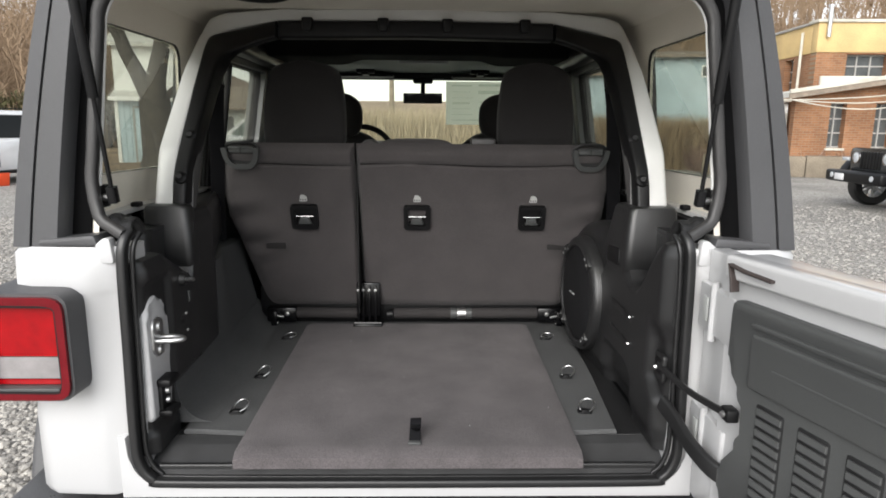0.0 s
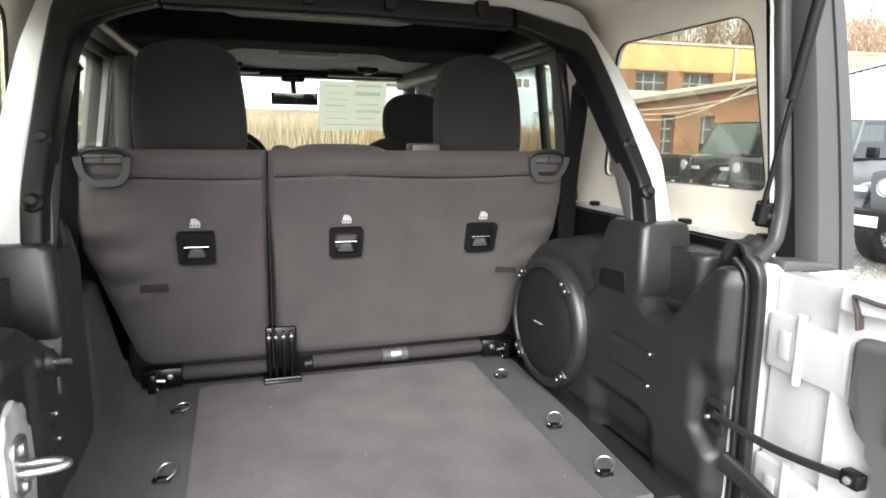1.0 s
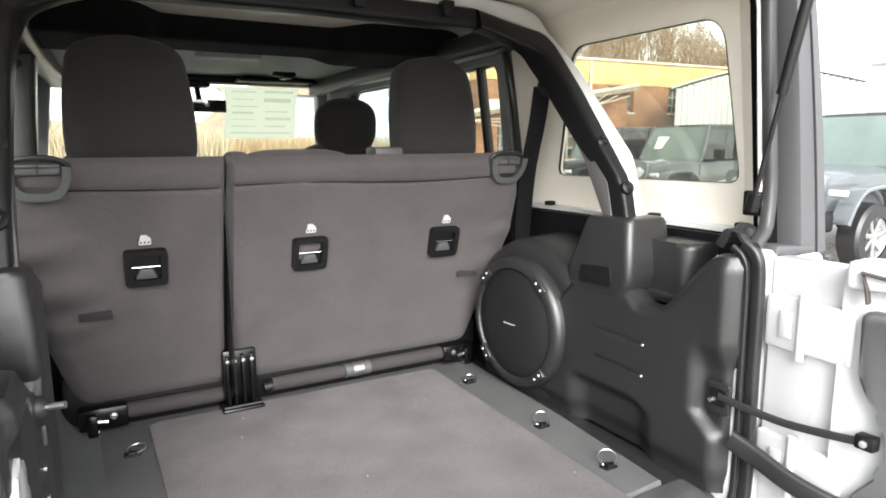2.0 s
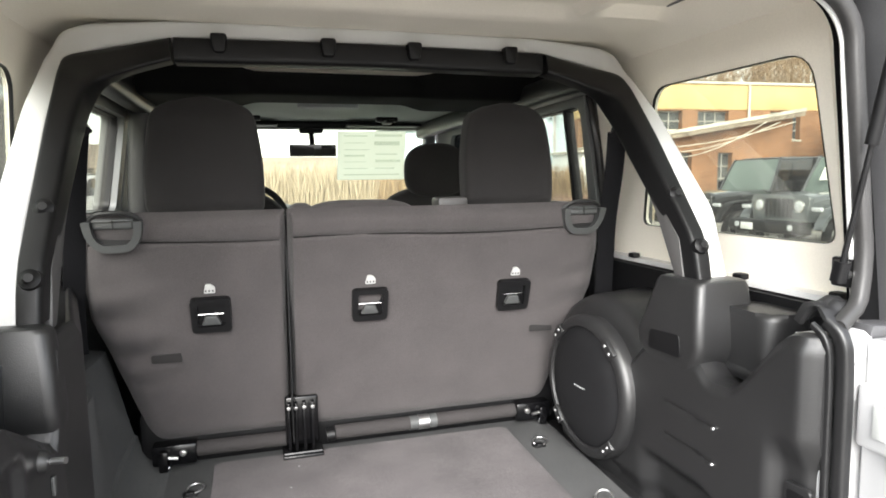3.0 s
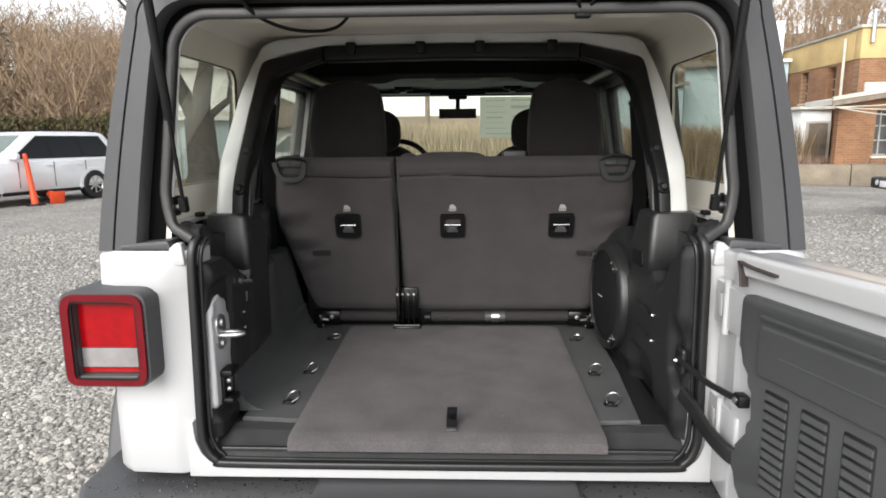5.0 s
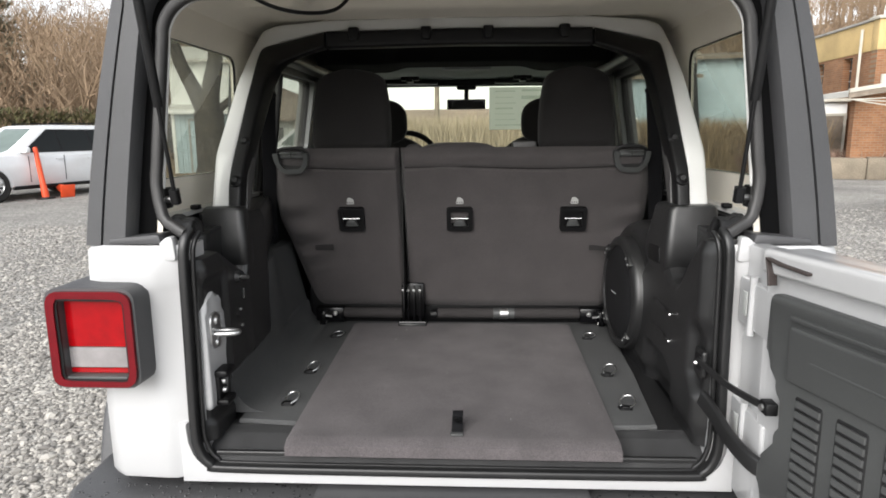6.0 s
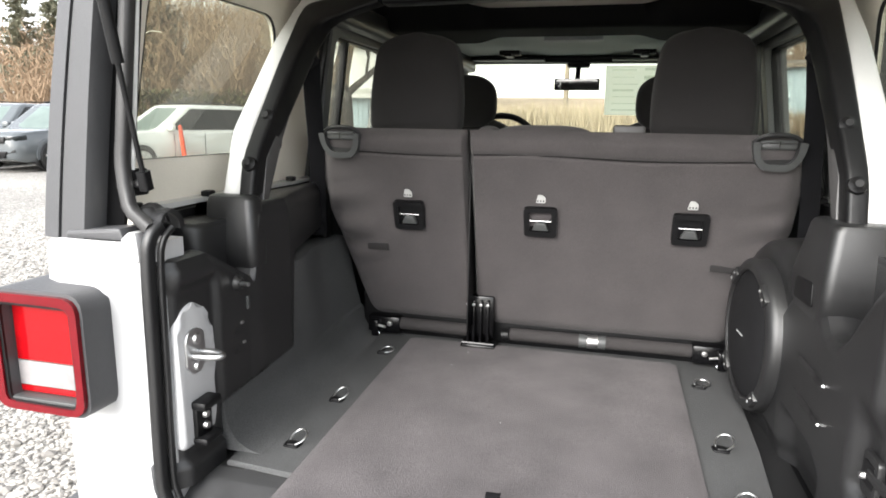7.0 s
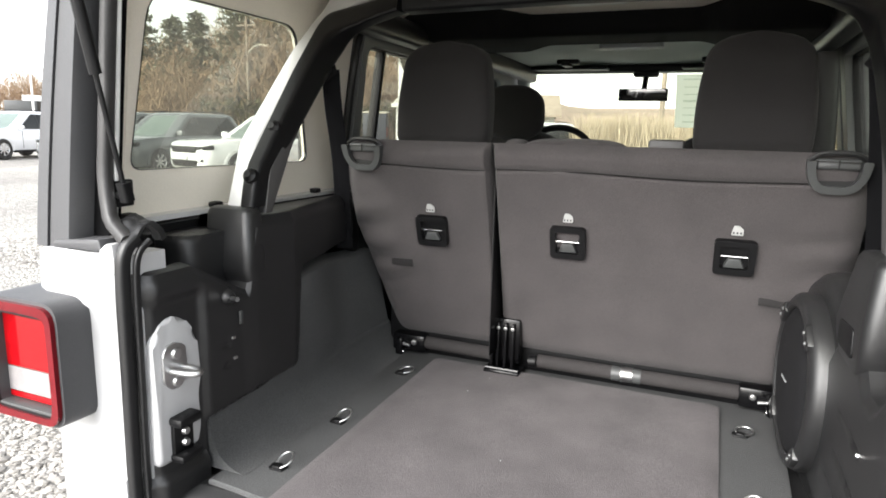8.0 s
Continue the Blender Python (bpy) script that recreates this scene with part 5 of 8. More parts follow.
for bk, cx in ((lb, -0.393), (rb, 0.0), (rb, 0.404)):
    yc = back_y(1.181)
    m = Matrix.Translation((cx, yc - 0.001, 1.181)) @ pose(0, 0, 0, 16.7)
    def lm(b):
        b.transform(m)
        return b
    bo = rounded([(-0.046, -0.045), (0.046, -0.045), (0.047, 0.046), (-0.047, 0.046)], 0.012, 4)
    bi = rounded([(-0.031, -0.029), (0.031, -0.029), (0.032, 0.032), (-0.032, 0.032)], 0.007, 4)
    lt = bpart("anchor_bezel", lm(frame_ring(nb(), bo, bi, lambda p: (p[0], -0.013, p[1]), lambda p: (p[0], 0.006, p[1]))), "black", bk, "black anchor bezel")
    bpart("bezel_pocket", lm(prism(nb(), bi, "y", 0.002, 0.008)), "black", lt)
    bpart("pocket_tongue", lm(prism(nb(), rounded([(-0.024, -0.027), (0.024, -0.027), (0.014, -0.002), (-0.014, -0.002)], 0.004, 2), "y", -0.010, 0.003, 0.003)), "greyplastic", lt)
    bpart("anchor_bar", lm(tube(nb(), [(-0.030, -0.007, 0.004), (0.030, -0.007, 0.004)], 0.0022, 8)), "chrome", lt, "bright steel anchor bar")
    yd = back_y(1.250)
    md = Matrix.Translation((cx, yd - 0.002, 1.250)) @ pose(0, 0, 0, 16.7)
    ic = prism(nb(), rounded([(-0.0135, -0.013), (0.0135, -0.013), (0.0135, 0.002), (0.004, 0.011), (-0.008, 0.011)], 0.003, 2), "y", -0.004, 0.0)
    ic.transform(md)
    ic = bpart("anchor_label", ic, "decal", bk, "small white child seat anchor label")
    for q in range(3):
        b2 = prism(nb(), [(-0.010 + 0.008 * q, -0.009), (-0.006 + 0.008 * q, -0.009), (-0.006 + 0.008 * q, -0.004), (-0.010 + 0.008 * q, -0.004)], "y", -0.0050, -0.0035)
        b2.transform(md)
        bpart("label_mark", b2, "greyplastic", ic)

# seat release handles at the top corners
for s, bk in ((-1, lb), (1, rb)):
    cx, cz = s * 0.584, 1.384
    yy = back_y(cz) - 0.006
    uo = rounded([(cx - 0.062, cz + 0.036), (cx - 0.058, cz - 0.004), (cx - 0.034, cz - 0.036), (cx + 0.034, cz - 0.036), (cx + 0.058, cz - 0.004), (cx + 0.062, cz + 0.036)], [0.004, 0.02, 0.02, 0.02, 0.02, 0.004], 3)
    ui = rounded([(cx - 0.044, cz + 0.036), (cx - 0.042, cz + 0.002), (cx - 0.026, cz - 0.019), (cx + 0.026, cz - 0.019), (cx + 0.042, cz + 0.002), (cx + 0.044, cz + 0.036)], [0.004, 0.014, 0.014, 0.014, 0.014, 0.004], 3)
    hd = bpart("release_handle", frame_ring(nb(), uo, ui, lambda p: (p[0], yy - 0.012 + (cz - p[1]) * 0.3, p[1]), lambda p: (p[0], yy + 0.02 + (cz - p[1]) * 0.3, p[1])), "greyplastic", bk, "grey plastic release surround")
    bpart("handle_pocket", prism(nb(), ui, "y", yy + 0.008, yy + 0.022), "black", hd)
    bpart("handle_lever", prism(nb(), rounded([(cx - 0.043, cz + 0.018), (cx + 0.043, cz + 0.018), (cx + 0.044, cz + 0.042), (cx - 0.044, cz + 0.042)], 0.007, 3), "y", yy - 0.010, yy + 0.010, 0.006, 3), "greyplastic", hd)
    bpart("lever_split", box(nb(), cx - 0.0015, cx + 0.0015, yy - 0.0115, yy, cz + 0.019, cz + 0.040), "black", hd)
    bpart("handle_hood", tube(nb(), spline([(cx - 0.058, yy + 0.002, cz + 0.034), (cx - 0.03, yy - 0.004, cz + 0.052), (cx + 0.03, yy - 0.004, cz + 0.052), (cx + 0.058, yy + 0.002, cz + 0.034)], 5), 0.006, 8), "trim", hd)
    tabx = s * 0.505
    tz = 1.070
    tb2 = prism(nb(), rounded([(tabx - 0.036, tz - 0.010), (tabx + 0.036, tz - 0.012), (tabx + 0.034, tz + 0.012), (tabx - 0.036, tz + 0.010)], 0.004, 2), "y", back_y(tz) - 0.006, back_y(tz) + 0.004, 0.002)
    bpart("pull_tab", tb2, "fabric2", bk, "dark fabric pull tab")


def cushion(x0, x1, y0, y1, z0, z1, k=0.30, lean=0.0, sq=3.2):
    """A stuffed headrest: a rounded block, fuller in the middle."""
    def f(u, v):
        th, ph = 2 * math.pi * u, math.pi * (v - 0.5)
        c, sn = math.cos(ph), math.sin(ph)
        def pw(a, e):
            return math.copysign(abs(a) ** (2 / e), a)
        X, Y, Z = pw(c, sq) * pw(math.cos(th), sq), pw(c, sq) * pw(math.sin(th), sq), pw(sn, sq)
        wtop = 1 - 0.16 * max(0, Z) ** 3
        return (lerp(x0, x1, 0.5) + X * (x1 - x0) / 2 * wtop, lerp(y0, y1, 0.5) + Y * (y1 - y0) / 2 + lean * Z, lerp(z0, z1, 0.5) + Z * (z1 - z0) / 2)
    bm = sheet(nb(), 40, 28, f)
    bmesh.ops.remove_doubles(bm, verts=bm.verts[:], dist=0.0004)
    return bm


def headrest(x0, x1):
    """A tall upholstered block: straight foot and sides, wide rounded top."""
    cx, hw = (x0 + x1) / 2, (x1 - x0) / 2

    def f(u, v):
        z = lerp(1.432, 1.715, v)
        k = max(0.0, (z - 1.652) / 0.064)
        w = hw * (0.985 + 0.03 * math.sin(math.pi * min(1, v * 1.2))) * math.sqrt(max(0.0, 1 - min(1, k) ** 2.6)) ** 0.8 - 0.022 * v * v
        w = max(w, 0.002)
        a = 2 * math.pi * u
        ex = 5.0
        cxx, syy = math.cos(a), math.sin(a)
        X, Y = math.copysign(abs(cxx) ** (2 / ex), cxx), math.copysign(abs(syy) ** (2 / ex), syy)
        d = 0.048 * (1 - 0.35 * smooth(0.75, 1.0, v)) * (1 - 0.25 * smooth(0.06, 0.0, v))
        return (cx + X * w * (1 - 0.03 * smooth(0.05, 0.0, v)), 1.075 + Y * d + 0.045 * (v - 0.5) * 0.6 + 0.003 * noise.noise(Vector((X * 2 + cx * 9, v * 5, 0))), z)
    bm = sheet(nb(), 48, 30, f)
    bmesh.ops.remove_doubles(bm, verts=bm.verts[:], dist=0.0005)
    bmesh.ops.holes_fill(bm, edges=[e for e in bm.edges if e.is_boundary])
    return bm


for x0, x1 in ((-0.536, -0.252), (0.282, 0.550)):
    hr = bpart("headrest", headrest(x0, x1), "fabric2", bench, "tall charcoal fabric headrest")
    for dx in (-0.06, 0.06):
        bpart("headrest_post", tube(nb(), [((x0 + x1) / 2 + dx, 1.07, 1.40), ((x0 + x1) / 2 + dx, 1.07, 1.50)], 0.006, 8), "chrome", hr)
bpart("centre_headrest", cushion(-0.150, 0.135, 0.98, 1.12, 1.36, 1.452, sq=4), "fabric", bench, "low folded centre headrest")
bpart("centre_headrest_wing", cushion(-0.20, -0.13, 0.98, 1.10, 1.36, 1.448, sq=3), "fabric", bench)
bpart("belt_outlet", box(nb(), 0.185, 0.268, 0.965, 1.04, 1.425, 1.456, 0.008), "liner_grey", bench, "pale grey belt outlet on top of the backrest")
# hinge, tube and floor brackets under the backrests
hb = bpart("centre_hinge", box(nb(), -0.226, -0.138, 1.058, 1.10, 0.790, 0.925, 0.006), "gloss_black", bench, "black steel centre hinge")
for dx in (-0.034, -0.016, 0.006, 0.028):
    bpart("hinge_leaf", box(nb(), -0.182 + dx - 0.004, -0.182 + dx + 0.004, 1.036, 1.075, 0.772, 0.915, 0.002), "gloss_black", hb)
    bpart("hinge_rivet", lathe(nb(), [(0, 0.005), (0.005, 0.004), (0.006, 0), (0, 0)], pose(-0.182 + dx, 1.038, 0.902, 90), 8), "steel", hb)
bpart("hinge_pin", tube(nb(), [(-0.232, 1.034, 0.778), (-0.132, 1.034, 0.778)], 0.005, 8), "gloss_black", hb)
bpart("hinge_foot", box(nb(), -0.236, -0.128, 1.022, 1.10, 0.752, 0.776, 0.004), "gloss_black", hb)
bpart("seat_tube", tube(nb(), [(-0.09, 1.100, 0.797), (0.48, 1.105, 0.797)], 0.020, 14), "tube_fabric", bench, "fabric covered tube along the seat base")
bpart("seat_tube", tube(nb(), [(-0.48, 1.105, 0.797), (-0.225, 1.100, 0.797)], 0.020, 14), "tube_fabric", bench)
tg = bpart("tube_tag", tube(nb(), [(0.125, 1.1, 0.797), (0.205, 1.101, 0.797)], 0.0212, 14), "greyplastic", bench, "grey tag round the tube")
bpart("tag_band", tube(nb(), [(0.150, 1.1, 0.797), (0.182, 1.101, 0.797)], 0.0216, 14), "steel", tg, "silver band")
bpart("tube_end", tube(nb(), [(-0.115, 1.09, 0.795), (-0.092, 1.09, 0.797)], 0.018, 12), "black", bench)
for s in (-1, 1):
    fb = bpart("floor_bracket", box(nb(), s * 0.510 - 0.056, s * 0.510 + 0.056, 1.080, 1.14, 0.766, 0.822, 0.008), "gloss_black", bench, "black steel floor bracket")
    bpart("bracket_arm", box(nb(), s * 0.535 - 0.012, s * 0.535 + 0.012, 1.060, 1.10, 0.757, 0.812, 0.005), "gloss_black", fb)
    bpart("bracket_rivet", lathe(nb(), [(0, 0.010), (0.008, 0.008), (0.010, 0), (0, 0)], pose(s * 0.488, 1.08, 0.800, 90), 10), "steel", fb)
    bpart("bracket_bolt", lathe(nb(), [(0, 0.014), (0.010, 0.012), (0.013, 0), (0, 0)], pose(s * 0.532, 1.08, 0.762, 60), 12), "chrome", fb)
    bpart("bracket_pin", tube(nb(), [(s * 0.50, 1.07, 0.79), (s * 0.545, 1.075, 0.795)], 0.005, 8), "steel", fb)
bpart("seat_cushion", cushion(-0.64, 0.64, 1.12, 1.62, 0.86, 1.06), "fabric", bench)
bpart("seat_frame", box(nb(), -0.60, 0.60, 1.12, 1.55, 0.745, 0.90, 0.02), "black", bench)


def front_seat(x):
    st = thing("front_seat", "charcoal fabric front car seat with its headrest", "car seat", pose(x, 1.95, 0.735), "front seats")
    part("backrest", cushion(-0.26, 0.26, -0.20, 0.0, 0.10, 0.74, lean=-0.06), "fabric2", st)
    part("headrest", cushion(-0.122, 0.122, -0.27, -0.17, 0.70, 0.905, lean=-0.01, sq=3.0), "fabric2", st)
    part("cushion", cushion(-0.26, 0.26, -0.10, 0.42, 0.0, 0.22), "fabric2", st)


front_seat(-0.385)
front_seat(0.388)
sheet_paper = thing("price_sheet", "white printed sheet stuck inside the windscreen", "paper sheet", pose(0, 0, 0))
pz = lambda z: 2.99 - (z - 1.30) / 0.49 * 0.23 - 0.008
part("paper", prism(nb(), [(0.145, 1.505), (0.520, 1.505), (0.510, 1.762), (0.140, 1.762)], "y", 0, 0.002, shear=lambda q: (q[0], pz(q[2]) + q[1], q[2])), "thin_paper", sheet_paper)
for k, (xa, xb, zz, h) in enumerate([(0.175, 0.30, 1.735, 0.006), (0.34, 0.49, 1.735, 0.012), (0.18, 0.29, 1.70, 0.004), (0.34, 0.48, 1.69, 0.02), (0.18, 0.31, 1.665, 0.004), (0.18, 0.29, 1.63, 0.010), (0.35, 0.47, 1.64, 0.006), (0.18, 0.30, 1.60, 0.004), (0.35, 0.49, 1.60, 0.014), (0.18, 0.31, 1.565, 0.004), (0.35, 0.46, 1.565, 0.006), (0.18, 0.49, 1.53, 0.006)]):
    part("print_bar", prism(nb(), [(xa, zz), (xb, zz), (xb, zz + h), (xa, zz + h)], "y", -0.0015, 0.0, shear=lambda q: (q[0], pz(q[2]) + q[1], q[2])), "thin_ink", sheet_paper)

# ---- surroundings ----
def gravel_material():
    m = bpy.data.materials.new("crushed_stone")
    m.use_nodes = True
    n, l = m.node_tree.nodes, m.node_tree.links
    p = n["Principled BSDF"]
    p.inputs["Roughness"].default_value = 0.9
    tc = n.new("ShaderNodeTexCoord")
    vo, big = n.new("ShaderNodeTexVoronoi"), n.new("ShaderNodeTexNoise")
    vo.inputs["Scale"].default_value = 44
    big.inputs["Scale"].default_value = 0.35
    big.inputs["Detail"].default_value = 6
    l.new(tc.outputs["Object"], vo.inputs["Vector"])
    l.new(tc.outputs["Object"], big.inputs["Vector"])
    ramp = n.new("ShaderNodeValToRGB")
    ramp.color_ramp.elements[0].color, ramp.color_ramp.elements[1].color = (0.14, 0.132, 0.12, 1), (0.53, 0.505, 0.465, 1)
    e = ramp.color_ramp.elements.new(0.5)
    e.color = (0.30, 0.286, 0.262, 1)
    sep = n.new("ShaderNodeSeparateColor")
    l.new(vo.outputs["Color"], sep.inputs[0])
    l.new(sep.outputs[0], ramp.inputs[0])
    mix = n.new("ShaderNodeMix")
    mix.data_type, mix.blend_type = "RGBA", "MULTIPLY"
    mix.inputs["Factor"].default_value = 1.0
    mr = n.new("ShaderNodeMapRange")
    mr.inputs["From Min"].default_value, mr.inputs["From Max"].default_value = 0.35, 0.65
    mr.inputs["To Min"].default_value, mr.inputs["To Max"].default_value = 0.72, 1.12
    l.new(big.outputs["Fac"], mr.inputs["Value"])
    l.new(ramp.outputs[0], mix.inputs["A"])
    l.new(mr.outputs[0], mix.inputs["B"])
    l.new(mix.outputs["Result"], p.inputs["Base Color"])
    b = n.new("ShaderNodeBump")
    b.inputs["Distance"].default_value = 0.02
    b.inputs["Strength"].default_value = 0.9
    b.invert = True
    l.new(vo.outputs["Distance"], b.inputs["Height"])
    l.new(b.outputs[0], p.inputs["Normal"])
    return m


def island_material(name, lo, hi, rough=0.9):
    """A colour that varies from piece to piece of one mesh."""
    m = bpy.data.materials.new(name)
    m.use_nodes = True
    n, l = m.node_tree.nodes, m.node_tree.links
    g, r = n.new("ShaderNodeNewGeometry"), n.new("ShaderNodeValToRGB")
    r.color_ramp.elements[0].color, r.color_ramp.elements[1].color = (*lo, 1), (*hi, 1)
    l.new(g.outputs["Random Per Island"], r.inputs[0])
    l.new(r.outputs[0], n["Principled BSDF"].inputs["Base Color"])
    n["Principled BSDF"].inputs["Roughness"].default_value = rough
    return m


def soup(name, V, F, mat, label="", category="", kind="stuff", parent=None, smooth_it=False):
    me = bpy.data.meshes.new(name)
    me.from_pydata(V, [], F)
    me.materials.append(M[mat] if isinstance(mat, str) else mat)
    if smooth_it:
        me.polygons.foreach_set("use_smooth", [True] * len(me.polygons))
    ob = new(name, me)
    if parent is not None:
        ob.parent = parent
    return tagged(ob, label, category, kind=kind)


ground = part("ground", sheet(nb(), 8, 8, lambda u, v: (lerp(-400, 400, u), lerp(-400, 400, v), 0)), gravel_material(), None, "grey crushed stone lot", kind="structure")
tagged(ground, category="ground")

verge = part("grass_verge", sheet(nb(), 30, 30, lambda u, v: (lerp(-26, -5.0, u) + 0.5 * noise.noise(Vector((v * 9, 0.3, 0))), lerp(18.4, 40, v) + (1 - v) * 0.8 * noise.noise(Vector((u * 8, 0.1, 3))), 0.02 + 0.03 * noise.noise(Vector((u * 12, v * 12, 1))) ** 2)),
             material("dry_grass", (0.20, 0.135, 0.075), 1.0, grain=0.5, grain_scale=9.0, stain=0.45, stain_scale=0.6, bump=0.03), None, "dry brown grass beside the gravel lot", kind="structure")
tagged(verge, category="grass")

# loose stones on the lot where it is seen closest
rng = random.Random(11)
V, F = [], []
ICO = [(0, 0, 1), (0.89, 0, 0.45), (0.28, 0.85, 0.45), (-0.72, 0.53, 0.45), (-0.72, -0.53, 0.45), (0.28, -0.85, 0.45), (0.6, 0.5, -0.4), (-0.3, 0.8, -0.4), (-0.8, 0, -0.4), (-0.3, -0.8, -0.4), (0.6, -0.5, -0.4)]
IF = [(0, 1, 2), (0, 2, 3), (0, 3, 4), (0, 4, 5), (0, 5, 1), (1, 6, 2), (2, 7, 3), (3, 8, 4), (4, 9, 5), (5, 10, 1), (2, 6, 7), (3, 7, 8), (4, 8, 9), (5, 9, 10), (1, 10, 6)]


def stones(n, x0, x1, y0, y1, lo, hi):
    for _ in range(n):
        x, y = rng.uniform(x0, x1), rng.uniform(y0, y1)
        if abs(x) < 0.9 and y > -0.3:
            continue
        r = rng.uniform(lo, hi) * (1.7 if rng.random() < 0.06 else 1)
        a = rng.uniform(0, 6.28)
        sx, sy, sz = r * rng.uniform(0.8, 1.3), r * rng.uniform(0.6, 1.0), r * rng.uniform(0.35, 0.7)
        b = len(V)
        ca, sa = math.cos(a), math.sin(a)
        for px, py, pz in ICO:
            px, py, pz = px * sx * rng.uniform(0.8, 1.2), py * sy * rng.uniform(0.8, 1.2), pz * sz * rng.uniform(0.8, 1.2)
            V.append((x + ca * px - sa * py, y + sa * px + ca * py, pz + sz * 0.2))
        F.extend([tuple(b + i for i in f) for f in IF])


stones(21000, -3.6, -0.85, 0.0, 3.5, 0.008, 0.019)
stones(12000, -7.5, -1.2, 3.5, 9.0, 0.010, 0.024)
stones(9000, 1.0, 8.0, 3.0, 11.0, 0.010, 0.024)
soup("loose_gravel", V, F, island_material("loose_stone", (0.16, 0.150, 0.138), (0.47, 0.445, 0.405)), "loose grey crushed stones", "gravel")


# ---- parked vehicles ----
def paint_of(name, c, rough=0.25):
    return material(name, c, rough, coat=0.8, grain=0.01, stain=0.04)


WHITE2, GREY2, BLACK2, RED2 = paint_of("parked_white", (0.78, 0.79, 0.80)), paint_of("parked_grey", (0.09, 0.10, 0.105)), paint_of("parked_black", (0.016, 0.017, 0.018)), paint_of("parked_red", (0.35, 0.02, 0.02))
M["lampglass"] = material("headlamp_glass", (0.5, 0.52, 0.54), 0.1, coat=1.0, stain=0.2, stain_scale=20)
M["darkglass"] = material("dark_tinted_glass", (0.010, 0.012, 0.012), 0.12, spec=0.2)
# opaque windscreen: the sky's pale green reflection is put into the base colour
M["sky_sheen_glass"] = material("sky_sheen_screen_glass", (0.13, 0.165, 0.15), 0.08, spec=0.4, stain=0.3, stain_scale=1.2)
M["plate_white"] = material("plate_white", (0.7, 0.7, 0.7), 0.5)


def loft(bm, rings):
    R = [[bm.verts.new(p) for p in r] for r in rings]
    n = len(R[0])
    for A, B in zip(R, R[1:]):
        for j in range(n):
            bm.faces.new((A[j], A[(j + 1) % n], B[(j + 1) % n], B[j]))
    bm.faces.new(R[0])
    bm.faces.new(R[-1])
    return bm


def hull(stations):
    """Body from stations (y, half width, low z, shoulder z, top z)."""
    rings = []
    for y, w, z0, zs, zt in stations:
        half = [(w * 0.90, z0), (w * 0.985, z0 + 0.10), (w, lerp(z0, zs, 0.55)), (w * 0.985, zs), (w * 0.93, lerp(zs, zt, 0.7)), (w * 0.80, zt)]
        rings.append([(x, y, z) for x, z in half] + [(-x, y, z) for x, z in reversed(half)])
    return loft(nb(), rings)


def cabin(v, mat, roofmat, belt, roof, zb, zr, wb, wr, posts):
    """Pillars, roof and panes. belt and roof: (front y, rear y); posts: shares of the length at which pillars stand."""
    def side(s, t, h, o=0.0):
        return Vector((s * (lerp(wb, wr, h) + o), lerp(lerp(belt[0], belt[1], t), lerp(roof[0], roof[1], t), h), lerp(zb, zr, h)))
    r0, r1 = roof
    bm = sheet(nb(), 10, 12, lambda a, b: (lerp(-wr, wr, a) * 1.0, lerp(r0, r1, b), zr + 0.035 * (1 - abs(2 * a - 1) ** 3) - 0.02 * abs(2 * b - 1) ** 4), lambda a, b: (lerp(-wr, wr, a), lerp(r0, r1, b), zr - 0.04))
    part("roof", bm, roofmat, v)
    for s in (-1, 1):
        for t in posts:
            part("pillar", sweep(nb(), [side(s, t, -0.03), side(s, t, 0.5, 0.012), side(s, t, 1.0)], rrect(0.045, 0.06, 0.015, 2), up=(0, 1, 0)), mat if t in (posts[0], posts[-1]) else "black", v)
        part("belt_strip", sweep(nb(), [side(s, 0.0, 0.0, 0.004), side(s, 1.0, 0.0, 0.004)], rrect(0.03, 0.03, 0.006, 2)), "black", v)
        for t0, t1 in zip(posts, posts[1:]):
            bm = nb()
            bm.faces.new([bm.verts.new(side(s, a, h)) for a, h in ((t0, 0.0), (t1, 0.0), (t1, 0.97), (t0, 0.97))])
            part("window", bm, "carglass", v)
    for t in (0.0, 1.0):
        bm = nb()
        bm.faces.new([bm.verts.new(side(s, t, h)) for s, h in ((-1, 0.0), (1, 0.0), (1, 0.96), (-1, 0.96))])
        part("windscreen" if t == 0 else "rear_window", bm, "sky_sheen_glass" if t == 0 else "carglass", v)
    part("cabin_floor", box(nb(), -wb * 0.95, wb * 0.95, belt[0] + 0.25, belt[1] - 0.1, zb - 0.35, zb - 0.08, 0.02), "black", v)
    for sx in (-1, 1):
        for yy in (lerp(belt[0], belt[1], 0.36), lerp(belt[0], belt[1], 0.62)):
            part("seat", cushion(sx * 0.38 - 0.24, sx * 0.38 + 0.24, yy, yy + 0.16, zb - 0.2, zb + 0.30), "fabric2", v)


def arches(v, w, ys, r, mat="black"):
    for s in (-1, 1):
        for yy in ys:
            pts = [(s * w, yy + r * math.cos(a), 0.38 + r * math.sin(a)) for a in np.linspace(-0.12, math.pi + 0.12, 18)]
            part("arch", sweep(nb(), pts, rrect(0.10, 0.05, 0.012, 2), up=(s, 0, 0)), mat, v)
            part("wheel_well", lathe(nb(), [(0, 0.0), (r * 0.98, 0.0), (r * 0.98, 0.012), (0, 0.012)], pose(s * (w - 0.005) - 0.006, yy, 0.40, 0, 90, 0), 24), "black", v)


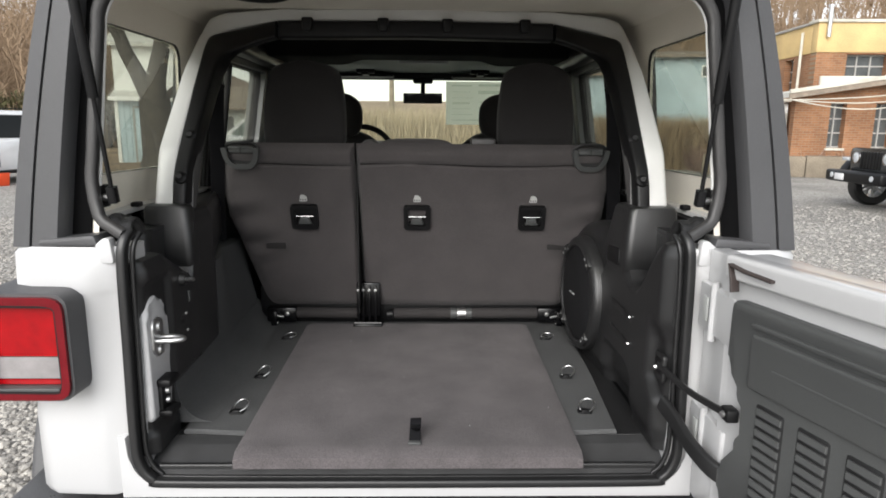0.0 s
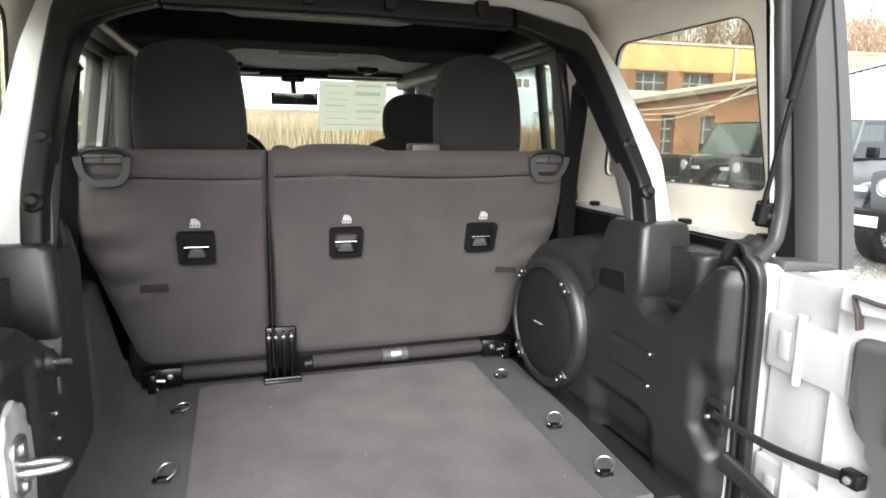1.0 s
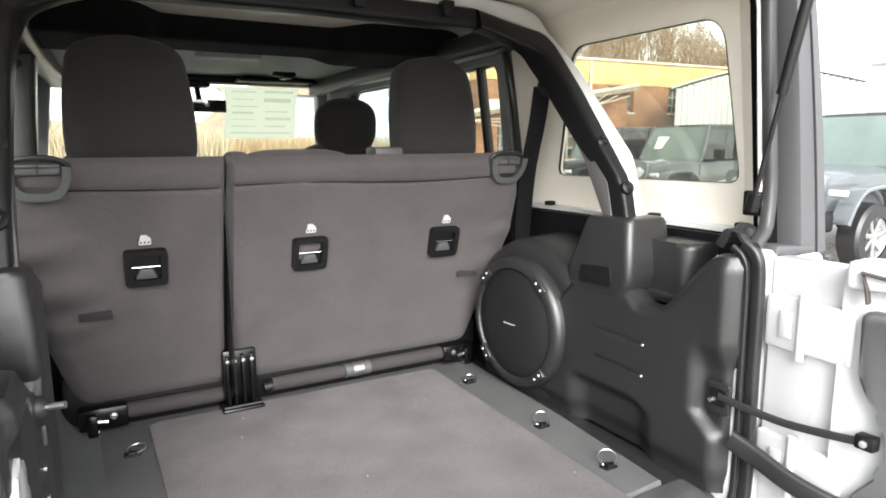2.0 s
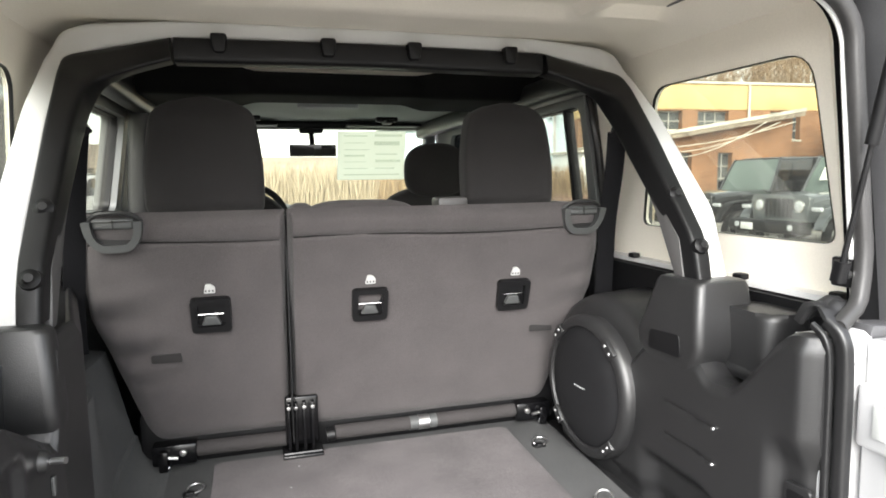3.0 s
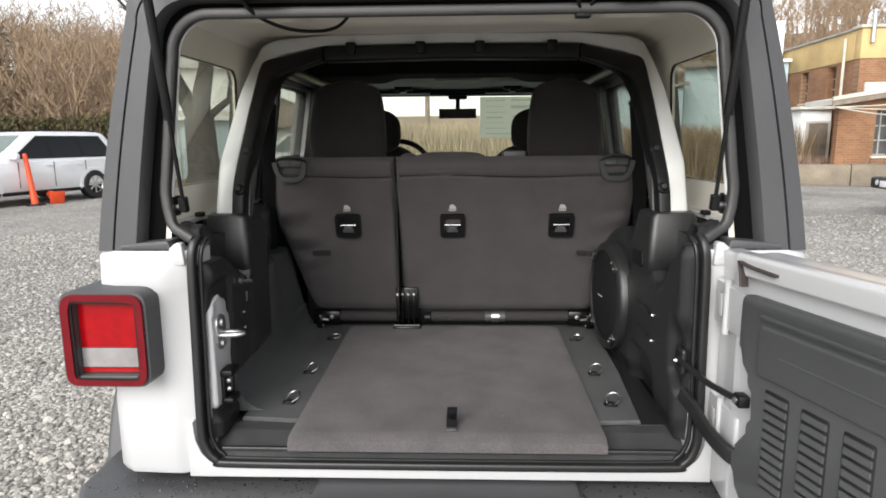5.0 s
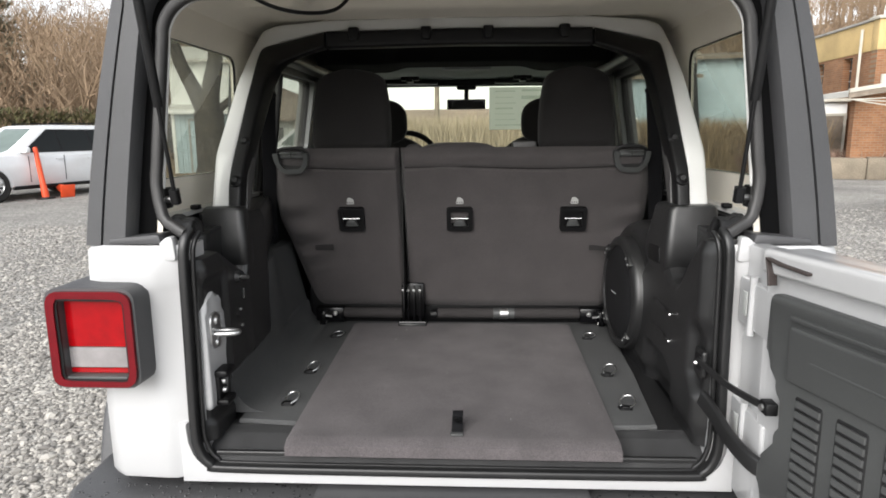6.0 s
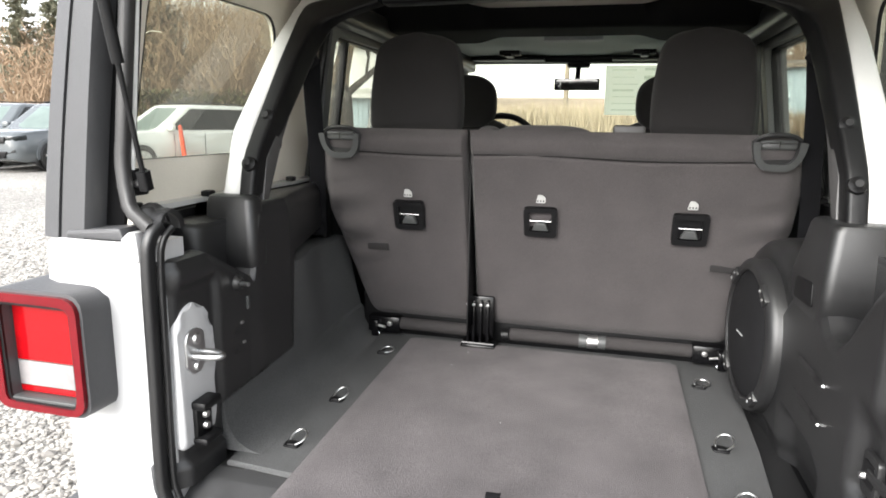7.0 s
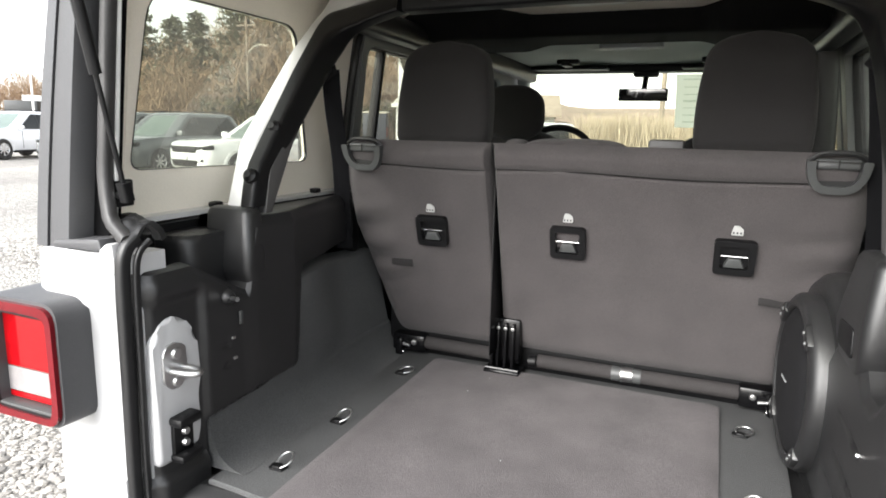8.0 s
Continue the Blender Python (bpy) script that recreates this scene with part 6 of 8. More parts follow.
def greenhouse(v, mat):
    """Rounded cabin with raked screen, dark side glass in a black surround and a domed roof."""
    def yf(h):
        return lerp(-1.04, -0.02, h ** 0.92)

    def yr(h):
        return lerp(2.47, 2.12, h ** 1.6)

    def w(h):
        return lerp(0.905, 0.71, h ** 1.35)

    def z(h):
        return lerp(1.04, 1.735, h)
    rings = []
    for h, k, dz in ((0, 0, 0), (0.2, 0, 0), (0.4, 0, 0), (0.6, 0, 0), (0.8, 0, 0), (0.93, 0, 0), (1.0, 0.02, 0), (1.0, 0.07, 0.022), (1.0, 0.16, 0.038), (1.0, 0.30, 0.046)):
        a = w(h) - k
        ring = rounded([(-a, yf(h) + k * 1.6), (a, yf(h) + k * 1.6), (a, yr(h) - k), (-a, yr(h) - k)], 0.10, 4)
        rings.append([(x, y, z(h) + dz) for x, y in ring])
    part("cabin", loft(nb(), rings), mat, v)
    for sx in (-1, 1):
        def pane(name, y0, y1, h0, h1, o, m, rake0, rake1):
            def f(u, q, off):
                h = lerp(h0, h1, q)
                a, b = y0 + rake0 * (h - h0), y1 + rake1 * (h - h0)
                return (sx * (w(h) + off), lerp(a, b, u), z(h))
            b = sheet(nb(), 6, 5, lambda u, q: f(u, q, o), lambda u, q: f(u, q, o - 0.03))
            return part(name, b, m, v)
        pane("window_surround", -0.74, 2.26, 0.10, 0.90, 0.003, "black", 1.02, -0.40)
        pane("window", -0.62, 0.30, 0.13, 0.87, 0.006, "darkglass", 1.0, -0.05)
        pane("window", 0.36, 1.24, 0.13, 0.87, 0.006, "darkglass", -0.05, -0.14)
        pane("window", 1.32, 2.16, 0.16, 0.86, 0.006, "darkglass", -0.14, -0.45)
        part("roof_rail", tube(nb(), spline([(sx * 0.62, 0.25, 1.775), (sx * 0.62, 0.4, 1.815), (sx * 0.62, 1.6, 1.815), (sx * 0.62, 1.9, 1.775)], 4), 0.016, 6), "black", v)
    scr = sheet(nb(), 10, 6, lambda u, q: (lerp(-1, 1, u) * (w(lerp(0.06, 0.93, q)) - 0.075), yf(lerp(0.06, 0.93, q)) - 0.006 + 0.03 * abs(2 * u - 1) ** 5, z(lerp(0.06, 0.93, q))),
                lambda u, q: (lerp(-1, 1, u) * (w(lerp(0.06, 0.93, q)) - 0.075), yf(lerp(0.06, 0.93, q)) + 0.05, z(lerp(0.06, 0.93, q))))
    part("windscreen", scr, "sky_sheen_glass", v)
    rear = sheet(nb(), 8, 5, lambda u, q: (lerp(-1, 1, u) * (w(lerp(0.25, 0.9, q)) - 0.11), yr(lerp(0.25, 0.9, q)) + 0.006, z(lerp(0.25, 0.9, q))),
                 lambda u, q: (lerp(-1, 1, u) * (w(lerp(0.25, 0.9, q)) - 0.11), yr(lerp(0.25, 0.9, q)) - 0.05, z(lerp(0.25, 0.9, q))))
    part("rear_window", rear, "darkglass", v)
    part("cowl_panel", box(nb(), -0.78, 0.78, -1.10, -0.98, 1.05, 1.075, 0.01), "black", v)




def suv(at, mat, label, group="parked cars on the lot", badge=True):
    v = thing("parked_suv", label, "car", at, group)
    body = hull([(-2.53, 0.66, 0.46, 0.76, 0.86), (-2.50, 0.78, 0.38, 0.82, 0.93), (-2.42, 0.875, 0.31, 0.88, 0.985), (-2.25, 0.93, 0.27, 0.93, 1.03), (-1.9, 0.95, 0.26, 0.97, 1.065), (-1.5, 0.957, 0.26, 0.99, 1.085), (-0.95, 0.958, 0.26, 1.01, 1.105),
                 (0.3, 0.955, 0.26, 1.02, 1.11), (1.2, 0.96, 0.27, 1.04, 1.12), (1.7, 0.96, 0.28, 1.06, 1.13), (2.2, 0.935, 0.32, 1.05, 1.13), (2.45, 0.88, 0.38, 1.02, 1.11), (2.54, 0.80, 0.46, 0.96, 1.05)])
    part("body", body, mat, v)
    greenhouse(v, mat)
    arches(v, 0.935, (-1.52, 1.52), 0.43, mat)
    for sx in (-1, 1):
        for yy in (-1.52, 1.52):
            tyre_and_rim(v, sx * 0.865, yy, 0.385, 0.24)
        part("headlamp", sweep(nb(), spline([(sx * 0.50, -2.515, 0.845), (sx * 0.70, -2.485, 0.85), (sx * 0.83, -2.42, 0.86), (sx * 0.925, -2.24, 0.89)], 4), rrect(0.06, 0.115, 0.025, 2), up=(0, 0, 1)), "darkglass", v, "dark narrow headlamp")
        part("side_mirror", cushion(sx * 1.03 - 0.11, sx * 1.03 + 0.11, -0.80, -0.66, 1.10, 1.26, sq=3.5), mat, v)
        part("mirror_foot", box(nb(), min(sx * 0.88, sx * 0.98), max(sx * 0.88, sx * 0.98), -0.75, -0.69, 1.10, 1.14, 0.008), "black", v)
        for yy in (-0.62, 0.33, 1.26):
            part("door_line", box(nb(), sx * 0.9535 - 0.006, sx * 0.9535 + 0.006, yy, yy + 0.010, 0.42, 1.03), "black", v)
        for yy in (0.10, 1.02):
            part("door_handle", box(nb(), sx * 0.958 - 0.014, sx * 0.958 + 0.014, yy, yy + 0.20, 0.93, 0.955, 0.006), mat, v)
        part("sill_strip", box(nb(), sx * 0.93 - 0.03, sx * 0.93 + 0.03, -1.05, 1.05, 0.255, 0.34, 0.01), "black", v)
        part("fog_pocket", sweep(nb(), [(sx * 0.56, -2.515, 0.50), (sx * 0.80, -2.475, 0.56)], rrect(0.05, 0.07, 0.015, 2), up=(0, 0, 1)), "black", v)
        part("tail_light", sweep(nb(), [(sx * 0.70, 2.50, 0.98), (sx * 0.905, 2.36, 0.99)], rrect(0.04, 0.11, 0.012, 2), up=(0, 0, 1)), "red", v)
    part("grille", prism(nb(), rounded([(-0.56, 0.735), (0.56, 0.735), (0.60, 0.900), (-0.60, 0.900)], 0.03, 3), "y", -2.560, -2.40, 0.014), "black", v)
    part("grille_badge", box(nb(), -0.07, 0.07, -2.570, -2.555, 0.80, 0.835, 0.004), "greyplastic", v)
    part("lower_intake", prism(nb(), rounded([(-0.54, 0.38), (0.54, 0.38), (0.62, 0.55), (-0.62, 0.55)], 0.03, 3), "y", -2.555, -2.40, 0.014), "black", v)
    part("plate", box(nb(), -0.16, 0.16, -2.572, -2.54, 0.56, 0.67, 0.004), "plate_white", v)
    return v


def hull_box(x, y, z, hx, hy, hz):
    return box(nb(), x - hx, x + hx, y - hy, y + hy, z - hz, z + hz, min(hx, hy, hz) * 0.45, 3)


def four_by_four(at, mat, label, slots, rim="steel"):
    v = thing("parked_off_roader", label, "car", at, "off-road vehicles parked in a row")
    part("tub", hull([(-0.72, 0.76, 0.55, 1.05, 1.19), (-0.3, 0.79, 0.52, 1.10, 1.20), (0.5, 0.80, 0.52, 1.12, 1.20), (1.9, 0.80, 0.52, 1.12, 1.20), (2.0, 0.78, 0.56, 1.10, 1.18)]), mat, v)
    part("bonnet", sheet(nb(), 14, 10, lambda a, b: (lerp(-0.74, 0.74, a) * lerp(0.82, 1.0, b), lerp(-1.92, -0.66, b), 1.20 - 0.09 * abs(2 * a - 1) ** 5 - 0.10 * (1 - b) ** 3),
                         lambda a, b: (lerp(-0.74, 0.74, a) * lerp(0.82, 1.0, b), lerp(-1.92, -0.66, b), 0.70)), mat, v)
    gr = part("grille", prism(nb(), rounded([(-0.60, 0.66), (0.60, 0.66), (0.64, 1.10), (0.56, 1.15), (-0.56, 1.15), (-0.64, 1.10)], 0.03, 3), "y", -2.00, -1.90, 0.02, 3), mat, v)
    for k in range(7):
        x = -0.27 + 0.09 * k
        part("grille_slot", prism(nb(), rounded([(x - 0.030, 0.76), (x + 0.030, 0.76), (x + 0.032, 1.08), (x - 0.032, 1.08)], 0.02, 3), "y", -2.012, -1.99, 0.004), slots, gr)
        part("slot_depth", prism(nb(), rounded([(x - 0.020, 0.78), (x + 0.020, 0.78), (x + 0.022, 1.06), (x - 0.022, 1.06)], 0.015, 3), "y", -2.016, -2.0), "black", gr)
    cabin(v, mat, "top", (-0.72, 1.95), (-0.42, 1.85), 1.17, 1.83, 0.76, 0.66, (0.0, 0.36, 0.68, 1.0))
    part("front_bumper", box(nb(), -0.84, 0.84, -2.34, -2.10, 0.50, 0.72, 0.05, 3), "black", v)
    part("bumper_arm", box(nb(), -0.40, 0.40, -2.12, -1.9, 0.52, 0.68, 0.02), "black", v)
    part("plate", box(nb(), -0.50, -0.22, -2.352, -2.338, 0.54, 0.66, 0.004), "plate_white", v)
    for sx in (-1, 1):
        for yy in (-1.42, 1.42):
            tyre_and_rim(v, sx * 0.81, yy, 0.40, 0.255, rim)
            fl = spline([(sx * 0.84, yy - 0.58, 0.58), (sx * 0.85, yy - 0.48, 0.80), (sx * 0.85, yy - 0.28, 0.95), (sx * 0.85, yy + 0.22, 0.97), (sx * 0.85, yy + 0.46, 0.82), (sx * 0.84, yy + 0.56, 0.58)], 4)
            part("wheel_flare", sweep(nb(), fl, rrect(0.22, 0.05, 0.015, 2), up=(0, 0, 1)), "black" if mat is not GREY2 else mat, v)
        hl = part("headlamp", lathe(nb(), [(0, 0.025), (0.07, 0.02), (0.092, 0.012), (0.10, 0.0), (0.10, -0.04)], pose(sx * 0.44, -2.0, 0.96, 90), 22), "lampglass", v)
        part("lamp_ring", lathe(nb(), [(0.092, 0.01), (0.108, 0.012), (0.112, -0.02)], pose(sx * 0.44, -2.004, 0.96, 90), 22), "chrome", hl)
        part("indicator", hull_box(sx * 0.78, -1.98, 0.92, 0.10, 0.03, 0.035), "lampglass", v)
        part("side_mirror", hull_box(sx * 0.98, -0.50, 1.28, 0.10, 0.05, 0.09), "black", v)
        part("fog_lamp", lathe(nb(), [(0, 0.0), (0.05, 0.004), (0.055, -0.02)], pose(sx * 0.60, -2.345, 0.62, 90), 16), "lampglass", v)
        part("door_line", box(nb(), sx * 0.803 - 0.004, sx * 0.803 + 0.004, 0.22, 0.232, 0.56, 1.15), "black", v)
        part("rock_rail", tube(nb(), [(sx * 0.82, -0.8, 0.50), (sx * 0.82, 0.8, 0.50)], 0.05, 8), "black", v)
    return v


# row on one side of the lot: noses towards the open vehicle
four_by_four(pose(10.3, 10.5, 0, 0, 0, -92), BLACK2, "black off-road vehicle with a slotted black grille, parked nose out", "black")
four_by_four(pose(10.40, 8.35, 0, 0, 0, -90), GREY2, "dark grey off-road vehicle parked nose out beside others", "black")
four_by_four(pose(8.65, 4.12, 0, 0, 0, -90), GREY2, "dark grey off-road vehicle with bright grille slots, parked nose out", "chrome")
sheet_b = thing("sale_sheet", "white paper sheet behind the windscreen of a parked vehicle", "paper sheet", pose(9.73, 8.60, 1.50, 0, 65, 90))
part("paper", box(nb(), -0.13, 0.13, -0.16, 0.16, 0, 0.003), "paper", sheet_b)
# row on the other side
suv(pose(-11.32, 14.3, 0, 0, 0, -17), WHITE2, "white sport utility vehicle parked on the gravel lot")
suv(pose(-14.9, 14.2, 0, 0, 0, 5), GREY2, "dark grey sport utility vehicle parked on the gravel lot")
suv(pose(-17.4, 14.6, 0, 0, 0, 9), GREY2, "dark grey sport utility vehicle parked on the gravel lot")
suv(pose(-24.6, 15.9, 0, 0, 0, 14), WHITE2, "white sport utility vehicle parked across the lot")
suv(pose(-6.2, 22.5, 0, 0, 0, -30), WHITE2, "white sport utility vehicle parked by the shed")


def flatbed(at, label):
    """A far lorry: red cab with an amber light bar, and a long deck with pale loads."""
    v = thing("flatbed_truck", label, "truck", at)
    part("cab", loft(nb(), [[(x, y, z) for x, y in rounded([(-1.1, a), (1.1, a), (1.1, b), (-1.1, b)], 0.12, 3)] for a, b, z in ((-1.1, 1.0, 0.7), (-1.15, 1.0, 1.6), (-0.8, 1.0, 2.5), (-0.7, 0.95, 2.65))]), RED2, v, "red cab")
    part("light_bar", box(nb(), -0.8, 0.8, -0.2, 0.1, 2.66, 2.86, 0.04), material("amber_plastic", (0.7, 0.42, 0.03), 0.3), v, "amber light bar")
    part("windscreen", box(nb(), -0.9, 0.9, -1.08, -0.86, 1.7, 2.4, 0.02), "darkglass", v)
    part("side_window", box(nb(), 1.07, 1.12, -0.5, 0.5, 1.7, 2.3, 0.02), "darkglass", v)
    part("bonnet", box(nb(), -1.0, 1.0, -2.4, -1.05, 0.7, 1.6, 0.12), RED2, v)
    part("deck", box(nb(), -1.2, 1.2, 1.2, 9.0, 1.0, 1.25, 0.03), "black", v)
    part("load_box", box(nb(), -1.0, 1.0, 1.6, 4.2, 1.26, 2.7, 0.04), "slot_load_grey", v, "pale grey load")
    part("load_crate", box(nb(), -1.0, 1.0, 5.2, 8.2, 1.26, 2.2, 0.04), "greyplastic", v)
    for yy in (-1.6, 2.2, 6.9, 8.0):
        for sx in (-1, 1):
            tyre_and_rim(v, sx * 1.0, yy, 0.48, 0.28)
    return v


flatbed(pose(-49, 35.6, 0.55, 0, 0, 40 + 180), "red flatbed truck with pale loads far across the lot")
flatbed(pose(-47.5, 39.5, 0.55, 0, 0, 40 + 180), "red flatbed truck with pale loads far across the lot")

# orange marker posts
ORANGE = material("orange_plastic", (0.75, 0.08, 0.02), 0.45, grain=0.05, stain=0.1)
mp = thing("marker_post", "orange plastic marker post standing on a black base", "marker post", pose(-10.32, 13.5, 0, 0, -6, 0), "orange markers")
part("post", lathe(nb(), [(0.085, 0.04), (0.070, 0.34), (0.063, 0.36), (0.057, 0.92), (0.050, 1.21), (0.034, 1.25), (0, 1.25)], pose(0, 0, 0), 14), ORANGE, mp)
part("post_base", lathe(nb(), [(0.20, 0.0), (0.20, 0.035), (0.10, 0.05), (0.0, 0.05)], pose(0, 0, 0), 8), "rubber", mp)
cn = thing("traffic_cone", "orange cone lying on its side on the gravel", "traffic cone", pose(-10.05, 13.95, 0.14, 0, 76, 150), "orange markers")
part("cone", lathe(nb(), [(0.15, 0.02), (0.05, 0.55), (0.03, 0.60), (0, 0.60)], pose(0, 0, 0), 16), ORANGE, cn)
part("cone_base", box(nb(), -0.17, 0.17, -0.17, 0.17, 0, 0.03, 0.008), ORANGE, cn)


# ---- buildings ----
def brick_material(name, c1, c2, mortar, scale=1.0):
    m = bpy.data.materials.new(name)
    m.use_nodes = True
    n, l = m.node_tree.nodes, m.node_tree.links
    tc, mp_, bt = n.new("ShaderNodeTexCoord"), n.new("ShaderNodeMapping"), n.new("ShaderNodeTexBrick")
    mp_.inputs["Rotation"].default_value = (radians(90), 0, 0)
    l.new(tc.outputs["Object"], mp_.inputs["Vector"])
    l.new(mp_.outputs[0], bt.inputs["Vector"])
    bt.inputs["Color1"].default_value, bt.inputs["Color2"].default_value, bt.inputs["Mortar"].default_value = (*c1, 1), (*c2, 1), (*mortar, 1)
    bt.inputs["Scale"].default_value = 1.0
    bt.inputs["Brick Width"].default_value, bt.inputs["Row Height"].default_value, bt.inputs["Mortar Size"].default_value = 0.215, 0.075, 0.008
    nz = n.new("ShaderNodeTexNoise")
    nz.inputs["Scale"].default_value = 0.9
    nz.inputs["Detail"].default_value = 6
    l.new(tc.outputs["Object"], nz.inputs["Vector"])
    mx = n.new("ShaderNodeMix")
    mx.data_type, mx.blend_type = "RGBA", "MULTIPLY"
    mx.inputs["Factor"].default_value = 1.0
    mr = n.new("ShaderNodeMapRange")
    mr.inputs["From Min"].default_value, mr.inputs["From Max"].default_value = 0.3, 0.7
    mr.inputs["To Min"].default_value, mr.inputs["To Max"].default_value = 0.7, 1.2
    l.new(nz.outputs["Fac"], mr.inputs["Value"])
    l.new(bt.outputs["Color"], mx.inputs["A"])
    l.new(mr.outputs[0], mx.inputs["B"])
    l.new(mx.outputs["Result"], n["Principled BSDF"].inputs["Base Color"])
    n["Principled BSDF"].inputs["Roughness"].default_value = 0.9
    return m


BRICK = brick_material("orange_brown_brick", (0.275, 0.128, 0.060), (0.215, 0.095, 0.045), (0.24, 0.17, 0.11))
M["yellow_wall"] = material("ochre_painted_wall", (0.50, 0.36, 0.165), 0.8, grain=0.1, grain_scale=30, stain=0.25, stain_scale=0.8)
M["coping"] = material("weathered_coping", (0.5, 0.47, 0.4), 0.8, grain=0.1, stain=0.3, stain_scale=1.5)
M["sash"] = material("old_window_frame", (0.30, 0.29, 0.27), 0.6, stain=0.2)
M["dim_glass"] = material("dusty_window_glass", (0.07, 0.075, 0.075), 0.12, stain=0.3, stain_scale=3)
M["shingle"] = material("pale_roof_sheet", (0.52, 0.51, 0.47), 0.7, grain=0.1, stain=0.2, stain_scale=1.0)
M["metal_shed"] = material("weathered_sheet_metal", (0.42, 0.44, 0.42), 0.55, grain=0.05, stain=0.2, stain_scale=0.8)
M["blue_siding"] = material("pale_blue_siding", (0.40, 0.50, 0.55), 0.7, grain=0.04, stain=0.12, stain_scale=1.0)
M["concrete"] = material("stained_concrete", (0.21, 0.175, 0.13), 0.95, grain=0.2, grain_scale=30, stain=0.35, stain_scale=1.5)
M["white_siding"] = material("white_siding", (0.74, 0.74, 0.72), 0.7, grain=0.03, stain=0.06, stain_scale=0.6)
M["wood_pole"] = material("weathered_pole", (0.22, 0.18, 0.14), 0.9, grain=0.2, stain=0.3)

# local x along the facade, y into the building, z up; the origin at the facade's far end
bb = thing("brick_building", "two-storey orange brick building with an ochre upper band", "building", pose(12.8, 20.3, 0, 0, 0, -3))
LEN = 17.0
OPEN = [(1.0, 2.35, 2.85, 3.93), (3.0, 4.35, 2.85, 3.93), (6.2, 7.6, 2.85, 3.93), (9.6, 11.0, 2.85, 3.93), (13.0, 14.4, 2.85, 3.93)]


def wall_with_openings(L, H0, H, openings, y0, y1):
    xs = sorted({0, L, *[o[0] for o in openings], *[o[1] for o in openings]})
    zs = sorted({H0, H, *[o[2] for o in openings], *[o[3] for o in openings]})
    bm = nb()
    for xa, xb in zip(xs, xs[1:]):
        for za, zb in zip(zs, zs[1:]):
            cx, cz = (xa + xb) / 2, (za + zb) / 2
            if any(o[0] < cx < o[1] and o[2] < cz < o[3] for o in openings):
                continue
            box(bm, xa, xb, y0, y1, za, zb)
    bmesh.ops.remove_doubles(bm, verts=bm.verts[:], dist=0.0005)
    return bm


def window_in(host, xa, xb, za, zb, m=None, columns=3):
    """Dusty steel window with its bars and sill, in a wall whose face is at y = 0."""
    def put(bm):
        if m is not None:
            bm.transform(m)
        return bm
    w = part("window", put(box(nb(), xa, xb, 0.24, 0.25, za, zb)), "dim_glass", host, "dusty dark window")
    for k in range(1, columns):
        x = lerp(xa, xb, k / columns)
        part("mullion", put(box(nb(), x - 0.022, x + 0.022, 0.20, 0.25, za, zb)), "sash", w)
    for h in (0.0, 0.33, 0.66, 1.0):
        z = lerp(za + 0.03, zb - 0.03, h)
        part("rail", put(box(nb(), xa, xb, 0.205, 0.245, z - 0.022, z + 0.022)), "sash", w)
    part("sill", put(box(nb(), xa - 0.06, xb + 0.06, -0.04, 0.2, za - 0.08, za - 0.005, 0.01)), "coping", w)
    return w


part("wall", wall_with_openings(LEN, 0, 3.98, OPEN, 0, 0.35), BRICK, bb, "orange brick wall", smooth=0)
part("upper_band", box(nb(), -0.03, LEN + 0.03, -0.03, 0.35, 3.98, 4.92, 0.01), "yellow_wall", bb, "ochre painted band under the roof edge")
part("coping", box(nb(), -0.1, LEN + 0.1, -0.1, 0.5, 4.92, 5.02, 0.02), "coping", bb)
part("roof", box(nb(), 0.3, LEN, 0.51, 9, 4.7, 4.85), "coping", bb)
for xa, xb, za, zb in OPEN:
    window_in(bb, xa, xb, za, zb)
# the end wall, receding from the corner
ENDM = pose(0, 9.0, 0, 0, 0, -90)
ENDO = [(6.95, 7.55, 2.75, 3.9), (4.95, 5.55, 2.75, 3.9), (2.4, 3.0, 2.75, 3.9)]
ew = wall_with_openings(8.64, 0, 3.98, ENDO, 0, 0.35)
part("end_wall", ew, BRICK, bb, "orange brick end wall", smooth=0).matrix_basis = ENDM
eb = box(nb(), 0, 8.64, -0.03, 0.35, 3.98, 4.90, 0.01)
eb.transform(ENDM)
part("end_band", eb, "yellow_wall", bb, "ochre painted band under the roof edge")
ec = box(nb(), 0, 8.5, -0.10, 0.45, 4.90, 4.98, 0.02)
ec.transform(ENDM)
part("end_coping", ec, "sash", bb)
for xa, xb, za, zb in ENDO:
    window_in(bb, xa, xb, za, zb, ENDM, 2)
part("vent_pipe", tube(nb(), [(-0.14, 0.75, 2.3), (-0.14, 0.75, 4.7)], 0.045, 8), "coping", bb, "pale drain pipe up the end wall")
part("flue", tube(nb(), [(0.25, -0.14, 4.45), (0.25, -0.14, 5.36)], 0.065, 10), "steel", bb, "bright metal flue at the roof corner")
part("flue_cap", tube(nb(), [(0.25, -0.14, 5.38), (0.25, -0.14, 5.45)], 0.10, 10), "steel", bb)
part("vent_pipe", tube(nb(), [(5.15, -0.12, 3.2), (5.15, -0.12, 4.9)], 0.05, 8), "coping", bb, "pale vent pipe up the wall")
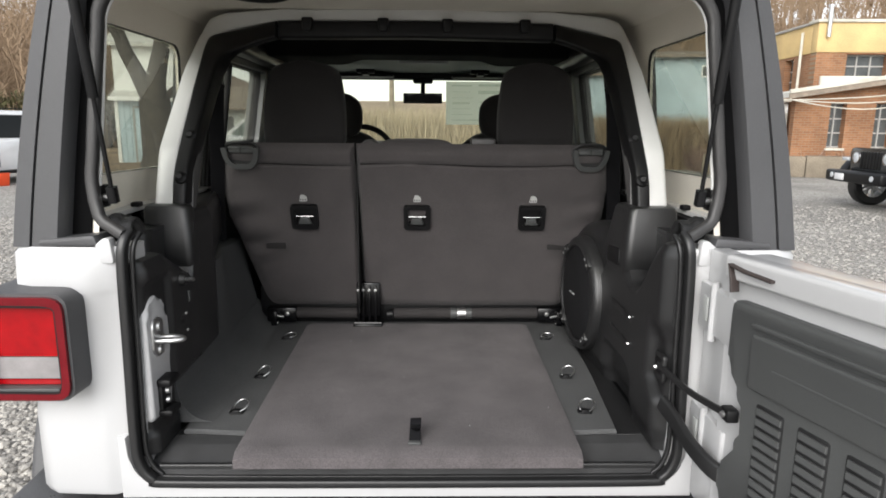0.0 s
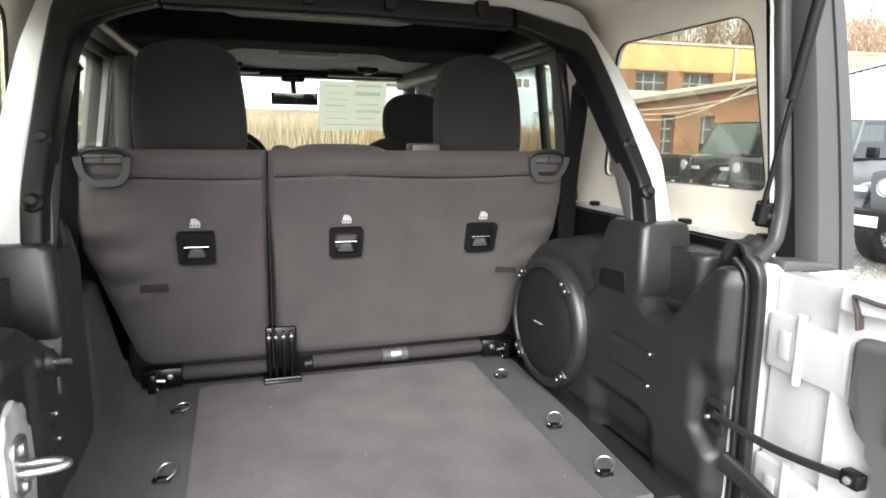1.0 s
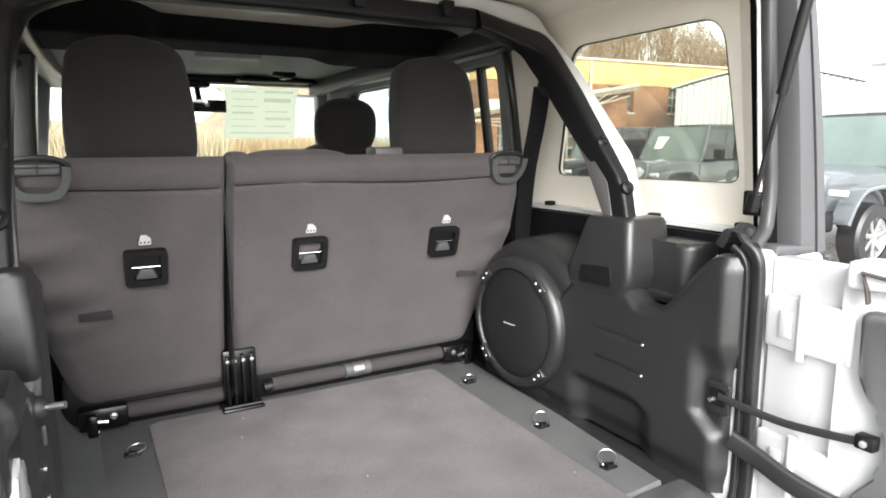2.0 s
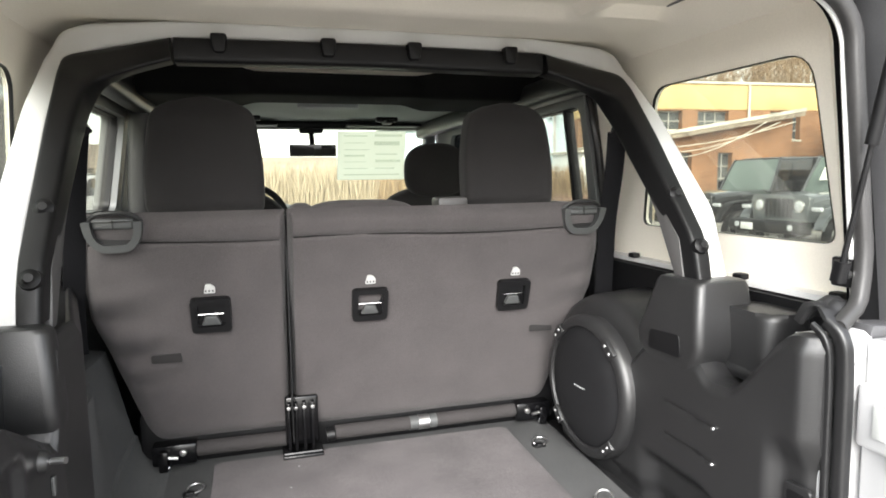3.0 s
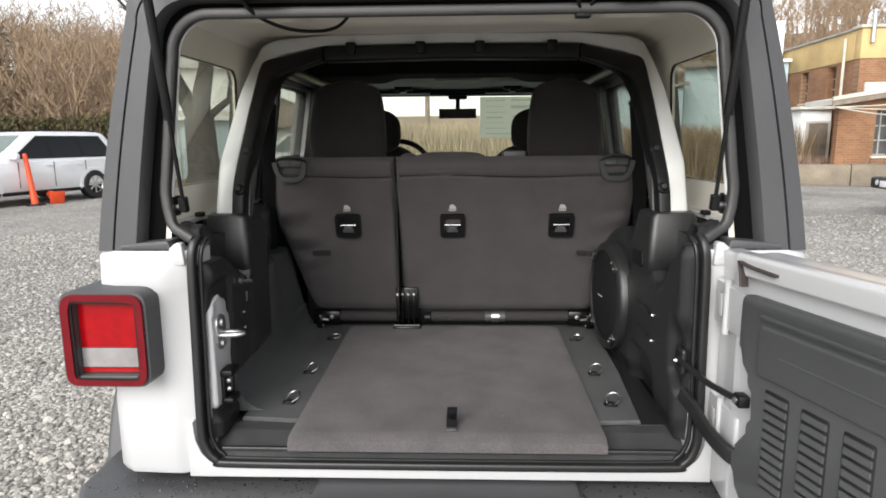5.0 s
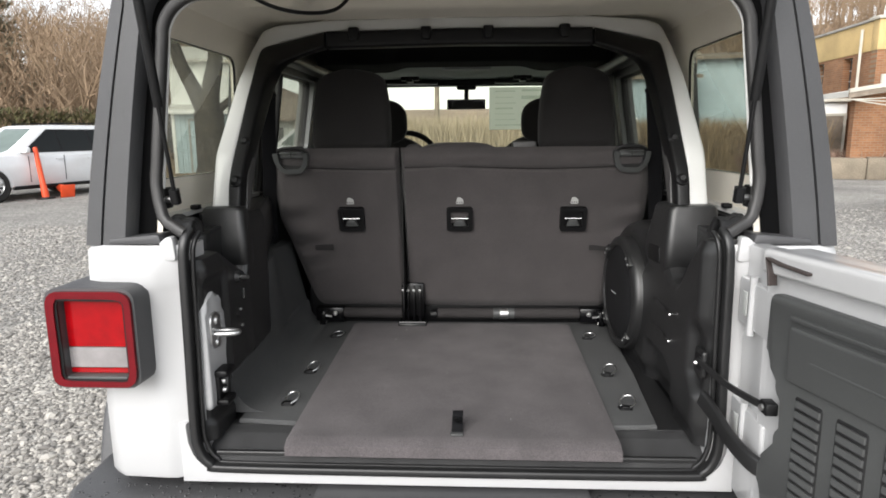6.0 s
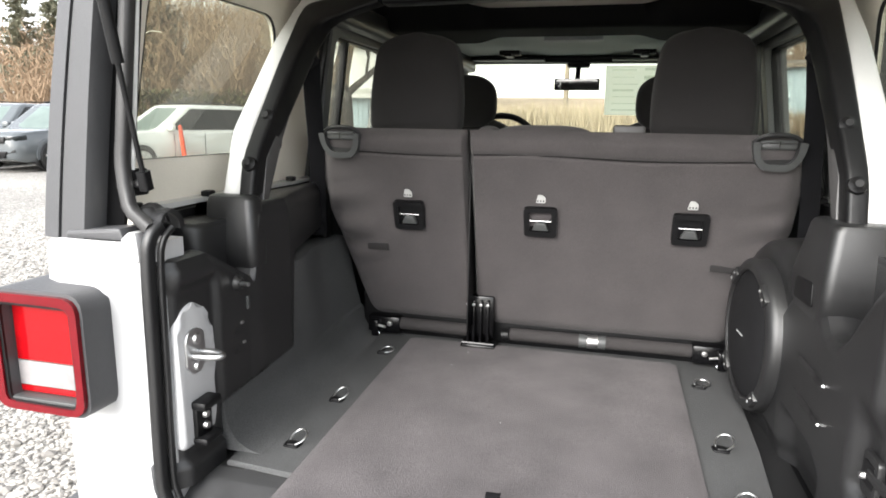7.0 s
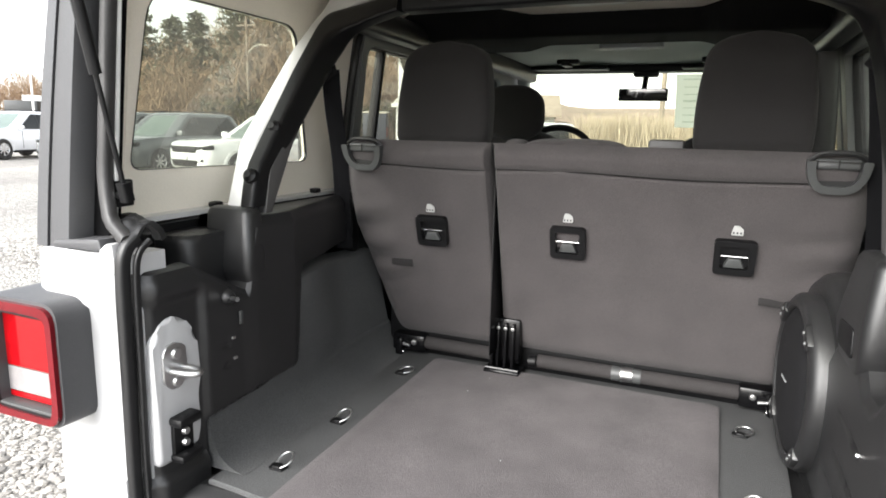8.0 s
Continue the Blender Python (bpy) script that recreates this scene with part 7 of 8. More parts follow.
# lean-to with a pale roof falling to one side
LTS = 0.154
LTO = [(1.1, 1.6, 0.9, 2.3), (2.5, 3.05, 0.9, 2.3), (4.1, 4.7, 0.9, 2.3)]
lw = wall_with_openings(7.2, 0, 2.40, LTO, 0, 0.25)
lw.transform(pose(-1.2, -1.40, 0))
part("lean_to_wall", lw, BRICK, bb, "orange brick lean-to wall", smooth=0)
part("lean_to_gable", prism(nb(), [(-1.2, 2.401), (6.0, 2.401), (6.0, 2.45 + 7.2 * LTS), (-1.2, 2.45)], "y", -1.40, -1.15), BRICK, bb, smooth=0)
for xa, xb, za, zb in LTO:
    window_in(bb, xa, xb, za, zb, pose(-1.2, -1.40, 0), 2)
part("lean_to_roof", prism(nb(), [(-1.6, 2.44), (6.2, 2.44 + 7.8 * LTS), (6.2, 2.60 + 7.8 * LTS), (-1.6, 2.60)], "y", -1.75, -0.04), "shingle", bb, "pale lean-to roof")
part("roof_edge", prism(nb(), [(-1.6, 2.56), (6.2, 2.56 + 7.8 * LTS), (6.2, 2.68 + 7.8 * LTS), (-1.6, 2.68)], "y", -1.83, -1.752), "coping", bb, "white roof edge")
part("roof_fascia", prism(nb(), [(-1.6, 2.40), (6.2, 2.40 + 7.8 * LTS), (6.2, 2.558 + 7.8 * LTS), (-1.6, 2.558)], "y", -1.80, -1.752), "wood_pole", bb)
part("roof_sign", box(nb(), -0.3, 1.6, -1.0, -0.9, 2.85, 3.15, 0.02), "coping", bb, "pale board lying on the lean-to")
for k in range(3):
    pts = [(lerp(-1.6, 5.6 - k * 0.6, i / 14), -1.92 - 0.03 * k, lerp(2.36, 3.35, i / 14) - (0.25 + 0.22 * k) * math.sin(math.pi * i / 14)) for i in range(15)]
    part("cable", tube(nb(), pts, 0.018, 5), "coping", bb, "slack pale cable")
# low pale annex beside the end wall
an = thing("low_annex", "low pale boarded annex with a brown door beside brick", "shed", pose(11.75, 21.6, 0, 0, 0, -3))
part("wall", box(nb(), 0, 1.0, 0, 3.0, 0, 2.42, 0.01), "white_siding", an)
part("roof", box(nb(), -0.15, 1.02, -0.2, 3.0, 2.425, 2.53, 0.01), "coping", an)
part("door", box(nb(), 0.25, 0.90, -0.04, 0.0, 0.2, 1.95, 0.01), "wood_pole", an, "weathered brown door")
part("door_frame", frame_ring(nb(), [(0.17, 0.15), (0.98, 0.15), (0.98, 2.03), (0.17, 2.03)], [(0.25, 0.2), (0.90, 0.2), (0.90, 1.95), (0.25, 1.95)], lambda p: (p[0], -0.06, p[1]), lambda p: (p[0], -0.003, p[1])), "coping", an)

sh = thing("metal_shed", "grey corrugated sheet metal shed with a curved roof", "shed", pose(19.2, 16.6, 0, 0, 0, -52))
for k in range(30):
    x = k * 0.2
    part("wall_sheet", prism(nb(), [(x, -0.02), (x + 0.05, -0.05), (x + 0.15, -0.05), (x + 0.2, -0.02), (x + 0.2, 0.05), (x, 0.05)], "z", 0, 3.55 + 0.55 * math.sin(math.pi * k / 29)), "metal_shed", sh, smooth=0)
part("side_wall", box(nb(), 0.0, 0.1, 0.051, 7, 0, 3.5), "metal_shed", sh)
part("roof", sheet(nb(), 20, 2, lambda u, v: (lerp(-0.15, 6.15, u), lerp(-0.12, 7, v), 3.62 + 0.6 * math.sin(math.pi * u)), lambda u, v: (lerp(-0.15, 6.15, u), lerp(-0.12, 7, v), 3.54 + 0.6 * math.sin(math.pi * u))), "metal_shed", sh)

wb_ = thing("white_building", "long white sided building beyond the parked vehicles", "building", pose(24.5, 12.5, 0, 0, 0, -90))
part("wall", wall_with_openings(14, 0, 4.4, [(4.4, 6.2, 1.9, 3.1), (9, 10.2, 1.9, 3.1)], 0, 0.3), "white_siding", wb_, smooth=0)
for xa, xb in ((4.4, 6.2), (9, 10.2)):
    part("window", box(nb(), xa, xb, 0.15, 0.17, 1.9, 3.1), "dim_glass", wb_)
part("end_wall", box(nb(), 0, 0.3, 0.301, 7, 0, 4.38), "white_siding", wb_)
part("roof", prism(nb(), [(-0.3, 4.4), (3.6, 5.6), (7.4, 4.4), (7.4, 4.25), (3.6, 5.42), (-0.3, 4.25)], "x", -0.3, 14.3), "shingle", wb_)

bs = thing("blue_shed", "pale blue sided shed behind tall dry reeds", "shed", pose(4.3, 25.0, 0, 0, 0, -8))
bm = nb()
for k in range(18):
    box(bm, 0, 4.3, -0.02 - 0.012, 0.2, k * 0.2, k * 0.2 + 0.194)
part("wall", bm, "blue_siding", bs, smooth=0)
part("roof", prism(nb(), [(-0.3, 3.6), (4.0, 4.1), (4.0, 3.98), (-0.3, 3.48)], "x", -0.2, 4.5), "wood_pole", bs)
part("side_wall", box(nb(), 4.2, 4.3, 0.201, 4, 0, 3.55), "blue_siding", bs)
b2 = thing("blue_shed", "pale blue sided house end with a brown roof and white chimney", "house", pose(8.95, 25.5, 0, 0, 0, -10))
for k in range(22):
    part("siding_board", prism(nb(), [(-0.036, k * 0.2), (0.2, k * 0.2), (0.2, k * 0.2 + 0.196), (-0.022, k * 0.2 + 0.196)], "x", 0, 3.3 if k < 20 else 3.25), "blue_siding", b2)
part("roof", prism(nb(), [(-0.35, 4.40), (3.0, 4.85), (3.0, 4.75), (-0.35, 4.30)], "x", -0.15, 3.45), "wood_pole", b2, "brown roof")
part("eave_board", box(nb(), -0.16, 3.46, -0.40, -0.353, 4.27, 4.38), "wood_pole", b2)
part("side_wall", box(nb(), 3.20, 3.30, 0.201, 3, 0, 4.35), "blue_siding", b2)
part("chimney", box(nb(), 3.35, 3.85, 0.9, 1.3, 4.4, 6.1, 0.02), "white_siding", b2)
part("wing_wall", box(nb(), 3.302, 4.0, 0.55, 0.75, 0, 4.45), "blue_siding", b2)
part("wing_eave", box(nb(), 3.25, 4.1, 0.40, 0.549, 4.45, 4.56), "white_siding", b2)
part("corner_board", box(nb(), 3.22, 3.32, -0.06, -0.037, 0, 4.28), "sash", b2)
w = part("window", box(nb(), 2.10, 2.86, -0.058, -0.037, 3.50, 3.98), "white_siding", b2, "white framed two-pane window")
for k in range(2):
    part("pane", box(nb(), 2.16 + k * 0.35, 2.44 + k * 0.35, -0.064, -0.0585, 3.56, 3.92), "dim_glass", w)
part("wall_lamp", box(nb(), 3.0, 3.12, -0.20, -0.037, 3.98, 4.06, 0.01), "black", b2, "black lamp under the eave")

ls = thing("garden_shed", "pale blue-grey boarded shed beside a large bare tree", "shed", pose(-11.6, 23.2, 0, 0, 0, 18))
bm = nb()
for k in range(12):
    box(bm, k * 0.2, k * 0.2 + 0.19, -0.03, 0.1, 0, 2.35)
part("wall", bm, "blue_siding", ls, smooth=0)
part("roof", prism(nb(), [(-0.35, 2.40), (1.0, 2.72), (1.0, 2.64), (-0.35, 2.32)], "x", -0.25, 2.65), "shingle", ls)
part("eave_board", box(nb(), -0.27, 2.67, -0.40, -0.352, 2.30, 2.45), "white_siding", ls)
part("upper_wall", box(nb(), -0.2, 3.4, 1.001, 1.2, 2.3, 4.5), "white_siding", ls, "white boarded upper wall")
part("upper_roof", prism(nb(), [(0.75, 4.48), (3.0, 5.2), (3.0, 5.1), (0.75, 4.36)], "x", -0.4, 3.6), "shingle", ls)
part("corner_post", box(nb(), -0.12, -0.003, -0.06, 0.06, 0, 2.3), "white_siding", ls)
part("door", box(nb(), 0.55, 1.30, -0.06, -0.032, 0.05, 2.05, 0.006), "blue_siding", ls)
part("door_frame", frame_ring(nb(), [(0.48, 0.0), (1.37, 0.0), (1.37, 2.12), (0.48, 2.12)], [(0.55, 0.05), (1.30, 0.05), (1.30, 2.05), (0.55, 2.05)], lambda p: (p[0], -0.075, p[1]), lambda p: (p[0], -0.032, p[1])), "sash", ls)
part("side_wall", box(nb(), 2.3, 2.4, 0.101, 2.5, 0, 2.3), "blue_siding", ls)

ct = thing("cottage", "low grey cottage with a brown gabled roof behind a white car", "house", pose(-13.2, 36.0, 0, 0, 0, 16))
part("wall", wall_with_openings(5.0, 0, 2.45, [(1.0, 1.9, 0.9, 1.9), (3.2, 4.1, 0.9, 1.9)], 0, 0.25), "metal_shed", ct, smooth=0)
part("roof", prism(nb(), [(-0.5, 2.40), (2.2, 3.7), (4.9, 2.40), (4.9, 2.28), (2.2, 3.56), (-0.5, 2.28)], "x", -0.4, 5.4), "wood_pole", ct, "brown roof")
for xa in (1.0, 3.2):
    part("window", box(nb(), xa, xa + 0.9, 0.12, 0.14, 0.9, 1.9), "dim_glass", ct)
part("side_wall", box(nb(), 4.8, 5.0, 0.251, 4.4, 0, 2.42), "metal_shed", ct)
dc = thing("waste_container", "tall dark blue steel container standing on the grass", "container", pose(-20.4, 35.6, 0, 0, 0, 22))
part("body", box(nb(), 0, 1.5, 0, 1.6, 0.25, 2.35, 0.03), material("dark_blue_steel", (0.02, 0.025, 0.04), 0.5, stain=0.2), dc)
part("lid", prism(nb(), [(-0.05, 2.36), (1.65, 2.45), (1.65, 2.52), (-0.05, 2.43)], "x", -0.04, 1.54), "coping", dc, "pale lid")
part("side_panel", box(nb(), 1.501, 1.53, 0.2, 1.2, 0.9, 1.5, 0.01), RED2, dc, "red panel")
for xx in (0.1, 1.2):
    part("foot", box(nb(), xx, xx + 0.2, 0.1, 1.5, 0, 0.249, 0.01), "black", dc)

cw = thing("block_wall", "low stained concrete block wall beside the lot", "wall", pose(9.0, 19.6, 0, 0, 0, -24))
for k in range(5):
    part("block", box(nb(), k * 1.5, k * 1.5 + 1.485, 0, 0.6, 0, 0.62 + 0.02 * (k % 3), 0.03), "concrete", cw)

fh = thing("far_house", "long white house with three dormers far behind the cars", "house", pose(-66, 66, 1.5, 0, 0, 42))
part("wall", box(nb(), 0, 14, 0, 7, 0, 3.0), "white_siding", fh)
part("roof", prism(nb(), [(-0.4, 3.0), (3.5, 6.0), (7.4, 3.0)], "x", -0.3, 14.3), "greyplastic", fh)
for k in range(3):
    x = 2.0 + k * 3.4
    dm = part("dormer", prism(nb(), [(x, 3.2), (x + 1.6, 3.2), (x + 1.6, 4.6), (x + 0.8, 5.5), (x, 4.6)], "y", -0.1, 2.0), "white_siding", fh)
    part("dormer_window", box(nb(), x + 0.45, x + 1.15, -0.14, -0.09, 3.5, 4.6), "dim_glass", dm)


def pole(x, y, h, r, mat, label):
    p = thing("utility_pole", label, "pole", pose(x, y, 0))
    part("pole", tube(nb(), [(0, 0, 0), (0, 0, h)], r, 8, size=lambda t: 1 - 0.35 * t), mat, p)
    if h < 6:
        return
    part("cross_arm", box(nb(), -0.9, 0.9, -0.06, 0.06, h - 0.7, h - 0.58), mat, p)
    part("lamp_arm", tube(nb(), spline([(0, 0, h * 0.72), (0.9, 0, h * 0.78), (1.9, 0, h * 0.77)], 4), 0.04, 6), "coping", p)


pole(-33, 40, 9.5, 0.16, "wood_pole", "weathered wooden utility pole with a lamp arm")
pole(-1.75, 29.0, 5.9, 0.15, "wood_pole", "weathered wooden pole beyond the reeds")
pole(-33, 22.7, 4.3, 0.07, "white_siding", "white painted lamp pole across the lot")


# ---- trees, reeds and hill ----
def limb(V, F, a, b, r0, r1, n=4):
    """A tapered stick."""
    d = b - a
    if d.length < 1e-5:
        return
    d.normalize()
    s = d.cross(Vector((0.13, 0.31, 0.94)))
    if s.length < 1e-3:
        s = d.cross(Vector((1, 0, 0)))
    s.normalize()
    w = d.cross(s)
    k = len(V)
    for p, r in ((a, r0), (b, r1)):
        for i in range(n):
            t = 2 * math.pi * i / n
            V.append(tuple(p + s * (r * math.cos(t)) + w * (r * math.sin(t))))
    for i in range(n):
        j = (i + 1) % n
        F.append((k + i, k + j, k + n + j, k + n + i))


def grow(V, F, rng, p, d, length, r, depth, n=5, spread=0.55, gnarl=0.18):
    """A bare limb with its side shoots."""
    segs = 3
    for i in range(segs):
        d2 = (d + Vector((rng.uniform(-1, 1), rng.uniform(-1, 1), rng.uniform(-0.4, 0.8))) * gnarl).normalized()
        q = p + d2 * (length / segs)
        r2 = r * 0.84
        limb(V, F, p, q, r, r2, n)
        if depth > 0 and (i > 0 or rng.random() < 0.5):
            for _ in range(rng.choice((1, 1, 2))):
                sd = Vector((rng.uniform(-1, 1), rng.uniform(-1, 1), rng.uniform(-0.1, 0.7))).normalized()
                dd = (d2 * (1 - spread) + sd * spread).normalized()
                grow(V, F, rng, q, dd, length * rng.uniform(0.55, 0.8), r2 * 0.6, depth - 1, max(3, n - 1), spread, gnarl)
        p, d, r = q, d2, r2
    if depth > 0:
        for _ in range(2):
            sd = Vector((rng.uniform(-1, 1), rng.uniform(-1, 1), rng.uniform(0, 0.8))).normalized()
            grow(V, F, rng, p, (d * 0.6 + sd * 0.5).normalized(), length * 0.7, r * 0.75, depth - 1, max(3, n - 1), spread, gnarl)


M["bark"] = material("grey_bark", (0.046, 0.039, 0.028), 0.95, grain=0.35, grain_scale=14, stain=0.3, stain_scale=2, bump=0.01)
rng = random.Random(3)
bt_ = thing("bare_tree", "large bare forked tree with rough grey bark", "tree", pose(-8.3, 18.6, 0))
V, F = [], []
limb(V, F, Vector((0, 0, -0.1)), Vector((0.05, 0, 0.5)), 0.62, 0.50, 12)
limb(V, F, Vector((0.05, 0, 0.5)), Vector((0.0, 0, 2.2)), 0.50, 0.45, 12)
soup("trunk", V, F, "bark", kind="", parent=bt_, smooth_it=True)
for d0, L0, r0, dp in ((Vector((-0.40, 0.1, 1)), 2.6, 0.29, 4), (Vector((0.14, -0.05, 1)), 2.6, 0.33, 4), (Vector((0.8, 0.3, 0.8)), 1.7, 0.14, 3)):
    V, F = [], []
    grow(V, F, rng, Vector((0.1 * d0.x, 0, 2.05)), d0.normalized(), L0, r0, dp, 8, 0.5, 0.15)
    soup("limb", V, F, "bark", kind="", parent=bt_, smooth_it=True)

# second bare tree over the far row of jeeps
b3 = thing("bare_tree", "small bare tree beyond the parked row", "tree", pose(21.5, 5.6, 0))
V, F = [], []
grow(V, F, rng, Vector((0, 0, 0)), Vector((0, 0, 1)), 3.6, 0.22, 4, 6, 0.5, 0.15)
soup("trunk_and_limbs", V, F, "bark", kind="", parent=b3)


def hill_z(x, y):
    """The wooded slope round the lot."""
    d = math.hypot(x, y)
    az = math.degrees(math.atan2(x, y))
    top = 3.0 + 9.0 * smooth(-52, -36, az) + 5.5 * smooth(12, 24, az) - 3.5 * smooth(34, 48, az) - 6.5 * smooth(-22, -10, az) * smooth(14, 8, az) * (1 - smooth(8, 14, az)) - 9.0 * smooth(48, 58, az)
    return top * smooth(48, 115, d) * (1 + 0.12 * noise.noise(Vector((x * 0.02, y * 0.02, 0.5)))) - 0.35 * (1 - smooth(44, 52, d))


hill_m = material("leaf_litter_slope", (0.24, 0.18, 0.135), 1.0, grain=0.4, grain_scale=2.0, stain=0.4, stain_scale=0.12)
tagged(part("hillside", sheet(nb(), 120, 24, lambda u, v: (lambda a, d: (d * math.sin(a), d * math.cos(a), hill_z(d * math.sin(a), d * math.cos(a))))(radians(lerp(-100, 100, u)), lerp(44, 190, v))), hill_m, None, "brown leafless wooded hillside", kind="structure"), category="hill")

rng = random.Random(21)
V, F = [], []
for _ in range(2100):
    az, d = radians(rng.uniform(-78, 56)), rng.uniform(46, 125) ** 1.0
    x, y = d * math.sin(az), d * math.cos(az)
    if -20 < math.degrees(az) < 13:
        continue
    if math.degrees(az) < -49.5 and d < 85:
        continue
    z = hill_z(x, y) - 0.2
    h = rng.uniform(5, 10) * (0.75 if d < 60 else 1) * (0.6 if math.degrees(az) < -49.5 else 1.45 if -41 < math.degrees(az) < -28 and d < 75 else 1)
    for _q in range(70):
        a, rr, hh = rng.uniform(0, 6.283), h * 0.30 * math.sqrt(rng.random()), rng.uniform(0.30, 1.0)
        c = Vector((x + rr * math.cos(a) * (1.25 - hh), y + rr * math.sin(a) * (1.25 - hh), z + h * hh))
        e = Vector((rng.uniform(-0.7, 0.7), rng.uniform(-0.7, 0.7), rng.uniform(0.2, 1.0))) * rng.uniform(0.5, 1.1)
        sd = e.cross(Vector((rng.uniform(-1, 1), rng.uniform(-1, 1), 0.2))).normalized() * 0.035
        k0 = len(V)
        V.extend([tuple(c - sd), tuple(c + sd), tuple(c + e)])
        F.append((k0, k0 + 1, k0 + 2))
    grow(V, F, rng, Vector((x, y, z)), Vector((rng.uniform(-0.06, 0.06), rng.uniform(-0.06, 0.06), 1)), h * 0.42, 0.10 + 0.06 * rng.random(), 2, 3, 0.5, 0.10)
soup("bare_woods", V, F, island_material("bare_twigs", (0.20, 0.138, 0.085), (0.275, 0.195, 0.125)), "leafless brown woods on the hillside", "woods")
V, F = [], []
for _ in range(2600):
    az, d = radians(rng.uniform(-78, 70)), rng.uniform(42, 75)
    x, y = d * math.sin(az), d * math.cos(az)
    if math.degrees(az) < -46 or -20 < math.degrees(az) < 13:
        continue
    z = hill_z(x, y)
    for _k in range(10):
        p = Vector((x + rng.uniform(-1, 1), y + rng.uniform(-1, 1), z - 0.1))
        limb(V, F, p, p + Vector((rng.uniform(-0.5, 0.5), rng.uniform(-0.5, 0.5), rng.uniform(1.2, 3.0))), 0.05, 0.01, 3)
soup("scrub", V, F, island_material("dry_scrub", (0.24, 0.16, 0.10), (0.40, 0.29, 0.19)), "dry brown scrub at the foot of the hill", "scrub")


def conifer(x, y, h, w, seed, z0=0.0):
    r2 = random.Random(seed)
    t = thing("conifer", "tall green pine paled as if by haze, with gaps between its boughs", "tree", pose(x, y, z0), "pines behind the lot")
    part("trunk", tube(nb(), [(0, 0, 0), (0, 0, h)], 0.18, 6, size=lambda q: 1 - 0.9 * q), "bark", t)
    V, F = [], []
    for k in range(int(h * 15)):
        z = lerp(h * 0.10, h * 0.99, r2.random() ** 0.85)
        L = w * (1.02 - z / h) ** 0.7 * r2.uniform(0.55, 1.1) + 0.25
        a = r2.uniform(0, 6.283)
        d = Vector((math.cos(a), math.sin(a), r2.uniform(-0.15, 0.30)))
        for q in range(9):
            b = Vector((0, 0, z)) + d * (L * (q + 1) / 9)
            for _ in range(3):
                e = Vector((r2.uniform(-1, 1), r2.uniform(-1, 1), r2.uniform(-0.4, 0.7))).normalized() * r2.uniform(0.25, 0.65)
                s = e.cross(Vector((r2.uniform(-0.4, 0.4), 0.2, 1))) * 0.25
                k0 = len(V)
                V.extend([tuple(b - s), tuple(b + s), tuple(b + e)])
                F.append((k0, k0 + 1, k0 + 2))
    soup("crown", V, F, HAZY_NEEDLES, kind="", parent=t)


# needle green lightened to carry the haze of distance in the colour
HAZY_NEEDLES = island_material("haze_paled_needles", (0.19, 0.195, 0.14), (0.32, 0.315, 0.235), 0.8)
for az, d, h, w, sd in ((-47.5, 62, 11.0, 2.6, 1), (-45.2, 70, 10.0, 3.2, 2), (-43.4, 66, 10.2, 3.2, 3), (-40.3, 60, 11.6, 4.2, 4), (-37.5, 66, 11.5, 3.8, 5)):
    cx, cy = d * math.sin(radians(az)), d * math.cos(radians(az))
    conifer(cx, cy, h, w, sd, hill_z(cx, cy) - 0.1)
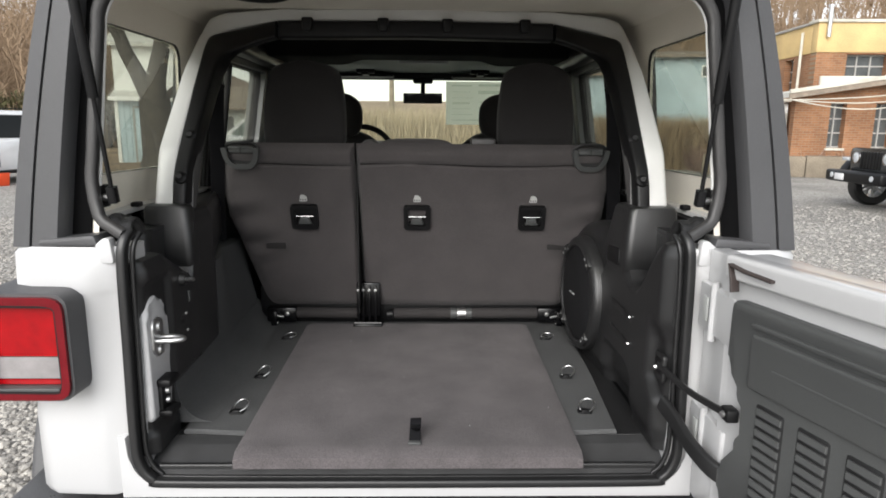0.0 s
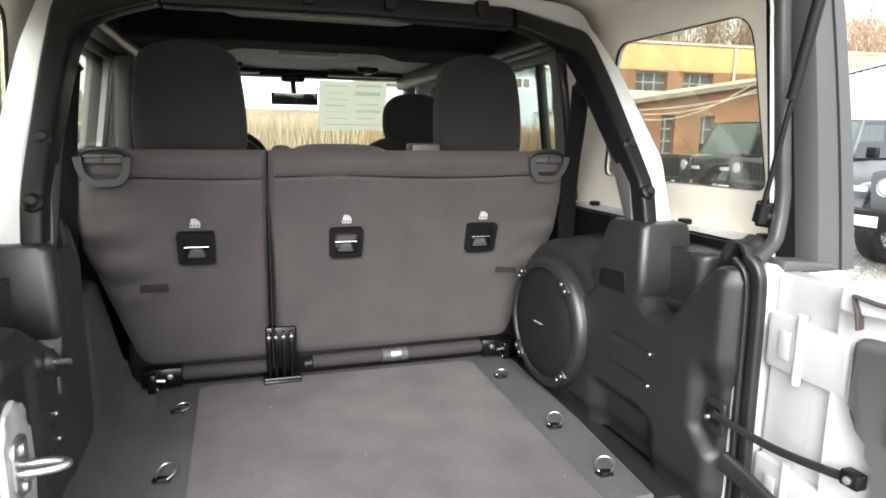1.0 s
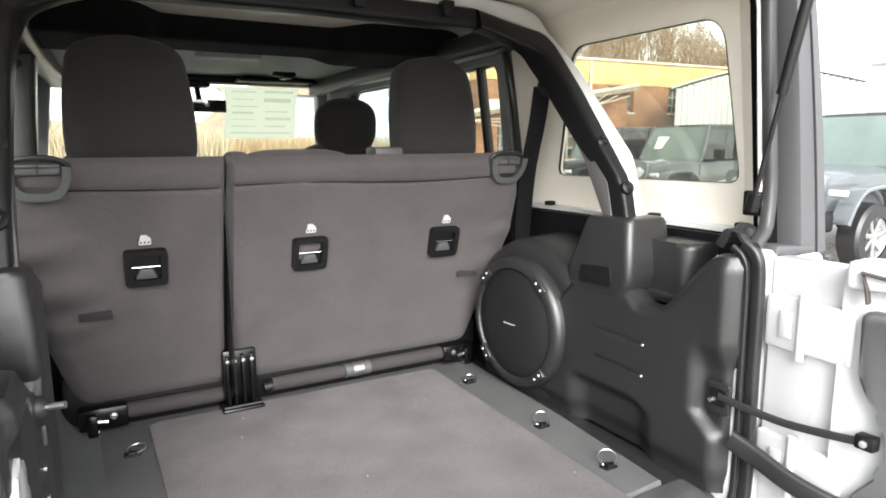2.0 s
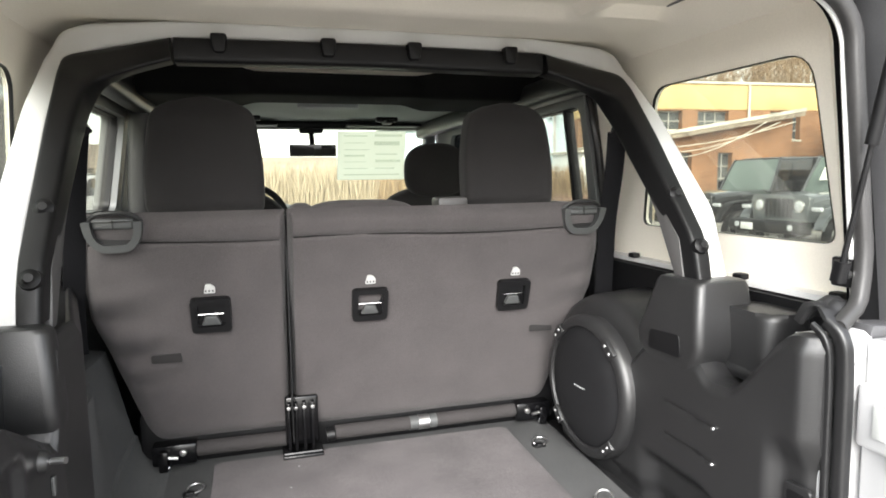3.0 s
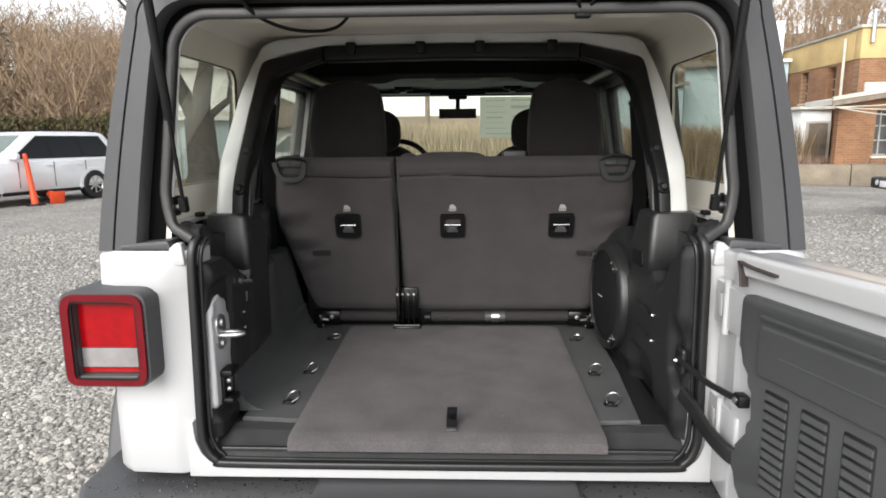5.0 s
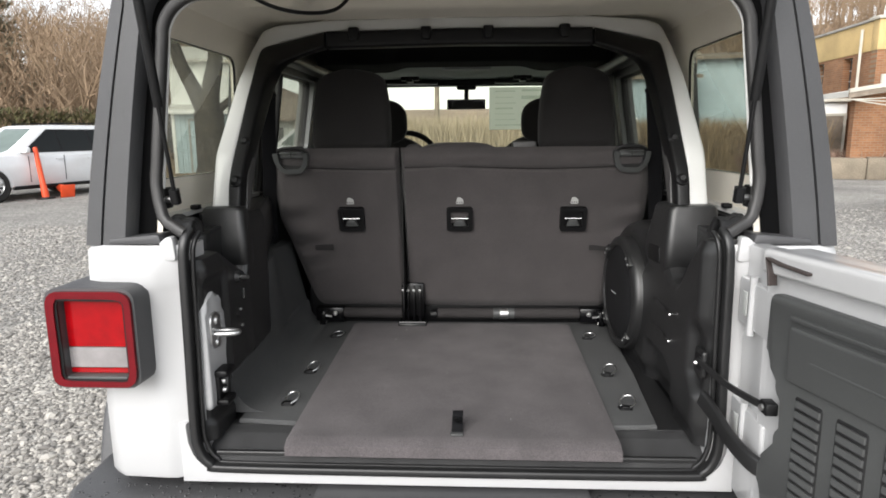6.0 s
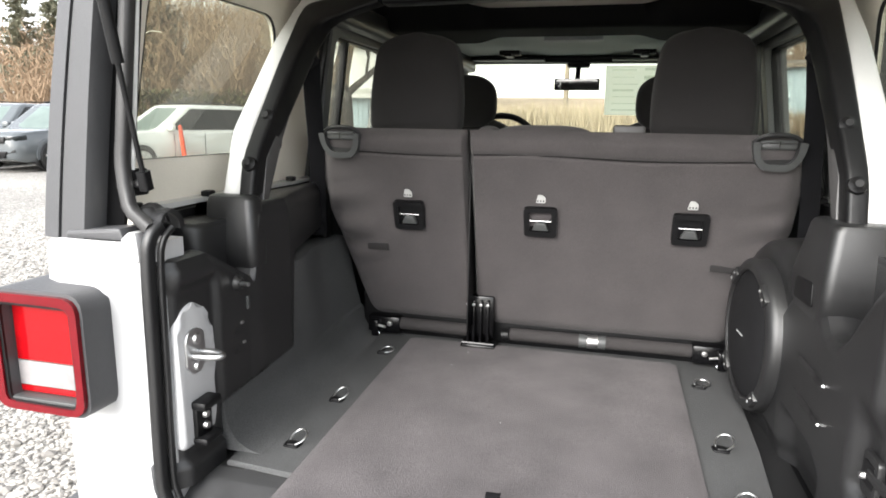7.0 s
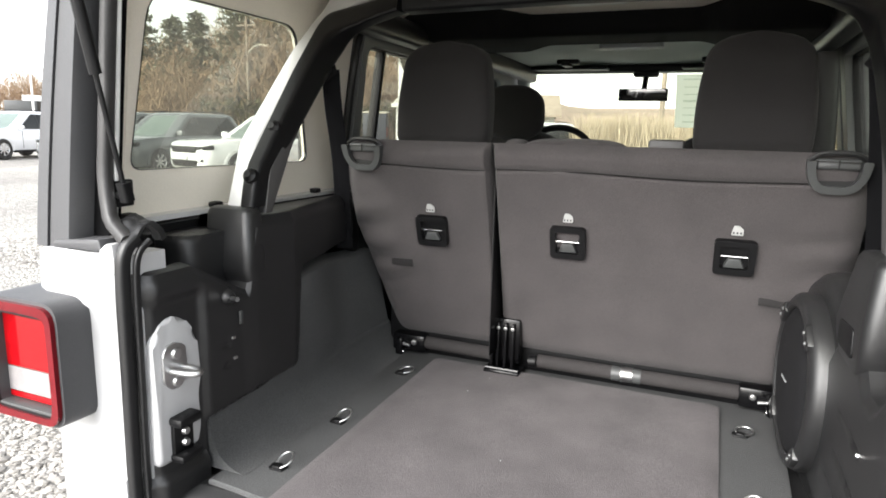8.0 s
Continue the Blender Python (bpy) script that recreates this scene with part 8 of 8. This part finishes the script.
# clipped evergreen hedge
V, F = [], []
for _ in range(9000):
    t = rng.random()
    p = Vector((lerp(-32, -17.5, t), lerp(34, 40, t), 0)) + Vector((rng.uniform(-0.7, 0.7), rng.uniform(-0.7, 0.7), rng.uniform(0.1, 2.9) + 0.25 * math.sin(t * 60)))
    e = Vector((rng.uniform(-1, 1), rng.uniform(-1, 1), rng.uniform(0, 1.4))).normalized() * rng.uniform(0.25, 0.5)
    s = e.cross(Vector((0.3, 0.2, 1))) * 0.28
    k0 = len(V)
    V.extend([tuple(p - s), tuple(p + s), tuple(p + e)])
    F.append((k0, k0 + 1, k0 + 2))
soup("hedge", V, F, island_material("evergreen_hedge", (0.045, 0.045, 0.018), (0.12, 0.11, 0.045)), "tall clipped evergreen hedge behind the lot", "hedge")
# dry reeds
V, F = [], []


def reeds(n, x0, x1, y0, y1, lo, hi, tilt=0.25, deep=1.6):
    for _ in range(n):
        t = rng.random()
        p = Vector((lerp(x0, x1, t), lerp(y0, y1, t) + rng.uniform(-deep, deep), 0))
        h = rng.uniform(lo, hi)
        e = Vector((rng.uniform(-tilt, tilt), rng.uniform(-tilt, tilt), 1)) * h
        s = Vector((rng.uniform(-1, 1), rng.uniform(-1, 1), 0)).normalized() * rng.uniform(0.008, 0.018)
        k0 = len(V)
        m1 = p + e * 0.7
        V.extend([tuple(p - s), tuple(p + s), tuple(m1 + s * 0.9), tuple(m1 - s * 0.9), tuple(p + e + Vector((rng.uniform(-0.15, 0.15), 0, -0.03)))])
        F.extend([(k0, k0 + 1, k0 + 2, k0 + 3), (k0 + 3, k0 + 2, k0 + 4)])


reeds(9000, 3.6, 8.0, 22.8, 22.2, 0.8, 2.1)
reeds(5500, 8.0, 12.0, 22.6, 22.2, 0.9, 2.1, 0.25, 1.0)
soup("dry_reeds", V, F, island_material("dry_reed", (0.19, 0.13, 0.072), (0.37, 0.275, 0.165)), "tall dry tan reeds along the edge of the lot", "reeds")
V, F = [], []
reeds(3400, 9.3, 13.5, 21.2, 19.2, 0.3, 1.0, 0.55, 0.7)
reeds(1500, 13.5, 20.0, 19.2, 16.6, 0.3, 0.8, 0.55, 0.7)
soup("dry_brush", V, F, island_material("dry_brush_stems", (0.17, 0.10, 0.075), (0.36, 0.25, 0.18)), "reddish dry brush between the low wall and the brick", "brush")
# reeds seen through the windscreen, its bright veil put into their paler colour
V, F = [], []
reeds(11000, -4.2, 3.6, 24.2, 22.8, 1.1, 2.35)
soup("pale_reeds", V, F, island_material("glare_paled_reed", (0.27, 0.22, 0.15), (0.43, 0.365, 0.265)), "low dry reeds along the edge of the lot, paled as if by windscreen glare", "reeds")
